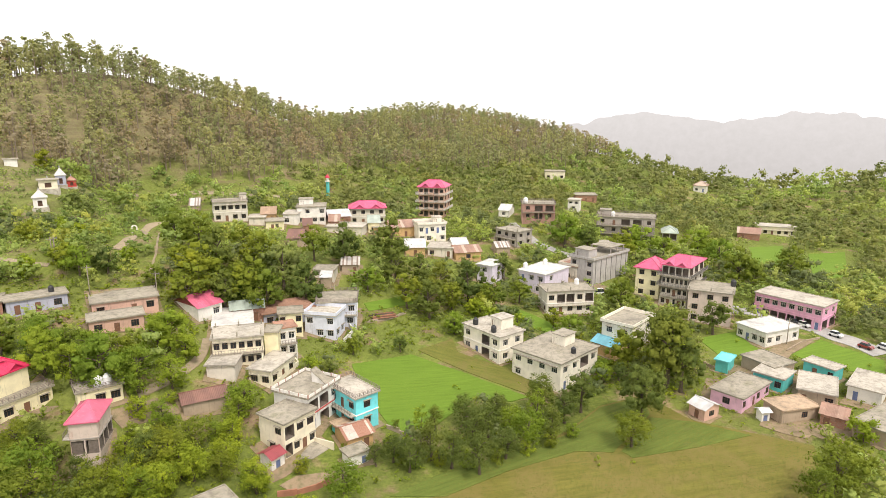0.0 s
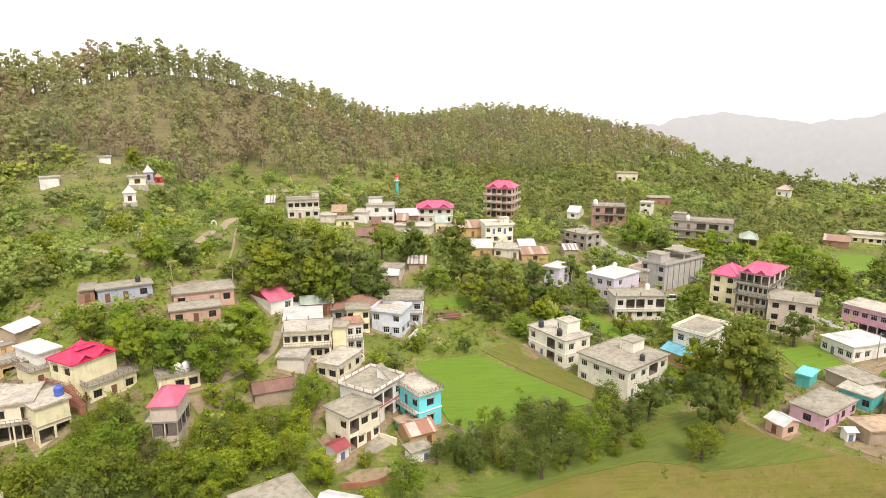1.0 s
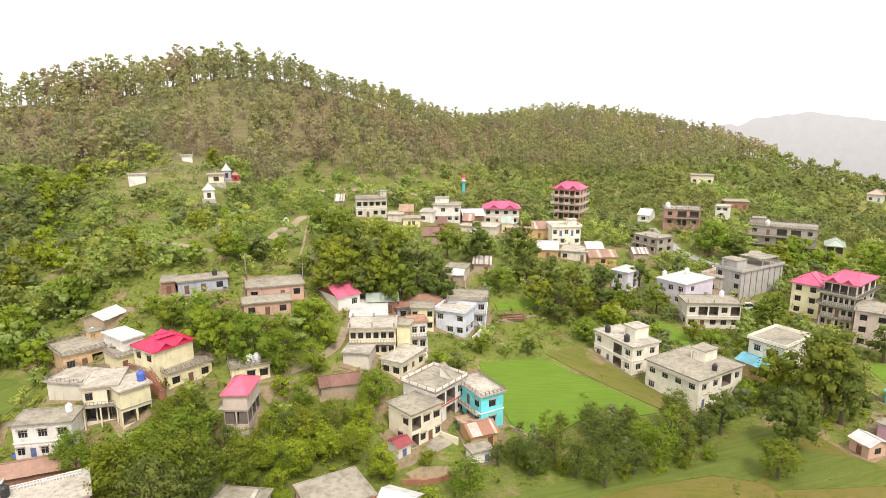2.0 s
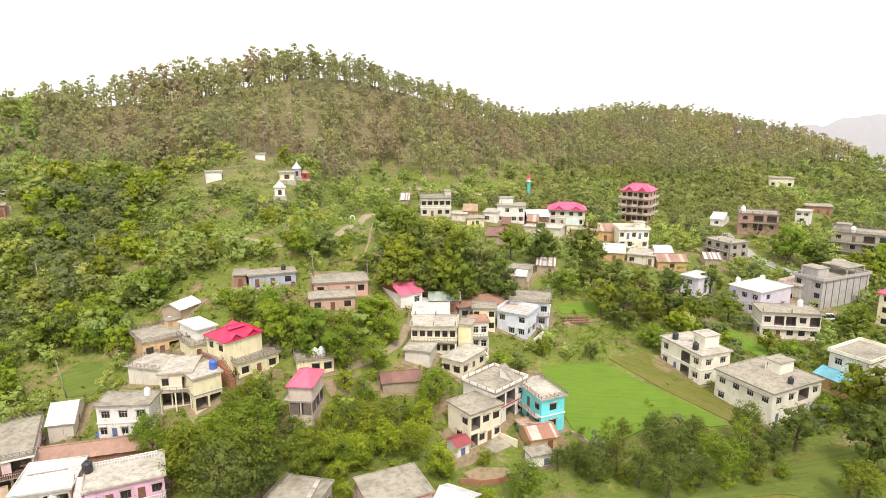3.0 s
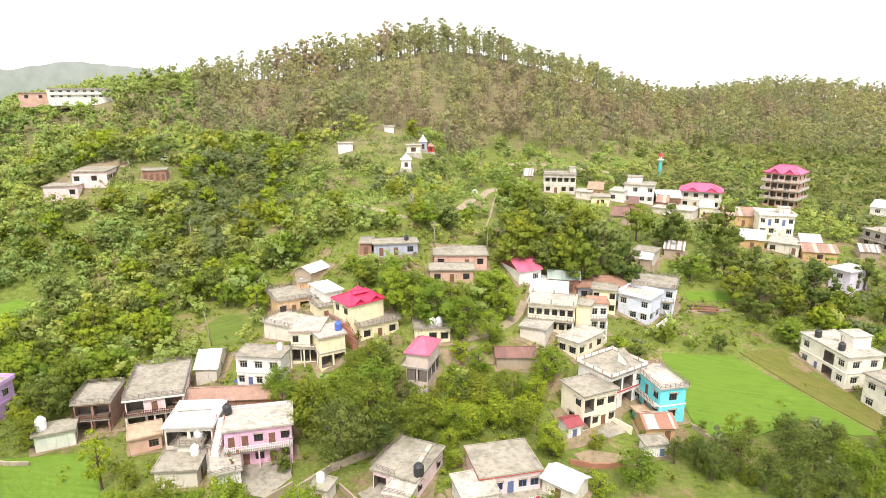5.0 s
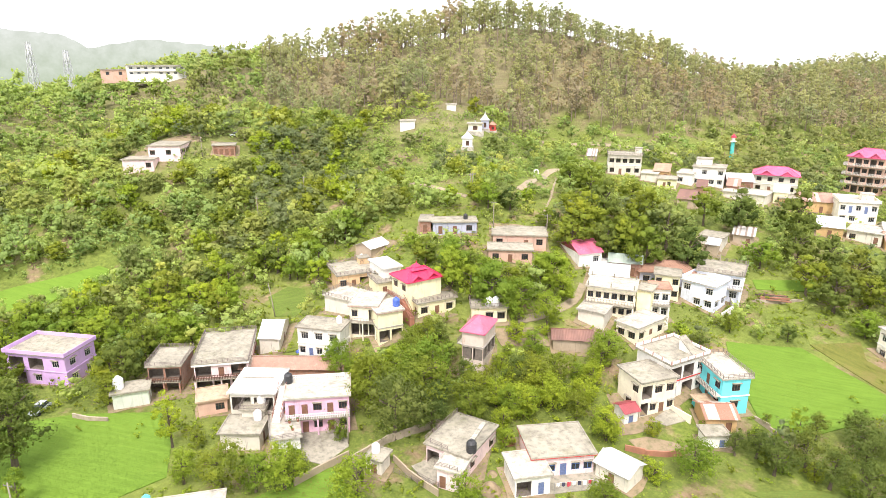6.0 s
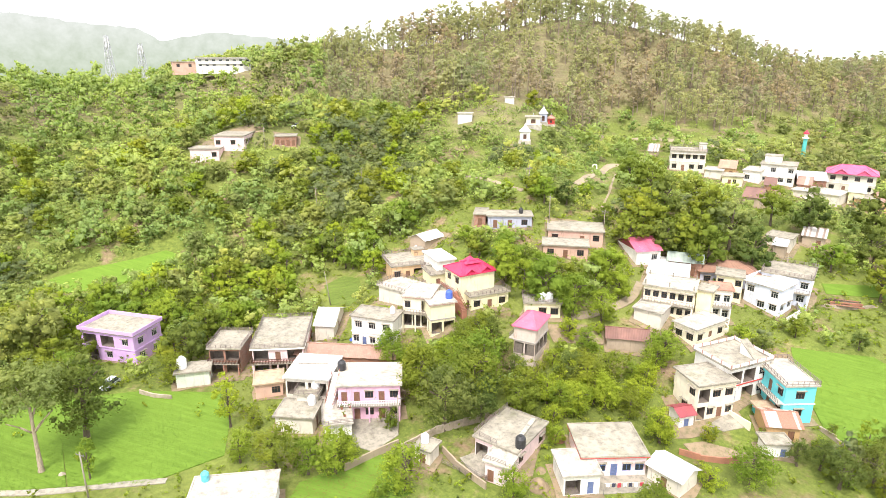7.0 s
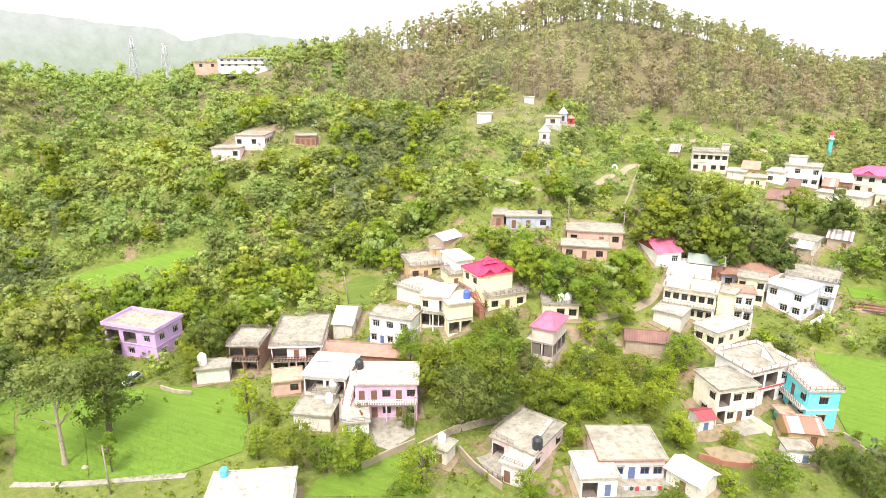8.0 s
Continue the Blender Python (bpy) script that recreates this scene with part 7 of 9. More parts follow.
house("house", "single-storey pale pink house with a stained flat roof", -46.7, 70.8, 0.7, 5, 7.2, 9.6, 1, 3.4, "pinkwhite", "lip", "concrete",
      "o..", "w.w", ".")
house("house", "single-storey pale pink house with a flat weathered slab roof", -43.9, 64.2, 0.5, 12, 3.6, 3.4, 1, 3.3, "pinkwhite", "lip", "whitewash",
      "d.", ".w", "w")
house("house", "single-storey pale pink house with a flat weathered slab roof", -34.1, 78.1, 0.7, 43, 9.5, 8.0, 1, 3.4, "pinkwhite", "lip", "concrete",
      ".wdww", ".", ".", frames=2, eave="red")
house("house", "single-storey white-washed house with a flat weathered slab roof", -35.1, 70.6, 0.5, 46, 5.2, 5.7, 1, 3.2, "white", "lip", "whitewash",
      "od", ".", ".")
house("shed", "single-storey stained off-white shed with a white corrugated sheet roof", -24.4, 79.7, 0.5, -11, 5.3, 4.4, 1, 2.7, "offwhite", "tin", "whitetin",
      "d", ".", ".")
house("shed", "single-storey stained off-white shed with a flat weathered slab roof", -55.1, 60.4, 0.6, 12, 2.6, 2.8, 1, 2.4, "offwhite", "lip", "concrete",
      "d", ".", ".")
house("house", "two-storey pale cream house with a flat weathered slab roof", 12.3, 142.8, 2.6, -51, 12.7, 7.9, 2, 6.4, "creamwhite", "lip", "whitewash",
      "wdow,w.ow", "ww,ww", ".,.", band="white", room=(-0.5, -0.3, 3.6, 4.0, 2.6))
house("house", "two-storey pale cream house with a flat weathered slab roof", 25.7, 132.7, 1.3, -45, 13.0, 14.7, 2, 6.4, "creamwhite", "lip", "concrete",
      "w...,wwww", "dwwd,wwow", ".,.", room=(-2.0, 1.5, 3.4, 4.2, 2.4))
house("house", "two-storey pale cream house with a flat roof behind a parapet", 47.0, 149.3, 2.5, -42, 8.0, 12.1, 2, 6.4, "creamwhite", "parapet", "concrete",
      "ww,ww", "ww,ww", ".,.")
house("shed", "single-storey ochre mud-plastered shed with a blue corrugated sheet roof", 40.9, 142.9, 2.2, -48, 6.6, 5.4, 1, 3.0, "ochre", "tin", "bluetin",
      ".", ".", "d")
house("house", "two-storey stained off-white house with a flat weathered slab roof", 34.9, 168.5, 5.1, 9, 13.6, 7.5, 2, 6.5, "offwhite", "lip", "concrete",
      "wdwww,woowo", ".,.", ".w,.", band="white", posts=6)
house("house", "two-storey white and purple house with a flat weathered slab roof", 31.0, 183.6, 7.1, -42, 9.4, 13.4, 2, 6.2, "purplewhite", "lip", "whitesheet",
      "ww,dww", "ww,w.", ".,.")
grey_block = house("house", "three-storey bare grey-plastered house with a flat roof behind a parapet", 50.9, 195.4, 6.6, -47, 8.4, 20.0, 3, 8.6, "grey", "parapet", "concrete",
      "w.w,w.w,w.w", ".,.,.", ".,.,.", room=(-3.6, -8.5, 5.0, 4.6, 2.5))
for k in range(7):
    pipe = Shape()
    pipe.tube([((4.3, -8.6 + k * 2.9, -2.0), 0.09), ((4.3, -8.6 + k * 2.9, 8.4), 0.09)], 6)
    part("drainpipe", pipe, ARM_STEEL, grey_block)
deck = Shape()
deck.box(-4.0, 0.6, 11.0, 3.6, 8.6, 11.18)
canopy = part("roof_canopy", deck, ROOFS["concrete"], grey_block)
for px, py in ((-3.7, 0.9), (3.3, 0.9), (-3.7, 4.6), (3.3, 4.6), (-3.7, 8.3), (3.3, 8.3)):
    post = Shape()
    post.box(px - 0.14, py - 0.14, 8.77, px + 0.14, py + 0.14, 11.0)
    part("canopy_post", post, WALLS["greyconc"], canopy)
house("house", "three-storey unfinished concrete house with a flat railed roof terrace", 73.1, 243.6, 10.3, -18, 21.9, 11.0, 3, 9.5, "greyconc", "rail", "concrete",
      "wooo,wwoow,wdoow", ".,.,.", ".,.,.", bal=(1, 2,), room=(-10.0, -4.0, 4.2, 4.0, 2.4))
house("house", "four-storey cream-grey house with galleries and a pink-red dormered roof", 71.6, 178.6, 4.5, -38, 7.6, 14.6, 4, 12.5, "creamgrey", "hip2", "pink",
      "wdwdw,wwdww,wwwwww,oooo", "w.w,w.w,www,ooo", ".,.,.,.", bal=(1,), ring=(2, 3,))
house("house", "three-storey pale yellow house with a hipped red sheet roof", 64.2, 183.5, 5.5, -35, 7.1, 9.5, 3, 9.0, "yellow", "hip", "pink",
      "ww,ww,ww", ".,.,.", "w,w,w")
house("house", "three-storey half-plastered brick house with a flat weathered slab roof", 74.9, 165.8, 3.5, -26, 11.2, 10.9, 3, 9.0, "brickwhite", "lip", "concrete",
      "w..,w.w,www", ".,.,.", ".,.,.", posts=6)
house("house", "two-storey bright pink house with a flat weathered slab roof", 99.3, 167.0, 2.9, -52, 17.9, 9.5, 2, 6.6, "pink2", "lip", "whitewash",
      "dooooood,wwwwwwww", "oo,ww", ".,.", band="pink2")
house("house", "single-storey white-washed house with a flat weathered slab roof", 84.4, 152.3, 2.7, -65, 8.5, 12.4, 1, 3.6, "white", "lip", "whitesheet",
      "wdww", "ww.w", ".")
house("shed", "single-storey mud-walled shed with a flat weathered slab roof", 74.8, 133.4, 1.7, -64, 8.2, 7.0, 1, 3.0, "mud", "lip", "concrete",
      "..", ".", ".")
house("house", "long single-storey pink-plastered house with a flat weathered slab roof", 62.5, 120.4, 1.2, 40, 12.5, 6.5, 1, 3.0, "pink", "lip", "concrete",
      "w.dw.w", ".", "w")
house("house", "single-storey turquoise house with a flat weathered slab roof", 85.7, 130.3, 1.9, -57, 6.6, 4.0, 1, 3.0, "turquoise", "lip", "whitewash",
      ".d.w", ".", ".")
house("shed", "single-storey mud-walled shed with a flat weathered slab roof", 78.7, 120.7, 1.5, -32, 6.7, 10.2, 1, 3.0, "mud", "lip", "whitewash",
      "d.w", ".", ".")
house("shed", "single-storey white-washed shed with a flat weathered slab roof", 90.3, 121.6, 1.6, -43, 6.0, 11.0, 1, 3.0, "white", "lip", "whitewash",
      "d.", ".w", ".")
house("shed", "single-storey mud-walled shed with a flat weathered slab roof", 84.0, 106.6, 1.3, -58, 5.6, 14.9, 1, 3.0, "mud", "lip", "concrete",
      "..", ".", ".")
house("house", "single-storey mud-walled house with a brown slab roof", 69.0, 113.0, 1.1, 14, 8.4, 5.0, 1, 2.7, "mud", "lip", "mudtop",
      "..w.", ".", ".")
house("hut", "small white-washed hut with a white corrugated sheet roof", 62.9, 111.6, 1.0, 10, 1.7, 1.7, 1, 2.1, "white", "tin", "whitetin",
      "d", ".", ".")
house("shed", "single-storey red brick shed with a rust-brown corrugated sheet roof", 76.2, 110.4, 1.2, -38, 4.2, 5.4, 1, 2.4, "brick", "tin", "rust",
      "d.", ".", ".")
house("shed", "single-storey salmon-plastered shed with a white corrugated sheet roof", 52.1, 113.6, 0.9, -61, 3.7, 4.2, 1, 2.5, "salmon", "tin", "whitetin",
      "d", "w", ".")
# Turquoise curved wall with a tank, simplified to a windowless house.
house("house", "single-storey turquoise house with a flat weathered slab roof", 65.4, 134.3, 1.8, -40, 2.7, 5.1, 1, 2.8, "turquoise", "lip", "turquoise",
      ".", ".", ".")
house("house", "single-storey turquoise house with a flat weathered slab roof", 72.6, 126.6, 1.6, -47, 6.1, 6.5, 1, 3.0, "turquoise", "lip", "whitewash",
      "d.w", ".", ".")
house("house", "single-storey cream-painted house with a flat weathered slab roof", 158.8, 291.3, 3.3, -22, 17.5, 9.5, 1, 4.0, "cream", "lip", "whitewash",
      "wwdwww", ".", ".")
house("shed", "single-storey red brick shed with a rust-brown corrugated sheet roof", 139.1, 276.3, 4.2, -27, 9.1, 9.5, 1, 3.0, "brick", "tin", "rust",
      "d.", ".", ".")
house("house", "two-storey cream-grey house with a flat railed roof terrace", -75.1, 216.0, 22.9, 23, 11.1, 9.5, 2, 6.6, "creamgrey", "rail", "concrete",
      "wdww,wwwww", ".,.", ".,.", band="white", room=(3.6, -1.0, 2.2, 3.5, 2.0))
house("shed", "single-storey ochre mud-plastered shed with a brown corrugated sheet roof", -62.5, 220.2, 21.8, 12, 4.9, 9.4, 1, 3.0, "ochre", "tin", "mudtile",
      ".d", ".", ".")
house("house", "two-storey white-washed house with a flat weathered slab roof", -48.5, 226.7, 20.1, 9, 10.1, 9.5, 2, 6.2, "white", "lip", "concrete",
      "w.ww,.w.w", ".,.", ".,.", room=(-4.6, 1.0, 5.0, 4.5, 2.0))
house("house", "single-storey white-washed house with a flat weathered slab roof", -54.3, 221.0, 20.9, 4, 5.0, 9.5, 1, 3.6, "white", "lip", "whitewash",
      "w.", ".", ".")
house("house", "two-storey cream-grey house with a red sheet roof with dormers", -29.7, 241.1, 17.6, 8, 13.6, 9.5, 2, 6.2, "creamgrey", "hip2", "pink",
      "wdww,wwww", ".,.", ".,.", band="white")
house("shed", "single-storey red brick shed with a white corrugated sheet roof", -39.9, 231.3, 18.9, 21, 8.0, 9.5, 1, 3.2, "brick", "tin", "whitetin",
      "d.d", ".", ".")
house("house", "single-storey stained off-white house with a flat weathered slab roof", -34.1, 217.0, 17.7, -5, 12.9, 9.5, 1, 3.0, "offwhite", "lip", "whitewash",
      "...", ".", ".")
house("house", "single-storey pale yellow house with a grey-green corrugated sheet roof", -25.4, 224.3, 17.1, 7, 4.0, 9.5, 1, 4.0, "yellow", "tin", "greentin",
      "w", ".", ".")
house("house", "single-storey ochre mud-plastered house with a flat weathered slab roof", -22.2, 221.2, 16.6, 14, 6.6, 6.9, 1, 3.0, "ochre", "lip", "concrete",
      "ddd", ".", ".")
house("house", "single-storey ochre mud-plastered house with a rust-brown corrugated sheet roof", -14.9, 224.0, 15.9, 20, 11.1, 9.5, 1, 3.6, "ochre", "tin", "rust",
      ".d.", ".", ".")
house("house", "two-storey pale cream house with a flat roof behind a parapet", -4.8, 219.2, 14.8, 16, 10.0, 8.1, 2, 6.3, "creamwhite", "parapet", "whitewash",
      "ww.w,wdwdw", ".,.", ".,.", room=(1.5, 0.0, 3.0, 3.0, 1.8))
house("house", "single-storey ochre mud-plastered house with a white corrugated sheet roof", -9.4, 201.3, 14.0, 6, 6.3, 9.5, 1, 3.0, "ochre", "tin", "whitetin",
      ".d.", ".", ".")
house("house", "single-storey stained off-white house with a flat weathered slab roof", -0.4, 204.0, 13.1, -6, 8.2, 9.5, 1, 3.0, "offwhite", "lip", "whitewash",
      "w.d", ".", ".")
house("shed", "single-storey stained off-white shed with a white corrugated sheet roof", 5.2, 208.6, 13.1, 13, 5.1, 9.4, 1, 2.8, "offwhite", "tin", "whitetin",
      ".", ".", ".")
house("shed", "single-storey ochre mud-plastered shed with a rust-brown corrugated sheet roof", 7.4, 202.4, 12.2, 16, 8.8, 7.8, 1, 2.8, "ochre", "tin", "rust",
      ".w.", ".", ".")
house("house", "two-storey unfinished concrete house with a flat weathered slab roof", 26.0, 222.5, 13.0, -48, 10.4, 8.0, 2, 5.2, "greyconc", "lip", "concrete",
      "www,www", "ww,ww", ".,.", bal=(1,), posts=6)
house("house", "two-storey unfinished brick and concrete house with a flat railed roof terrace", 39.0, 252.0, 17.6, -4, 13.0, 9.5, 2, 6.2, "redbrown", "rail", "concrete",
      "wow,woo", ".,.", ".,.", bal=(1,), posts=8)
house("house", "four-storey salmon-plastered house with a red sheet roof with dormers", -3.6, 263.9, 16.7, -14, 11.0, 10.9, 4, 12.6, "salmon", "hip2", "pink",
      "wowow,wowow,wowow,wowow", "ww,ww,ww,ww", ".,.,.,.", ring=(1, 2, 3,))
house("shed", "single-storey mud-walled shed with a streaked corrugated sheet roof", -27.0, 176.3, 14.2, 6, 4.8, 7.1, 1, 3.0, "mud", "tin", "stripetin",
      ".d", ".", ".")
house("house", "two-storey white and purple house with a flat weathered slab roof", 14.9, 185.3, 9.0, -34, 5.3, 7.9, 2, 5.6, "purplewhite", "lip", "whitesheet",
      "w,w", "w,w", ".,.")
house("shed", "single-storey mud-walled shed with a streaked corrugated sheet roof", 20.2, 210.5, 12.2, 11, 4.7, 6.5, 1, 2.6, "mud", "tin", "stripetin",
      ".", ".", ".")
house("house", "single-storey cream-painted house with a flat weathered slab roof", 65.6, 364.6, 21.9, -6, 11.4, 9.5, 1, 4.5, "cream", "lip", "concrete",
      "wdw", ".", ".")
house("shed", "single-storey red brick shed with a flat weathered slab roof", 71.6, 310.8, 16.2, -6, 10.6, 9.5, 1, 3.5, "brick", "lip", "concrete",
      "ddd", ".", ".")
house("house", "two-storey white-washed house with a flat weathered slab roof", 59.6, 278.0, 17.2, -20, 5.0, 6.5, 2, 4.4, "white", "lip", "whitewash",
      "w,ww", ".,.", ".,.")
house("house", "single-storey white-washed house with a hipped rust-brown sheet roof", 156.9, 375.8, 13.0, -29, 7.3, 8.0, 1, 4.0, "white", "hip", "rust",
      "wd", ".", ".")
house("school_building", "single-storey pale pink school building with a row of windows", -187.3, 112.2, 31.8, 42, 9.5, 15.0, 1, 3.5, "pinkwhite", "lip", "concrete",
      "w.w.", "wwwwwwww", ".")
house("school_building", "single-storey pale pink school building with a flat weathered slab roof", -186.6, 101.4, 28.6, 42, 9.0, 7.0, 1, 3.2, "pinkwhite", "lip", "concrete",
      "..w", ".", ".")
house("shed", "single-storey red brick shed with a flat weathered slab roof", -177.0, 124.7, 31.2, 49, 6.7, 6.4, 1, 3.2, "brick", "lip", "concrete",
      "dddd", ".", ".")
house("school_building", "two-storey white-washed school building with a flat weathered slab roof", -297.3, 175.0, 54.2, 66, 26.0, 8.0, 2, 4.6, "white", "lip", "whitewash",
      "www.wwww,wwwwwwww", ".,.", ".,.")
house("school_building", "single-storey salmon-plastered school building with a flat weathered slab roof", -310.8, 160.9, 53.6, 66, 11.0, 7.0, 1, 3.2, "salmon", "lip", "concrete",
      "ww", ".", ".")
# Two low white walls on the shrine knoll, each built as a small house.
house("house", "single-storey white-washed house with a flat weathered slab roof", -144.3, 180.0, 37.3, 35, 5.2, 3.0, 1, 2.7, "white", "lip", "whitewash",
      "..", ".", ".")
house("house", "single-storey white-washed house with a flat weathered slab roof", -139.7, 201.3, 43.0, 35, 3.6, 2.6, 1, 1.9, "white", "lip", "whitewash",
      ".", ".", ".")
house("house", "single-storey stained off-white house with a flat red brick roof", 42.6, 194.6, 7.4, -42, 6.4, 7.5, 1, 4.8, "offwhite", "parapet", "redbrick",
      ".w.", ".", ".")
house("house", "single-storey stained off-white house with a flat railed roof terrace", -79.4, 57.3, 0.7, 35, 3.6, 5.0, 1, 4.4, "offwhite", "rail", "concrete",
      "o", ".", ".")
house("shed", "single-storey mud-walled shed with a brown corrugated sheet roof", -45.9, 191.2, 19.3, 5, 4.5, 9.5, 1, 2.8, "mud", "tin", "maroonbrown",
      ".", ".", ".")
house("shed", "single-storey red brick shed with a brown corrugated sheet roof", -46.9, 211.4, 19.5, 11, 2.8, 8.0, 1, 2.8, "brick", "tin", "maroonbrown",
      ".", ".", ".")
house("house", "single-storey pale yellow house with a flat weathered slab roof", -57.8, 210.2, 20.6, 13, 5.9, 7.1, 1, 3.0, "yellow", "lip", "concrete",
      ".dw.", ".", ".")
house("shed", "single-storey mud-walled shed with a streaked corrugated sheet roof", -90.8, 225.3, 24.5, 17, 3.2, 9.5, 1, 2.6, "mud", "tin", "stripetin",
      ".", ".", ".")
house("house", "single-storey stained off-white house with a flat weathered slab roof", -64.8, 214.0, 21.7, 11, 5.3, 7.5, 1, 2.6, "offwhite", "lip", "whitewash",
      ".", ".", ".")
house("shed", "single-storey white-washed shed with a white corrugated sheet roof", 27.3, 262.2, 16.9, -20, 4.5, 9.5, 1, 2.8, "white", "tin", "whitetin",
      "w", ".", ".")
house("shed", "single-storey red brick shed with a rust-brown corrugated sheet roof", -39.5, 223.1, 18.9, 7, 3.6, 8.6, 1, 2.8, "brick", "tin", "rust",
      "d", ".", ".")
house("house", "single-storey stained off-white house with a flat weathered slab roof", -32.8, 168.3, 14.3, -1, 5.6, 5.7, 1, 3.0, "offwhite", "lip", "concrete",
      ".d", ".", ".")
house("shed", "single-storey mud-walled shed with a white corrugated sheet roof", -31.9, 165.2, 13.6, 2, 2.6, 5.5, 1, 2.6, "mud", "tin", "whitetin",
      ".", ".", ".")
house("house", "single-storey unfinished concrete house with a flat weathered slab roof", 61.1, 219.5, 9.6, -17, 8.2, 8.4, 1, 4.0, "greyconc", "lip", "whitewash",
      "ooo", ".", ".")
house("house", "single-storey stained off-white house with a hipped red sheet roof", 94.6, 253.6, 8.8, -18, 5.5, 9.4, 1, 3.0, "offwhite", "hip", "greentin",
      "oo", ".", ".")


# ---- shrines, tanks, cars, walls and other small things ----
CAR_PAINT = {"white": paint_mat("car_white", (0.75, 0.75, 0.75)), "dark": paint_mat("car_dark", (0.05, 0.05, 0.06)), "red": paint_mat("car_red", (0.25, 0.03, 0.03)), "grey": paint_mat("car_grey", (0.4, 0.42, 0.44))}
water_tank(-59.8, 99.9, 13.35, WHITE_PLASTIC, "white", 1.3)
water_tank(-58.8, 100.9, 13.35, WHITE_PLASTIC, "white", 1.3)
water_tank(-75.7, 89.9, 12.82, BLUE_PLASTIC, "blue", 1.3)
water_tank(8.1, 144.3, 9.18, BLACK_PLASTIC, "black", 1.2)
water_tank(12.1, 138.8, 9.18, BLACK_PLASTIC, "black", 1.2)
water_tank(-43.0, 67.8, 4.29, BLACK_PLASTIC, "black", 1.4)
water_tank(-105.9, 47.5, 3.57, WHITE_PLASTIC, "white", 1.6)
water_tank(-55.7, 60.6, 3.14, WHITE_PLASTIC, "white", 1.1)
water_tank(-71.4, 33.1, 4.31, TEAL_PLASTIC, "turquoise", 1.0)
water_tank(-84.0, 81.9, 9.87, WHITE_PLASTIC, "white", 1.0)
water_tank(-76.8, 62.2, 7.47, BLACK_PLASTIC, "black", 1.3)
water_tank(38.5, 171.7, 11.75, WHITE_PLASTIC, "white", 1.2)
water_tank(33.6, 249.6, 23.99, WHITE_PLASTIC, "white", 1.6)
water_tank(81.1, 166.4, 12.65, BLACK_PLASTIC, "black", 1.3)
water_tank(-76.7, 55.3, 3.84, WHITE_PLASTIC, "cream", 1.2)
water_tank(25.3, 183.8, 13.52, WHITE_PLASTIC, "white", 1.2)
water_tank(32.1, 188.2, 13.52, WHITE_PLASTIC, "white", 1.2)
water_tank(29.0, 129.0, 7.88, BLACK_PLASTIC, "black", 1.0)
water_tank(-78.6, 57.7, 5.32, WHITE_PLASTIC, "cream", 1.4)
water_tank(67.2, 241.3, 19.96, WHITE_PLASTIC, "white", 1.4)
water_tank(-83.4, 126.8, 22.44, BLACK_PLASTIC, "black", 1.0)
water_tank(-99.6, 105.6, 13.85, WHITE_PLASTIC, "white", 1.2)
shrine(-117.7, 179.5, 33, 3.4, 2.8, 2.0, WALLS["white"], ROOFS["whitesheet"], "small white hill shrine with a pyramid spire")
shrine(-122.4, 191.6, 33, 5.0, 2.6, 0.35, WALLS["cream"], ROOFS["concrete"], "cream walled hall of the hill temple")
shrine(-122.4, 198.3, 33, 2.8, 3.0, 2.2, WALLS["greyblue"], ROOFS["whitesheet"], "grey hill temple with a pale pointed spire")
shrine(-120.8, 201.2, 33, 2.6, 2.0, 1.2, WALLS["red"], ROOFS["redbrick"], "small red-walled shrine beside the temple")
gate_arch(-90.1, 177.8, 28, "white arched gateway beside the dirt track")
minaret(-50.3, 270.0, 22.8, "slim turquoise and white tower with a red cap")
lattice_tower(-399, 161, 46, 3.4, "steel lattice telecom tower on the far slope")
lattice_tower(-392, 177, 41, 3.6, "steel lattice telecom tower on the far slope")
car(93.2, 171.4, 118, CAR_PAINT["white"], "white hatchback parked beside the road")
car(96.7, 162.2, 118, CAR_PAINT["dark"], "dark grey car parked before the pink shops")
car(98.4, 160.2, 118, CAR_PAINT["white"], "white car parked before the pink shops")
car(102.9, 153.3, 118, CAR_PAINT["white"], "white car on the road verge")
car(105.7, 145.6, 118, CAR_PAINT["red"], "dark red car parked beside the road")
car(110.1, 145.0, 118, CAR_PAINT["white"], "white car at the road edge")
car(92.6, 174.1, 118, CAR_PAINT["dark"], "dark car parked under the shop front")
car(46.8, 179.2, 10, CAR_PAINT["white"], "white van in the lane between houses", 4.4, 1.8)
car(-114.9, 37.7, 120, CAR_PAINT["grey"], "silver car beside the lavender house", 4.0, 1.6)
car(-183.2, 133.6, 60, CAR_PAINT["white"], "white car on the hillside track")
pole(-106.8, 84.2, 8, -1.2, False)
pole(-139.9, 124.4, 8, 0.2, True)
pole(-142.4, 109.3, 8, -0.3, True)
pole(-63.0, 62.1, 7, 0.0, True)
pole(-77.6, 130.8, 7, 0, True)
pole(-295.4, 162.3, 7, 0, False)
pole(-274.1, 80.8, 12, -1.0, False)
pole(-89.9, 138.8, 6, 0, True)
pole(-89.9, 139.5, 6, 0.3, True)
pole(-89.4, 139.2, 6, 0, True)
pole(31.4, 150.1, 7, 0, True)
pole(-84.0, 22.3, 8, 0, True)
pole(-272.5, 157.4, 9, 1.0, False)
pole(-176.4, 115.8, 7, 0, False)
pole(-65.0, 135.4, 7, 0, True)
pole(87.2, 148.0, 7, 0, True)
pole(-28.1, 154.4, 6, 0, True)
garden_wall([(-62.3, 50.0), (-61.5, 55.1), (-60.6, 59.7)], 1.3, WALLS["buff"], "stained plaster boundary wall of the pink house")
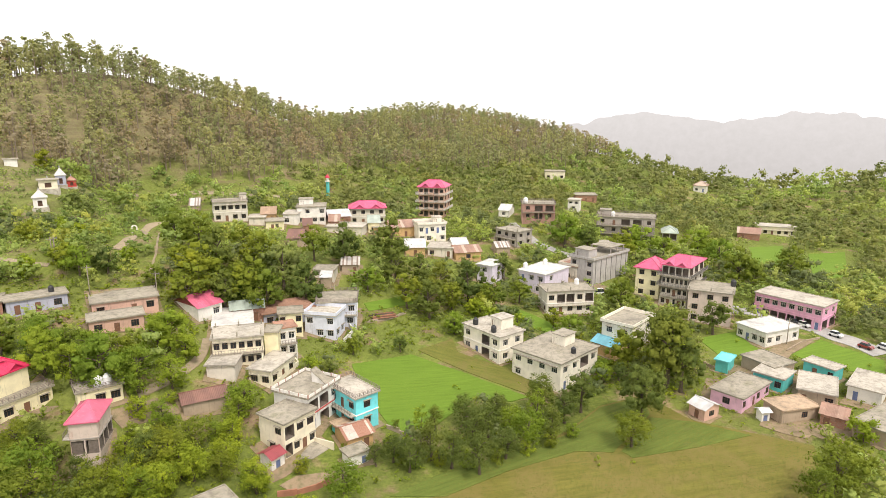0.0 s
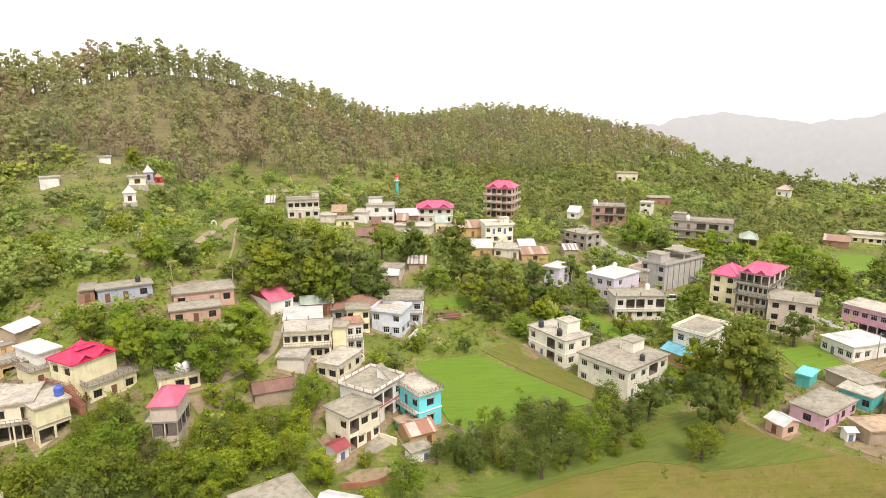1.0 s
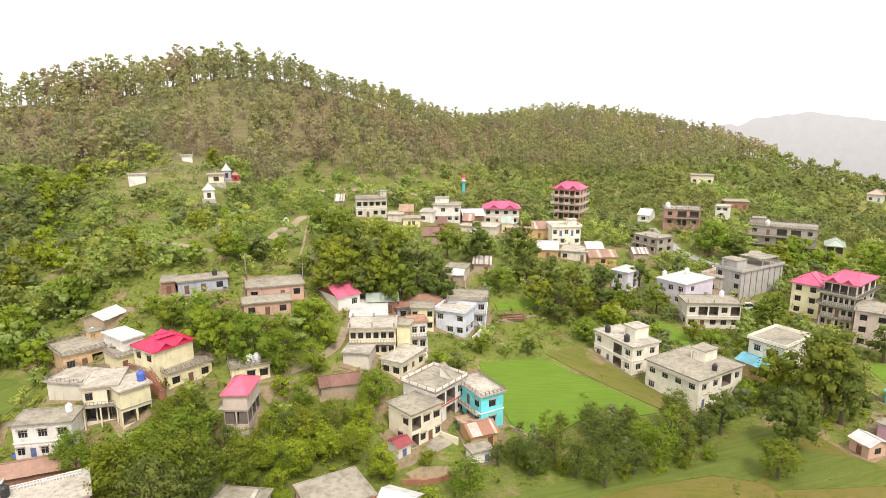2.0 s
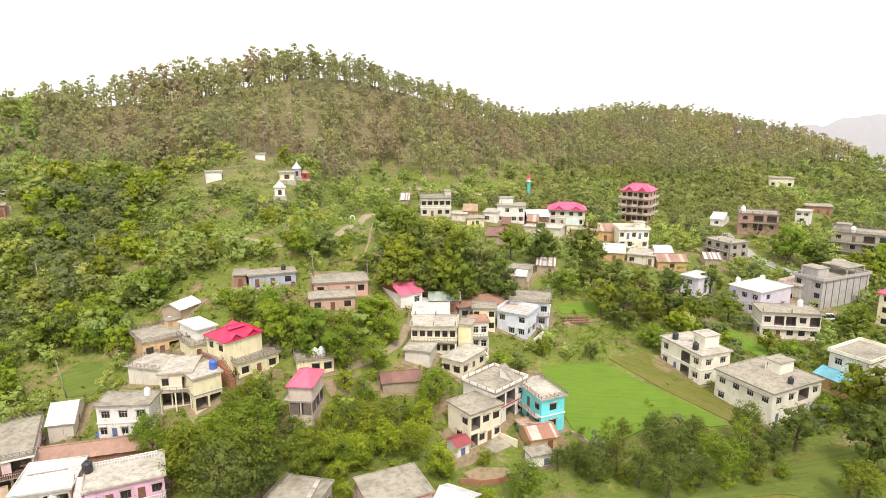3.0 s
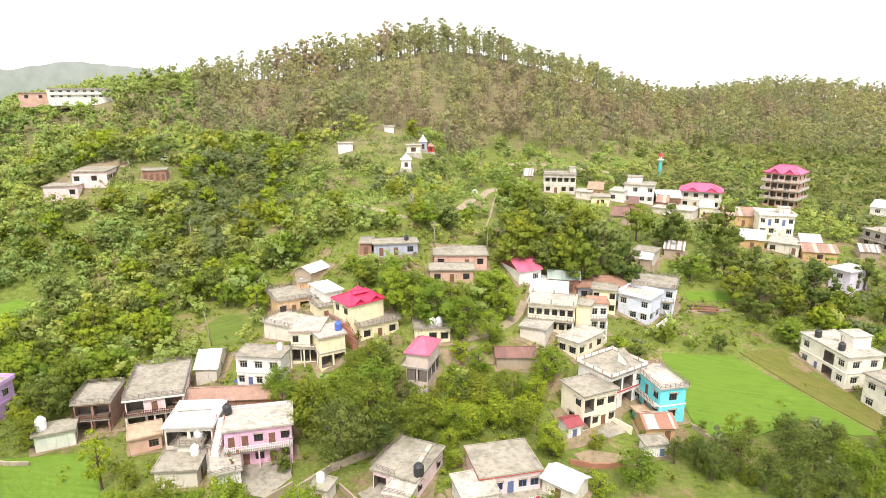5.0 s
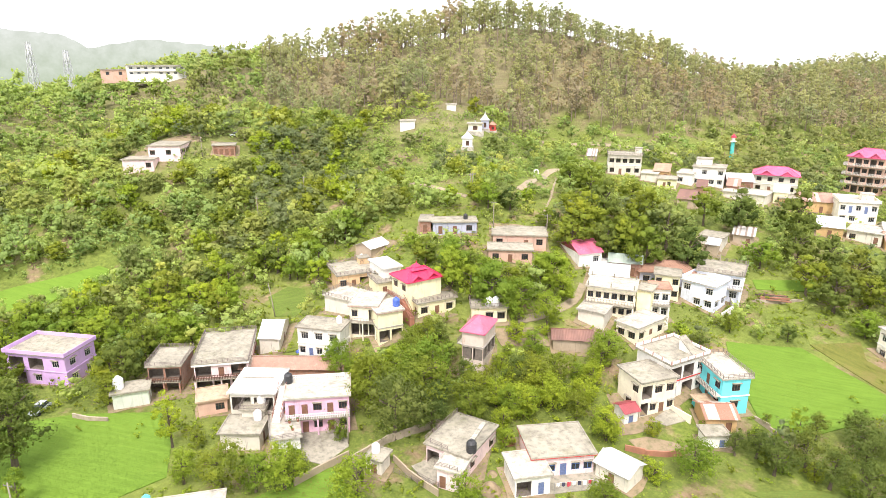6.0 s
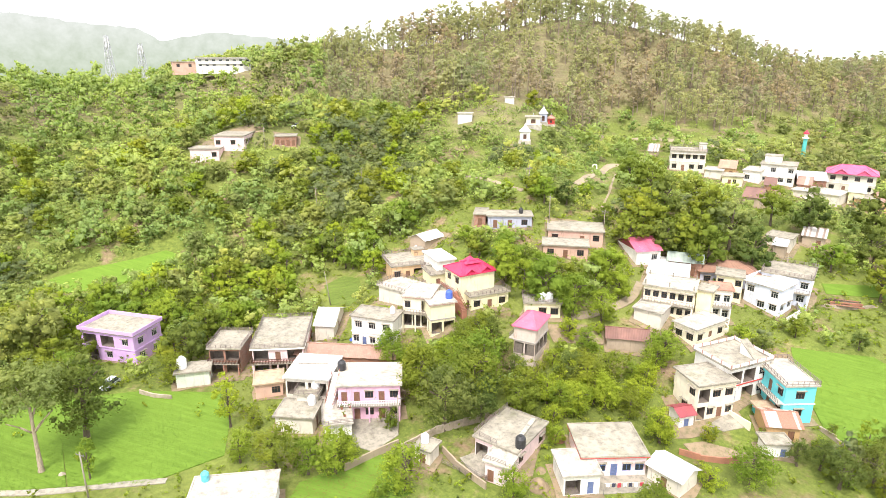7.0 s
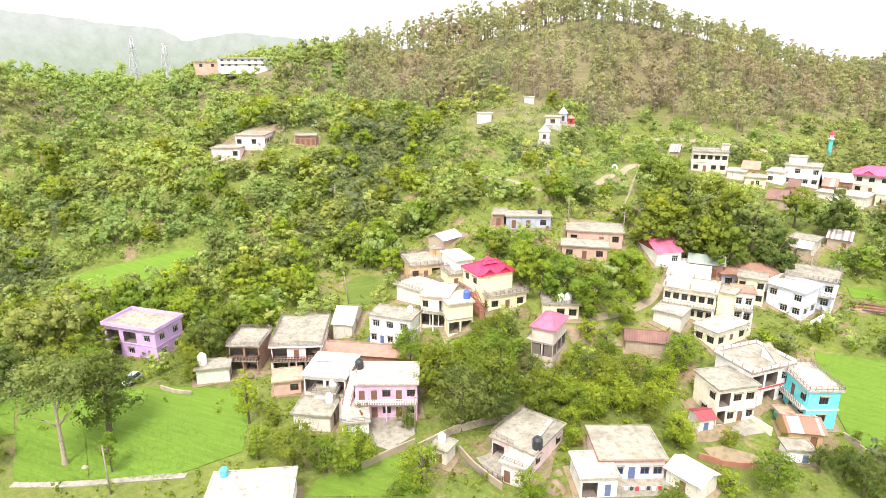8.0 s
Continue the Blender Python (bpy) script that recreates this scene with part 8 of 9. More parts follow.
garden_wall([(-59.2, 58.7), (-58.1, 65.7), (-55.8, 70.2), (-52.9, 74.9)], 1.4, STONE, "stone boundary wall behind the near house")
garden_wall([(-54.3, 63.1), (-50.6, 61.8), (-47.1, 61.1), (-44.0, 60.7)], 1.2, WALLS["buff"], "low plaster wall along the path")
garden_wall([(-25.8, 86.1), (-22.8, 86.8), (-19.9, 88.4), (-17.8, 90.4)], 1.0, RED_EARTH, "red brick retaining wall below the houses")
garden_wall([(-10.6, 106.3), (-8.0, 105.0), (-4.8, 102.7)], 0.9, STONE, "grey stone field wall")
garden_wall([(-22.8, 100.0), (-19.0, 98.3)], 1.1, WALLS["cream"], "cream forecourt wall of the house")
garden_wall([(-19.3, 150.0), (-14.2, 153.0), (-9.8, 157.8)], 0.6, STONE, "low stone terrace wall")
garden_wall([(-101.7, 43.0), (-104.6, 41.2), (-108.1, 40.1)], 0.9, STONE, "stone wall at the field edge")
garden_wall([(85.0, 143.8), (92.1, 149.5), (97.9, 151.9)], 0.5, WALLS["buff"], "low kerb wall round the paddy")
garden_wall([(-33.3, 126.6), (-30.5, 122.3), (-32.7, 113.4)], 1.0, WALLS["cream"], "plaster parapet wall beside the steps")
garden_wall([(60.8, 138.2), (63.0, 133.8), (65.3, 131.7)], 0.8, WALLS["buff"], "low wall behind the sheds")
garden_wall([(-23.1, 136.6), (-21.8, 142.4), (-23.2, 145.9)], 1.6, WALLS["white"], "white curved parapet of the blue-white house")
terrace_walk(-79.2, 94.2, 12.9, -21, -3.4, 2.2, "raised concrete walkway with a brown railing along the yellow house")
stairs(-73.2, 91.9, 10.0, 69, 16, 1.1, RED_EARTH, "red-edged outside staircase of the yellow house")
stairs(-29.2, 97.2, 3.5, 40, 16, 1.0, WALLS["cream"], "cream outside staircase on the house wall")
stairs(-73.6, 56.4, 3.75, 35, 20, 1.3, WALLS["white"], "white outside staircase of the pink house", 0.178, 0.27)
stairs(-33.0, 70.1, 0.6, 40, 14, 1.0, WALLS["pinkwhite"], "plastered outside staircase of the near house")
log_pile(-15.6, 153.6, 15, "pile of old timber and rubble on the terrace")
heap("haystack", -38.6, 66.2, 1.7, 1.7, THATCH, "dry straw haystack in the yard", "haystack")
heap("boulder", -93.1, 21.9, 0.7, 0.7, STONE, "pale boulder in the crop field", "boulder", 4)
fence([(-77.3, 63.1, 7.47), (-70.4, 69.2, 7.47)], 0.8, RAIL_WHITE, "white balustrade along the roof of the pink house", 0.4, 2, 0.06)
fence([(-49.8, 62.1, 0.71), (-46.7, 61.9, 0.65), (-44.9, 61.9, 0.62), (-45.3, 64.5, 0.69)], 1.0, RAIL, "dark iron railing of the near courtyard")
fence([(-52.4, 60.8, 0.72), (-49.1, 61.0, 0.67), (-46.8, 60.8, 0.63)], 0.9, RAIL, "dark iron railing along the path")
fence([(-50.8, 75.5, 4.4), (-50.3, 65.9, 4.4), (-46.0, 65.8, 4.4)], 0.8, RAIL, "dark iron railing on the roof edge of the near house")
fence([(-45.8, 62.2, 4.1), (-42.2, 62.9, 4.1)], 0.7, RAIL, "dark iron railing on the roof edge of the near house")
upstand((-45.4, 75.2, 4.29), (-44.0, 68.2, 4.29), 0.7, 0.35, ROOFS["whitewash"], "low masonry duct across the flat roof")
upstand((-84.6, 58.7, 7.37), (-80.4, 62.0, 7.37), 0.2, 0.15, ROOFS["concrete"], "low concrete kerb on the white roof")
potted_plant(-74.2, 57.8, 3.74, 1.2, 0)
potted_plant(-74.6, 59.1, 3.74, 1.3, 1)
potted_plant(-71.7, 57.6, 3.74, 1.1, 2)
potted_plant(-71.0, 58.8, 3.74, 1.2, 3)
potted_plant(-72.1, 59.1, 3.74, 1.0, 4)
potted_plant(-69.7, 56.5, 3.74, 1.2, 5)
washing = thing("clothes_line", -30.6, 70.6, 0.66, 44, "washing hung on a line before the near house", "clothes line")
for k in (0, 1):
    post = Shape()
    post.tube([((k * 6.0, 0, -0.3), 0.05), ((k * 6.0, 0, 1.9), 0.04)], 6)
    part("post", post, ARM_STEEL, washing)
cord = Shape()
cord.beam((0, 0, 1.82), (6.0, 0, 1.82), 0.012)
part("cord", cord, RAIL_WHITE, washing)
for k, m in enumerate((CLOTH["white"], CLOTH["dark"], CLOTH["red"], CLOTH["white"], CLOTH["dark"], CLOTH["white"], CLOTH["red"])):
    c, x0, deep = Shape(), 0.3 + k * 0.8, 0.6 + 0.25 * ((k * 0.37) % 1)
    for j in range(5):
        sway = 0.05 * math.sin(j * 1.9 + k)
        c.v += [(x0 + j * 0.13, -0.012, 1.83), (x0 + j * 0.13, -0.012 + sway, 1.83 - deep), (x0 + j * 0.13, 0.012 + sway, 1.83 - deep), (x0 + j * 0.13, 0.012, 1.83)]
        if j:
            i = len(c.v) - 8
            c.f += [(i, i + 1, i + 5, i + 4), (i + 2, i + 3, i + 7, i + 6), (i + 1, i + 2, i + 6, i + 5), (i + 3, i, i + 4, i + 7)]
    part("cloth", c, m, washing)
heap("gravel_heap", -40.2, 69.4, 1.0, 0.7, CROP["soil"], "heap of gravel and rubble in the yard", "gravel heap")
heap("rubble_heap", -41.9, 77.4, 1.3, 0.9, RED_EARTH, "heap of red rubble beside the near house", "rubble heap")
heap("tarpaulin_heap", -91.1, 77.4, 1.0, 0.7, BLUE_PLASTIC, "blue tarpaulin over goods in the yard", "tarpaulin")


# ---- trees that stand out ----
tree("olive", -66.2, 71.0, 1.58, 292)
tree("dark_b", -54.6, 74.4, 1.05, 140)
tree("broad", -58.2, 75.1, 1.63, 30)
tree("dusky", -57.6, 67.3, 1.36, 64)
tree("dark_b", -55.4, 84.4, 0.72, 20)
tree("dark_b", -60.6, 87.0, 0.62, 100)
tree("bush_dark", -52.2, 86.4, 1.4, 10)
tree("bush", -51.6, 91.0, 1.3, 50)
tree("dark_b", -53.1, 71.9, 0.86, 85)
tree("broad_b", -80.1, 77.0, 0.87, 65)
tree("tall", -96.0, 20.2, 1.53, 288)
tree("dark", -99.9, 28.0, 1.42, 312)
tree("grey", -138.0, 33.0, 1.7, 80)
tree("grey", -136.8, 26.4, 1.60, 209)
tree("dark_b", -125.7, 20.6, 1.30, 33)
tree("slim", -85.6, 45.1, 1.31, 119)
tree("round", -75.9, 40.9, 0.92, 155)
tree("broad", -69.7, 43.2, 1.1, 223)
tree("round", -65.9, 46.0, 1.02, 172)
tree("broad_b", -62.9, 48.7, 1.02, 95)
tree("broad", -64.5, 52.0, 0.65, 57)
tree("round", -52.7, 53.0, 1.28, 248)
tree("bush", -54.5, 49.7, 1.02, 264)
tree("round", -39.9, 61.7, 0.85, 11)
tree("round", -45.1, 83.2, 0.93, 40)
tree("round", -41.6, 75.8, 0.61, 162)
tree("broad_b", -41.5, 87.8, 1.00, 140)
tree("round", -29.1, 86.5, 1.05, 319)
tree("round", -35.9, 103.0, 1.11, 186)
tree("olive", -23.3, 70.5, 0.87, 151)
tree("broad", -67.2, 89.2, 0.80, 239)
tree("olive", -46.4, 91.7, 0.86, 62)
tree("bush_dark", -65.2, 62.4, 1.29, 265)
tree("bush_dark", -82.7, 47.7, 1.34, 272)
tree("slim", -88.9, 24.3, 0.93, 344)
tree("dark_b", -110.7, 51.1, 1.25, 283)
tree("broad", -115.9, 58.2, 1.22, 102)
tree("olive", -107.2, 46.2, 0.96, 115)
tree("broad_b", -60.3, 101.9, 1.40, 233)
tree("round", -54.7, 103.4, 1.48, 234)
tree("broad_b", -74.3, 108.1, 1.11, 250)
tree("round", -54.3, 116.5, 1.42, 312)
tree("broad_b", -67.3, 104.4, 0.93, 105)
tree("round", -49.6, 105.5, 1.15, 337)
tree("bush", -52.6, 98.3, 1.59, 0)
tree("broad", 42.0, 132.0, 1.35, 27)
tree("dark", 48.9, 125.8, 1.70, 350)
tree("dark_b", 51.3, 123.5, 1.51, 339)
tree("dark", 39.3, 111.8, 1.14, 107)
tree("broad", 34.4, 102.3, 1.05, 50)
tree("dark_b", 19.9, 114.3, 1.18, 113)
tree("dark_b", 28.0, 115.2, 1.07, 15)
tree("broad_b", 15.6, 102.8, 0.95, 321)
tree("dark_b", 5.3, 102.3, 1.09, 238)
tree("dark_b", 11.1, 98.4, 0.92, 210)
tree("dark_b", -1.8, 97.6, 0.92, 88)
tree("dark_b", -5.5, 93.9, 0.83, 169)
tree("dark_b", 6.3, 93.7, 0.95, 68)
tree("dark_b", 1.6, 95.4, 0.90, 278)
tree("broad_b", 13.0, 107.3, 0.74, 170)
tree("bush_dark", -8.8, 106.1, 0.73, 10)
tree("broad", 61.7, 86.1, 1.41, 91)
tree("olive", 56.3, 82.5, 1.13, 254)
tree("bush", 76.8, 102.9, 1.70, 187)
tree("broad_b", 44.2, 220.2, 1.70, 134)
tree("dark_b", 51.9, 217.2, 1.20, 91)
tree("broad_b", 69.4, 214.9, 1.70, 32)
tree("broad", 62.2, 210.8, 1.46, 219)
tree("broad_b", 79.9, 218.7, 1.20, 237)
tree("broad_b", 94.4, 224.4, 1.70, 187)
tree("broad_b", 97.0, 210.8, 1.70, 335)
tree("broad", 95.0, 191.8, 1.70, 334)
tree("broad", 98.0, 188.2, 1.18, 74)
tree("dark_b", 71.0, 154.0, 1.25, 218)
tree("broad", 117.2, 202.4, 1.55, 226)
tree("broad", 50.4, 167.6, 1.18, 89)
tree("round", 35.2, 127.6, 0.76, 107)
tree("round", 3.1, 149.9, 0.94, 175)
tree("dark_b", -10.0, 137.6, 0.55, 267)
tree("round", 10.1, 158.6, 0.88, 105)
tree("dark", -7.0, 171.7, 0.98, 235)
tree("dark", 7.4, 168.5, 1.29, 78)
tree("dark", -0.6, 166.8, 1.12, 139)
tree("dark", 18.6, 185.6, 0.80, 298)
tree("broad", 22.1, 170.6, 0.97, 303)
tree("dark", -15.9, 182.5, 1.38, 236)
tree("dark", -28.8, 177.6, 1.19, 1)
tree("broad_b", -20.8, 165.3, 1.04, 245)
tree("grey", -41.4, 155.5, 1.53, 81)
tree("broad", -46.8, 144.3, 1.56, 295)
tree("broad", -58.3, 142.9, 1.55, 328)
tree("dark", -34.6, 150.4, 1.18, 154)
tree("broad", -69.9, 159.1, 1.24, 344)
tree("broad", -64.0, 158.8, 1.32, 273)
tree("broad", -55.6, 168.9, 1.00, 117)
tree("broad_b", 32.3, 148.1, 0.97, 316)
tree("olive", 29.4, 156.1, 0.83, 138)
tree("broad_b", -60.5, 81.0, 1.45, 36)
tree("olive", -50.6, 79.8, 1.25, 213)
tree("dark", -57.2, 151.6, 1.22, 236)
tree("broad", -48.3, 159.6, 1.40, 141)
tree("broad", -37.4, 175.3, 1.19, 324)
tree("broad", -42.2, 142.0, 1.37, 172)
tree("dark", -13.6, 172.6, 0.99, 138)
tree("broad", -9.7, 160.5, 1.27, 52)
tree("dark", -3.5, 156.7, 1.06, 76)
tree("broad", 13.5, 164.2, 1.12, 251)
tree("broad", -58.6, 136.4, 1.33, 287)
tree("dark_b", -51.6, 140.2, 1.27, 105)
tree("olive", 2.5, 162.1, 1.26, 226)
tree("bush", -52.2, 94.5, 0.94, 313)
tree("olive", -43.1, 88.7, 1.24, 53)
tree("bush", -48.9, 102.6, 0.97, 188)
tree("round", -36.4, 101.3, 0.94, 202)
tree("bush", -40.8, 106.6, 0.97, 143)
tree("round", -43.4, 83.0, 1.14, 143)
tree("dark_b", -11.3, 95.0, 0.59, 46)
tree("dark_b", -8.5, 96.4, 0.66, 220)
tree("slim", -3.9, 102.1, 0.95, 335)
tree("dark_b", -1.4, 107.7, 0.57, 70)
tree("dark", 4.0, 109.2, 0.68, 287)
tree("dark_b", 8.6, 105.5, 0.84, 64)
tree("dark", 10.7, 111.9, 0.58, 15)
tree("dark_b", 20.1, 104.9, 0.85, 268)
tree("dark", 23.9, 111.1, 0.70, 65)
tree("slim", 17.6, 106.7, 1.18, 270)
tree("bush_dark", -0.3, 95.8, 1.08, 119)
tree("bush", 4.6, 95.6, 0.97, 204)
tree("bush_dark", 9.5, 97.1, 1.09, 338)
tree("bush", 14.8, 100.2, 1.01, 331)
tree("bush_dark", 19.8, 102.6, 1.15, 171)
tree("bush", -4.6, 95.1, 0.97, 74)
tree("bush", 24.6, 106.0, 1.07, 90)
tree("bush", -49.9, 83.9, 0.97, 306)
tree("round", -46.5, 88.2, 1.04, 211)
tree("bush", -49.6, 79.1, 0.95, 60)
tree("round", -47.9, 97.3, 0.94, 318)
tree("bush", -38.4, 91.3, 0.89, 347)
tree("bush", -20.0, 82.0, 1.33, 351)
tree("dark_b", -71.1, 64.0, 0.78, 218)
tree("broad", -49.4, 77.7, 0.98, 180)
tree("broad_b", -47.9, 83.2, 0.83, 349)
tree("round", -42.3, 83.8, 1.07, 217)
tree("broad_b", -39.3, 87.8, 0.89, 283)
tree("olive", -35.2, 88.5, 0.82, 122)
tree("dark_b", -46.0, 89.1, 0.93, 284)
tree("bush", -50.6, 71.8, 0.68, 350)
tree("broad_b", -36.3, 97.2, 0.70, 19)
tree("round", -44.2, 79.2, 0.70, 193)
tree("broad_b", -66.5, 108.8, 0.81, 132)
tree("broad_b", -72.2, 104.8, 1.08, 18)
tree("round", -56.4, 104.9, 1.17, 30)
tree("broad_b", -55.8, 114.2, 0.95, 96)
tree("broad_b", -50.5, 114.2, 0.80, 69)
tree("dark_b", -64.8, 89.2, 0.71, 258)
tree("broad", -68.9, 86.2, 0.79, 76)
tree("round", -42.7, 84.5, 0.86, 309)
tree("broad", -41.6, 93.6, 0.87, 178)
tree("dark_b", -46.6, 88.1, 0.92, 45)
tree("bush", -27.3, 120.3, 1.45, 23)
tree("round", 3.1, 149.6, 0.94, 106)
tree("broad_b", -15.4, 86.0, 0.94, 148)
tree("bush_dark", -23.2, 91.9, 1.06, 177)
tree("bush", -16.8, 98.2, 0.70, 110)
tree("bush", -9.4, 100.2, 1.00, 305)
tree("bush_dark", -7.1, 96.0, 1.08, 204)
tree("round", -29.7, 87.3, 0.85, 347)
tree("broad_b", -35.3, 91.6, 0.79, 336)


# ---- woods, pines and scrub ----
HOMES = [(ob.matrix_world.translation.x, ob.matrix_world.translation.y, ob.matrix_world.translation.z) for ob in scene.objects
         if ob.parent is None and ob.get("category") in ("house", "shed", "temple")]
HOMES = np.array(HOMES)
ROOMY = np.array([6.5] * len(HOMES))
KEPT = [(ob.location.x, ob.location.y, 3.0 * ob.scale[0]) for ob in scene.objects if ob.get("category") in ("tree",)]
KEPT = np.array(KEPT)
OPEN_POINTS = np.concatenate([np.array([ob.matrix_world @ v.co for v in ob.data.vertices])[:, :2] for ob in OPEN])


def free(x, y, r):
    """No house, field, road or other tree at this place."""
    if (np.hypot(HOMES[:, 0] - x, HOMES[:, 1] - y) < ROOMY + r * 0.6).any():
        return False
    if (np.hypot(OPEN_POINTS[:, 0] - x, OPEN_POINTS[:, 1] - y) < 1.6 + r * 0.5).any():
        return False
    return True


def keeps_house_view(x, y, top, r):
    """Whether growth of this height leaves the houses in the camera's view."""
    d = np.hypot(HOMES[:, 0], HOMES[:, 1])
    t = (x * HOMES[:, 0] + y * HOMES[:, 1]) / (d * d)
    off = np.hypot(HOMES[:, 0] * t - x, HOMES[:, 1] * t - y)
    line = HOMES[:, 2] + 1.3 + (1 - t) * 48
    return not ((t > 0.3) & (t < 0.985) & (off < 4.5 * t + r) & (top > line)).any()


rng = np.random.default_rng(5)


def field_noise(x, y, s):
    return noise.noise(Vector((x / s, y / s, 3.7)))


def wild(n, lo, hi):
    """Random places on the land, in a ring round the valley."""
    for _ in range(n):
        a = math.radians(rng.uniform(-42, 84))
        r = math.sqrt(rng.uniform(lo * lo, hi * hi))
        yield -r * math.sin(a), r * math.cos(a), r


def pine_wood(x, y, z, r):
    if y < 190 or r < 250:
        return 0
    if x < -1.24 * y:
        return 0
    if -0.82 * y < x < -0.5 * y + 6 * field_noise(x, y, 25) and z < 66 and y < 285:
        return 0.55
    if x < 40 and z > 30.5 + 6 * field_noise(x, y, 40) and y < 420:
        return 1
    if y > 330 and z > 27 + 6 * field_noise(x, y, 50) and x < 230:
        return 0.9
    return 0


# pines: bare trunks and high, full crowns
def pine_proto(seed, clumps=14, per=6):
    g = np.random.default_rng(seed)
    h = g.uniform(11, 15)
    tr = Shape()
    tr.tube([((0, 0, -0.6), 0.25), ((0.1, 0, h * 0.5), 0.17), ((0.15, 0.1, h * 0.95), 0.05)], 4, False)
    tc, tq = np.array(tr.v), np.array(tr.f)
    cs, out, co, qd, nr, base = [], [], [], [], [], 0
    bd, bq = BALLS[1]
    for k in range(clumps):
        t = (k + g.uniform(0, 1)) / clumps
        z = h * (0.3 + 0.67 * t)
        w = (2.9 * math.sin(math.pi * min(1, 0.28 + 0.72 * t)) ** 0.8 + 0.2) * g.uniform(0.35, 1.0)
        a = g.uniform(0, 6.28)
        c = np.array([math.cos(a) * w, math.sin(a) * w, z])
        size3 = np.array([1.25, 1.25, 0.8]) * g.uniform(0.75, 1.2)
        co.append(c + bd * size3 * g.uniform(0.4, 0.72, (8, 1)))
        qd.append(bq + base)
        nn = bd * 0.6 + c * (0.12, 0.12, 0) + (0, 0, 0.3)
        nr.append(nn / np.linalg.norm(nn, axis=1)[:, None])
        base += 8
        d = g.normal(0, 1, (per, 3))
        d /= np.linalg.norm(d, axis=1)[:, None]
        cs.append(c + d * size3 * g.uniform(0.5, 1.2, (per, 1)))
        out.append(d * 0.6 + c * (0.12, 0.12, 0) + (0, 0, 0.3))
    cc, cq, cn = cards(g, np.concatenate(cs), np.concatenate(out), 0.52, 0.5)
    return (tc, tq), (np.concatenate(co + [cc]), np.concatenate(qd + [cq + base]), np.concatenate(nr + [cn]))


PINES = [pine_proto(k) for k in range(7)]
spots, dry, taken = [], [], set()
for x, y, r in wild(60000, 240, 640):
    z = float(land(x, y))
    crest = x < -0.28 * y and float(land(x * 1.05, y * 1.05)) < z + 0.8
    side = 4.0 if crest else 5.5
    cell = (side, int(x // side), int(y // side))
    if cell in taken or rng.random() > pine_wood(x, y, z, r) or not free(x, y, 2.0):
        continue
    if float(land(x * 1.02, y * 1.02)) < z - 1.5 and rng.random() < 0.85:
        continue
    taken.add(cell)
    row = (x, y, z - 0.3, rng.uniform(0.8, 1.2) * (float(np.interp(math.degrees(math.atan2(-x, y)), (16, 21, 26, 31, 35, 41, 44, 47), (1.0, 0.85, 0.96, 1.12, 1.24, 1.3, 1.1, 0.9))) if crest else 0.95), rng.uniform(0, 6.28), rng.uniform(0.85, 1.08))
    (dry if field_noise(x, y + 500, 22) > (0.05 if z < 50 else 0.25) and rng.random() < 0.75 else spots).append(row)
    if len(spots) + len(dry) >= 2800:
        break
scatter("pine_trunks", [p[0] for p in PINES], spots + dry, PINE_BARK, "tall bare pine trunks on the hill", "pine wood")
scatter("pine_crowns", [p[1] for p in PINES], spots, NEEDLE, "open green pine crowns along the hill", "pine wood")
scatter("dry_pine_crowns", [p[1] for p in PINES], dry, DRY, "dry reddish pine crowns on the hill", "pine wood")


# broadleaf woods on the slopes
def wood_proto(seed, w, h, clumps, per, card):
    g = np.random.default_rng(seed)
    return crown_cards(g, w, 0.2, h, clumps, per, card, 0.75, 1, (0.13, 0.22))


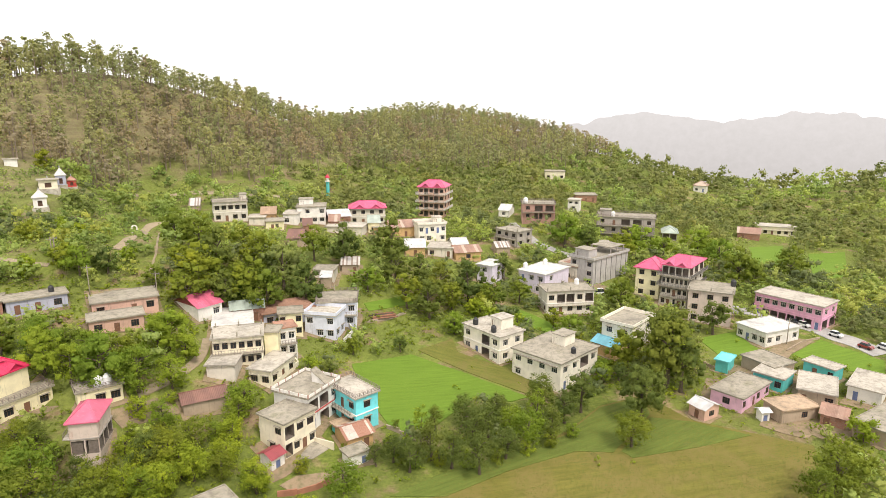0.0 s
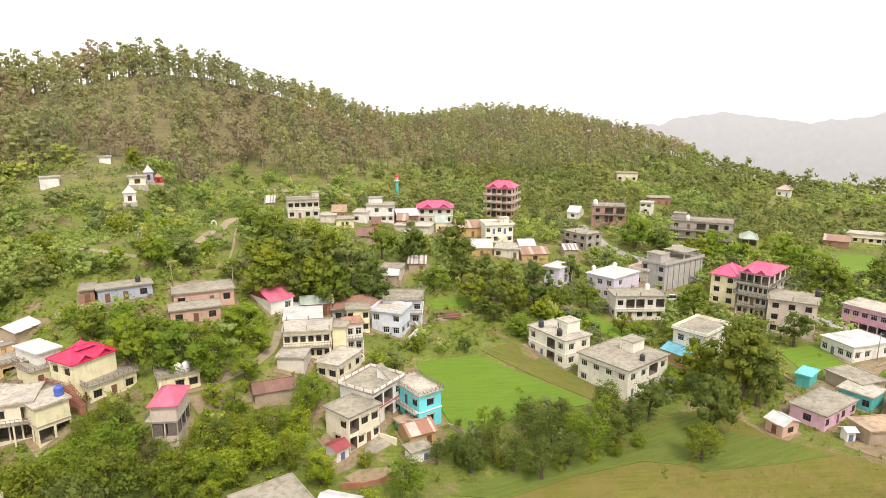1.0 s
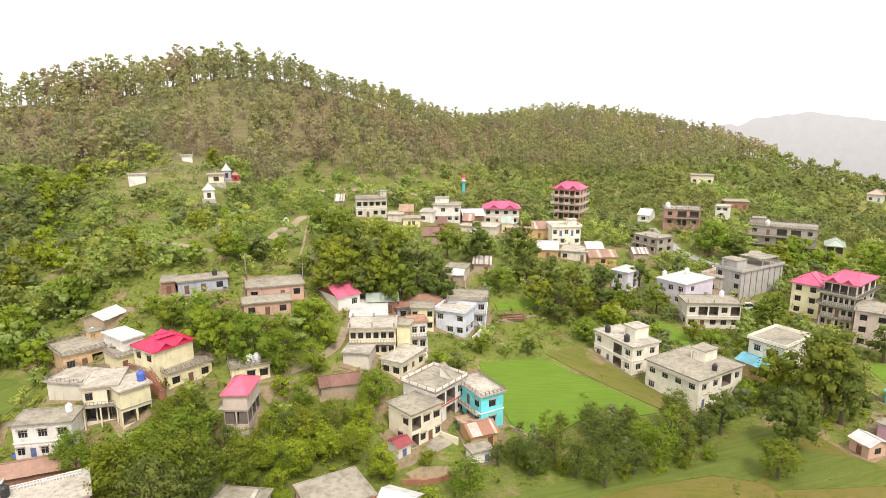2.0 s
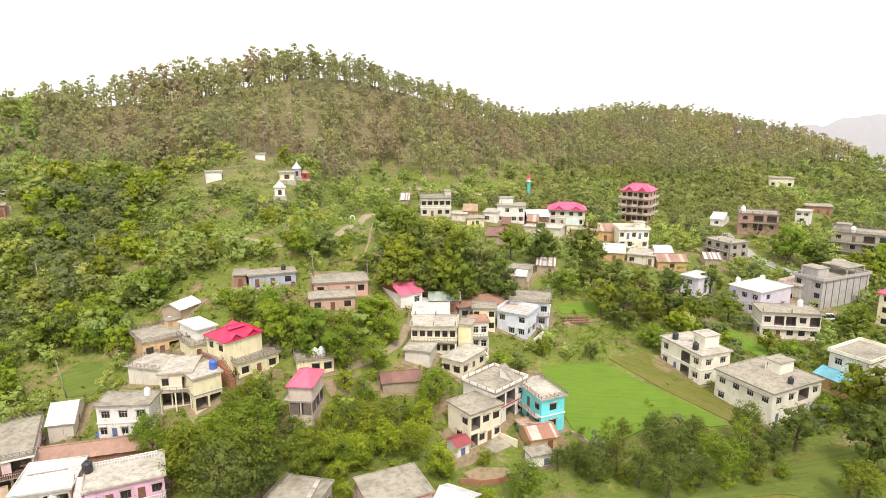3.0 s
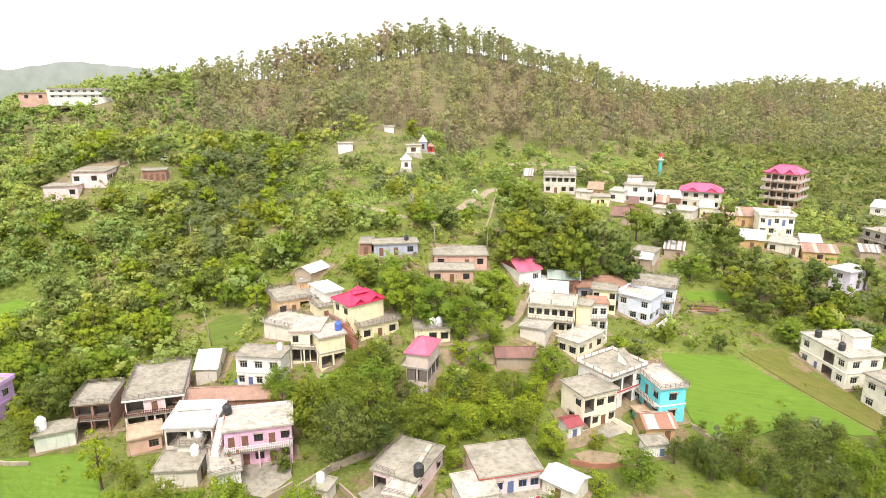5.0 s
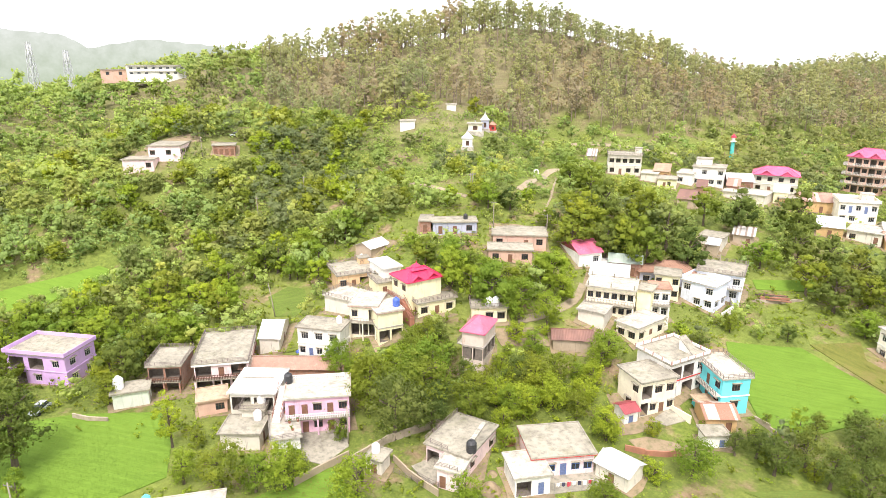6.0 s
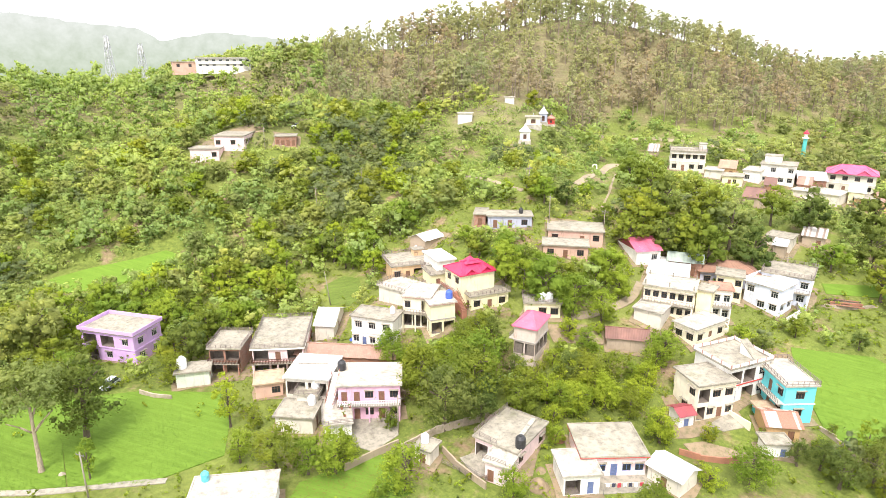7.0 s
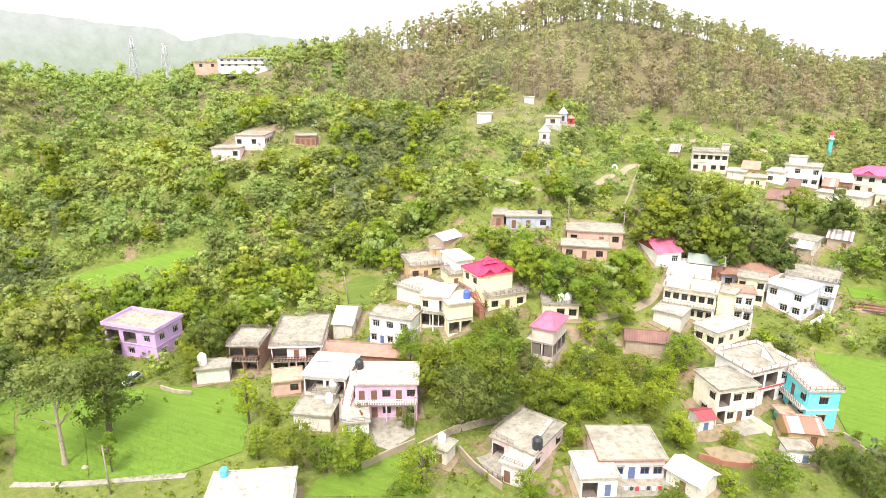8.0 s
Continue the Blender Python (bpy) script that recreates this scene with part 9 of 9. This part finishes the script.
WOODS = [[wood_proto(20 + k, 6.2 + k * 0.4, 5.2 + 0.5 * k, 11, 11, 0.29) for k in range(5)],
         [wood_proto(30 + k, 6.2 + k * 0.4, 5.2 + 0.5 * k, 9, 7, 0.4) for k in range(5)],
         [wood_proto(40 + k, 3.2, 2.2 + 0.2 * k, 3, 6, 0.25) for k in range(4)]]
groups = {(k, f): [] for k in range(3) for f in (0, 1)}
scrub = {0: [], 2: []}
near, distant = [], []
taken = set()
for x, y, r in wild(60000, 70, 500):
    z = float(land(x, y))
    s = rng.uniform(0.6, 1.2) if x > -0.9 * y else rng.uniform(0.8, 1.35)
    side, grow = (4.6, 1.0) if r < 230 else (6.2, 1.2) if r < 330 else (8.4, 1.5)
    s *= grow
    cell = (side, int(x // side), int(y // side))
    if cell in taken or pine_wood(x, y, z, r) or not free(x, y, 2.6 * s):
        continue
    knoll = math.hypot(x + 118, y - 172) < 38 or (math.hypot(x + 100, y - 262) < 42)
    thick = 0.85 + 0.9 * field_noise(x, y, 24)
    if r < 135 and x > -28:
        thick = 0.1
    if r < 98 or math.hypot(x - -15, y - 149) < 13 or math.hypot(x - -4, y - 158) < 11:
        continue
    if x < -0.95 * y and r > 140:
        thick += 0.12
    if knoll:
        thick *= 0.14
    if -240 < x < -160 and 22 < y < 80:
        thick *= 0.4
    if rng.random() > thick or not keeps_house_view(x, y, z + 6.6 * s, 3.0 * s) or (len(KEPT) and (np.hypot(KEPT[:, 0] - x, KEPT[:, 1] - y) < KEPT[:, 2]).any()):
        continue
    taken.add(cell)
    if (r < 165 or (x < -0.55 * y and r < 250 and rng.random() < 0.45)) and len(near) < 290:
        near.append((x, y, s))
        continue
    k = field_noise(x + 300, y, 34) + rng.normal(0, 0.16) - (0.42 if x > -0.2 * y and r > 225 else 0.22 if x > -0.2 * y else 0.0)
    groups[(2 if k > -0.08 else 1 if k < -0.34 else 0, int(r > 250))].append((x, y, z - 0.3, s, rng.uniform(0, 6.28), rng.uniform(0.85, 1.2)))
for _ in range(1100):
    a, r = math.radians(rng.uniform(40, 88)), math.sqrt(rng.uniform(460 ** 2, 720 ** 2))
    x, y = -r * math.sin(a), r * math.cos(a)
    if field_noise(x, y, 60) > -0.35 and free(x, y, 3):
        distant.append((x, y, float(land(x, y)) - 0.4, rng.uniform(1.5, 2.4), rng.uniform(0, 6.28), rng.uniform(0.7, 1.0)))
near.sort(key=lambda p: math.hypot(p[0], p[1]))
fine = {0: [], 1: [], 2: []}
for x, y, s in near[125:]:
    fine[int(rng.integers(0, 3))].append((x, y, float(land(x, y)) - 0.3, s * 0.95, rng.uniform(0, 6.28), rng.uniform(0.9, 1.2)))
for x, y, s in near[:125]:
    kind = ("broad", "olive", "broad_b", "round", "dark_b", "broad_b")[int(rng.integers(0, 6))]
    tree(kind, x, y, s * 0.9, float(rng.uniform(0, 360)))
taken = set()
for x, y, r in wild(40000, 155, 430):
    z = float(land(x, y))
    s = rng.uniform(0.45, 1.3)
    cell = (int(x // 2.6), int(y // 2.6))
    thick = 0.6 + 0.9 * field_noise(x + 90, y, 16)
    if r < 130 and x > -25:
        thick *= 0.3
    if r < 96:
        thick *= 0.25
    if math.hypot(x + 118, y - 172) < 38:
        thick = 0.8
    if cell in taken or rng.random() > thick or not free(x, y, 0.6) or not keeps_house_view(x, y, z + 2.2 * s, 1.6 * s):
        continue
    if pine_wood(x, y, z, r) and rng.random() > 0.2:
        continue
    taken.add(cell)
    scrub[2 if field_noise(x, y, 22) > (-0.05 if x < -0.2 * y else 0.2) else 0].append((x, y, z - 0.2, s, rng.uniform(0, 6.28), rng.uniform(0.8, 1.2)))
    if len(scrub[0]) + len(scrub[2]) > 4700:
        break
for _ in range(9000):
    a, r = math.radians(rng.uniform(26, 84)), math.sqrt(rng.uniform(160 ** 2, 330 ** 2))
    x, y = -r * math.sin(a), r * math.cos(a)
    z = float(land(x, y))
    if pine_wood(x, y, z, r) or not free(x, y, 0.6) or not keeps_house_view(x, y, z + 2.0, 1.4) or field_noise(x, y, 9) < -0.02:
        continue
    scrub[2 if field_noise(x, y, 22) > 0.1 else 0].append((x, y, z - 0.2, rng.uniform(0.6, 1.3), rng.uniform(0, 6.28), rng.uniform(0.8, 1.2)))
    if len(scrub[0]) + len(scrub[2]) > 7600:
        break
for _ in range(1700):
    a, r = rng.uniform(0, 6.28), 40 * math.sqrt(rng.random())
    x, y = -118 + r * math.cos(a), 176 + r * math.sin(a)
    if free(x, y, 0.4) and field_noise(x + 90, y, 12) > -0.25 and keeps_house_view(x, y, float(land(x, y)) + 1.6, 1.0):
        scrub[2].append((x, y, float(land(x, y)) - 0.2, rng.uniform(0.5, 1.05), rng.uniform(0, 6.28), rng.uniform(0.7, 1.1)))
for k, text in ((0, "mid green trees with full crowns on the slope"), (1, "grey-green trees with full crowns on the slope"), (2, "light green trees with full crowns on the slope")):
    scatter("woods", [wood_proto(50 + q, 7.4, 6.8, 26, 20, 0.24) for q in range(4)], fine[k], (LEAF[0], LEAF[3], LEAF[2])[k], text, "woods")
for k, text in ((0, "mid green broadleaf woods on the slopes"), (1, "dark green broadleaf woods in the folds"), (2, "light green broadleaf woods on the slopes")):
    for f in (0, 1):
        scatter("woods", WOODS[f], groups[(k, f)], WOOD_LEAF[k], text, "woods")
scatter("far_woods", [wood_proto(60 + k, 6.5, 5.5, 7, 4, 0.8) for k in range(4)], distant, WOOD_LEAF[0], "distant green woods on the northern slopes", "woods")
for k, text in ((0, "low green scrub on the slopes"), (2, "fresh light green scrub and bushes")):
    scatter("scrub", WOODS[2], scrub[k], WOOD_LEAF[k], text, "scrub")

garden = {0: [], 2: []}
taken = set()
for x, y, r in wild(34000, 66, 172):
    z = float(land(x, y))
    s = rng.uniform(0.35, 1.0)
    cell = (int(x // 2.2), int(y // 2.2))
    thick = 0.72 + 1.0 * field_noise(x + 40, y + 70, 11)
    if x > -22 and r < 128:
        thick *= 0.2
    if r < 96:
        thick *= 0.25
    if cell in taken or rng.random() > thick or (np.hypot(HOMES[:, 0] - x, HOMES[:, 1] - y) < 5.0).any() or (np.hypot(OPEN_POINTS[:, 0] - x, OPEN_POINTS[:, 1] - y) < 1.3).any():
        continue
    taken.add(cell)
    garden[2 if rng.random() < 0.6 else 0].append((x, y, z - 0.15, s, rng.uniform(0, 6.28), rng.uniform(0.8, 1.2)))
    if len(garden[0]) + len(garden[2]) > 3400:
        break
for k, text in ((0, "dark green shrubs between the houses"), (2, "light green shrubs and weeds between the houses")):
    scatter("undergrowth", [wood_proto(80 + q, 2.8, 1.7 + 0.2 * q, 5, 7, 0.15) for q in range(5)], garden[k], LEAF[k], text, "shrubs")

# tufts of grass on the open ground, crop leaves on the fields
pts = np.array([(x, y, r) for x, y, r in [*wild(30000, 66, 165), *wild(26000, 165, 330)]])
bare = {(int(x // 2), int(y // 2)) for x, y in OPEN_POINTS}
keep = np.array([not any((int(x // 2) + i, int(y // 2) + j) in bare for i in (-1, 0, 1) for j in (-1, 0, 1)) for x, y, r in pts])
pts = pts[keep]
z = land(pts[:, 0], pts[:, 1])
up = np.tile((0.0, 0.0, 0.6), (len(pts), 1))
co, q, nm = cards(rng, np.column_stack([pts[:, :2], z + 0.12]), up, 0.26, 0.4)
tagged(new("grass", raw_mesh("grass", co, q, GRASS, False, nm)), "tufts of wild grass on the slopes", "grass", kind="stuff")
crop, turf = [], []
for ob in OPEN:
    if ob.name.split(".")[0] != "field":
        continue
    rows = turf if "brown" in ob["label"] or "grass" in ob["label"] else crop
    for f in ob.data.polygons:
        if abs(f.normal.z) > 0.6:
            n = rng.poisson(f.area * (11.0 if math.hypot(f.center.x, f.center.y) < 150 else 3.0))
            vs = [np.array(ob.data.vertices[i].co) for i in f.vertices]
            for _ in range(n):
                k = int(rng.integers(1, len(vs) - 1))
                u, w = math.sqrt(rng.random()), rng.random()
                rows.append(vs[0] * (1 - u) + vs[k] * u * (1 - w) + vs[k + 1] * u * w)
rows = np.array(crop) + (0, 0, 0.05)
co, q, nm = cards(rng, rows, np.tile((0.0, 0.0, 0.8), (len(rows), 1)), 0.12, 0.12)
tagged(new("crop_leaves", raw_mesh("crop_leaves", co, q, CROP_LEAF, False, nm)), "leafy green crop standing on the fields", "crop", kind="stuff")
turf = np.array(turf) + (0, 0, 0.06)
co, q, nm = cards(rng, turf, np.tile((0.0, 0.0, 0.8), (len(turf), 1)), 0.11, 0.3)
tagged(new("stubble", raw_mesh("stubble", co, q, STUBBLE, False, nm)), "short olive stubble and grass on the mown plots", "grass", kind="stuff")
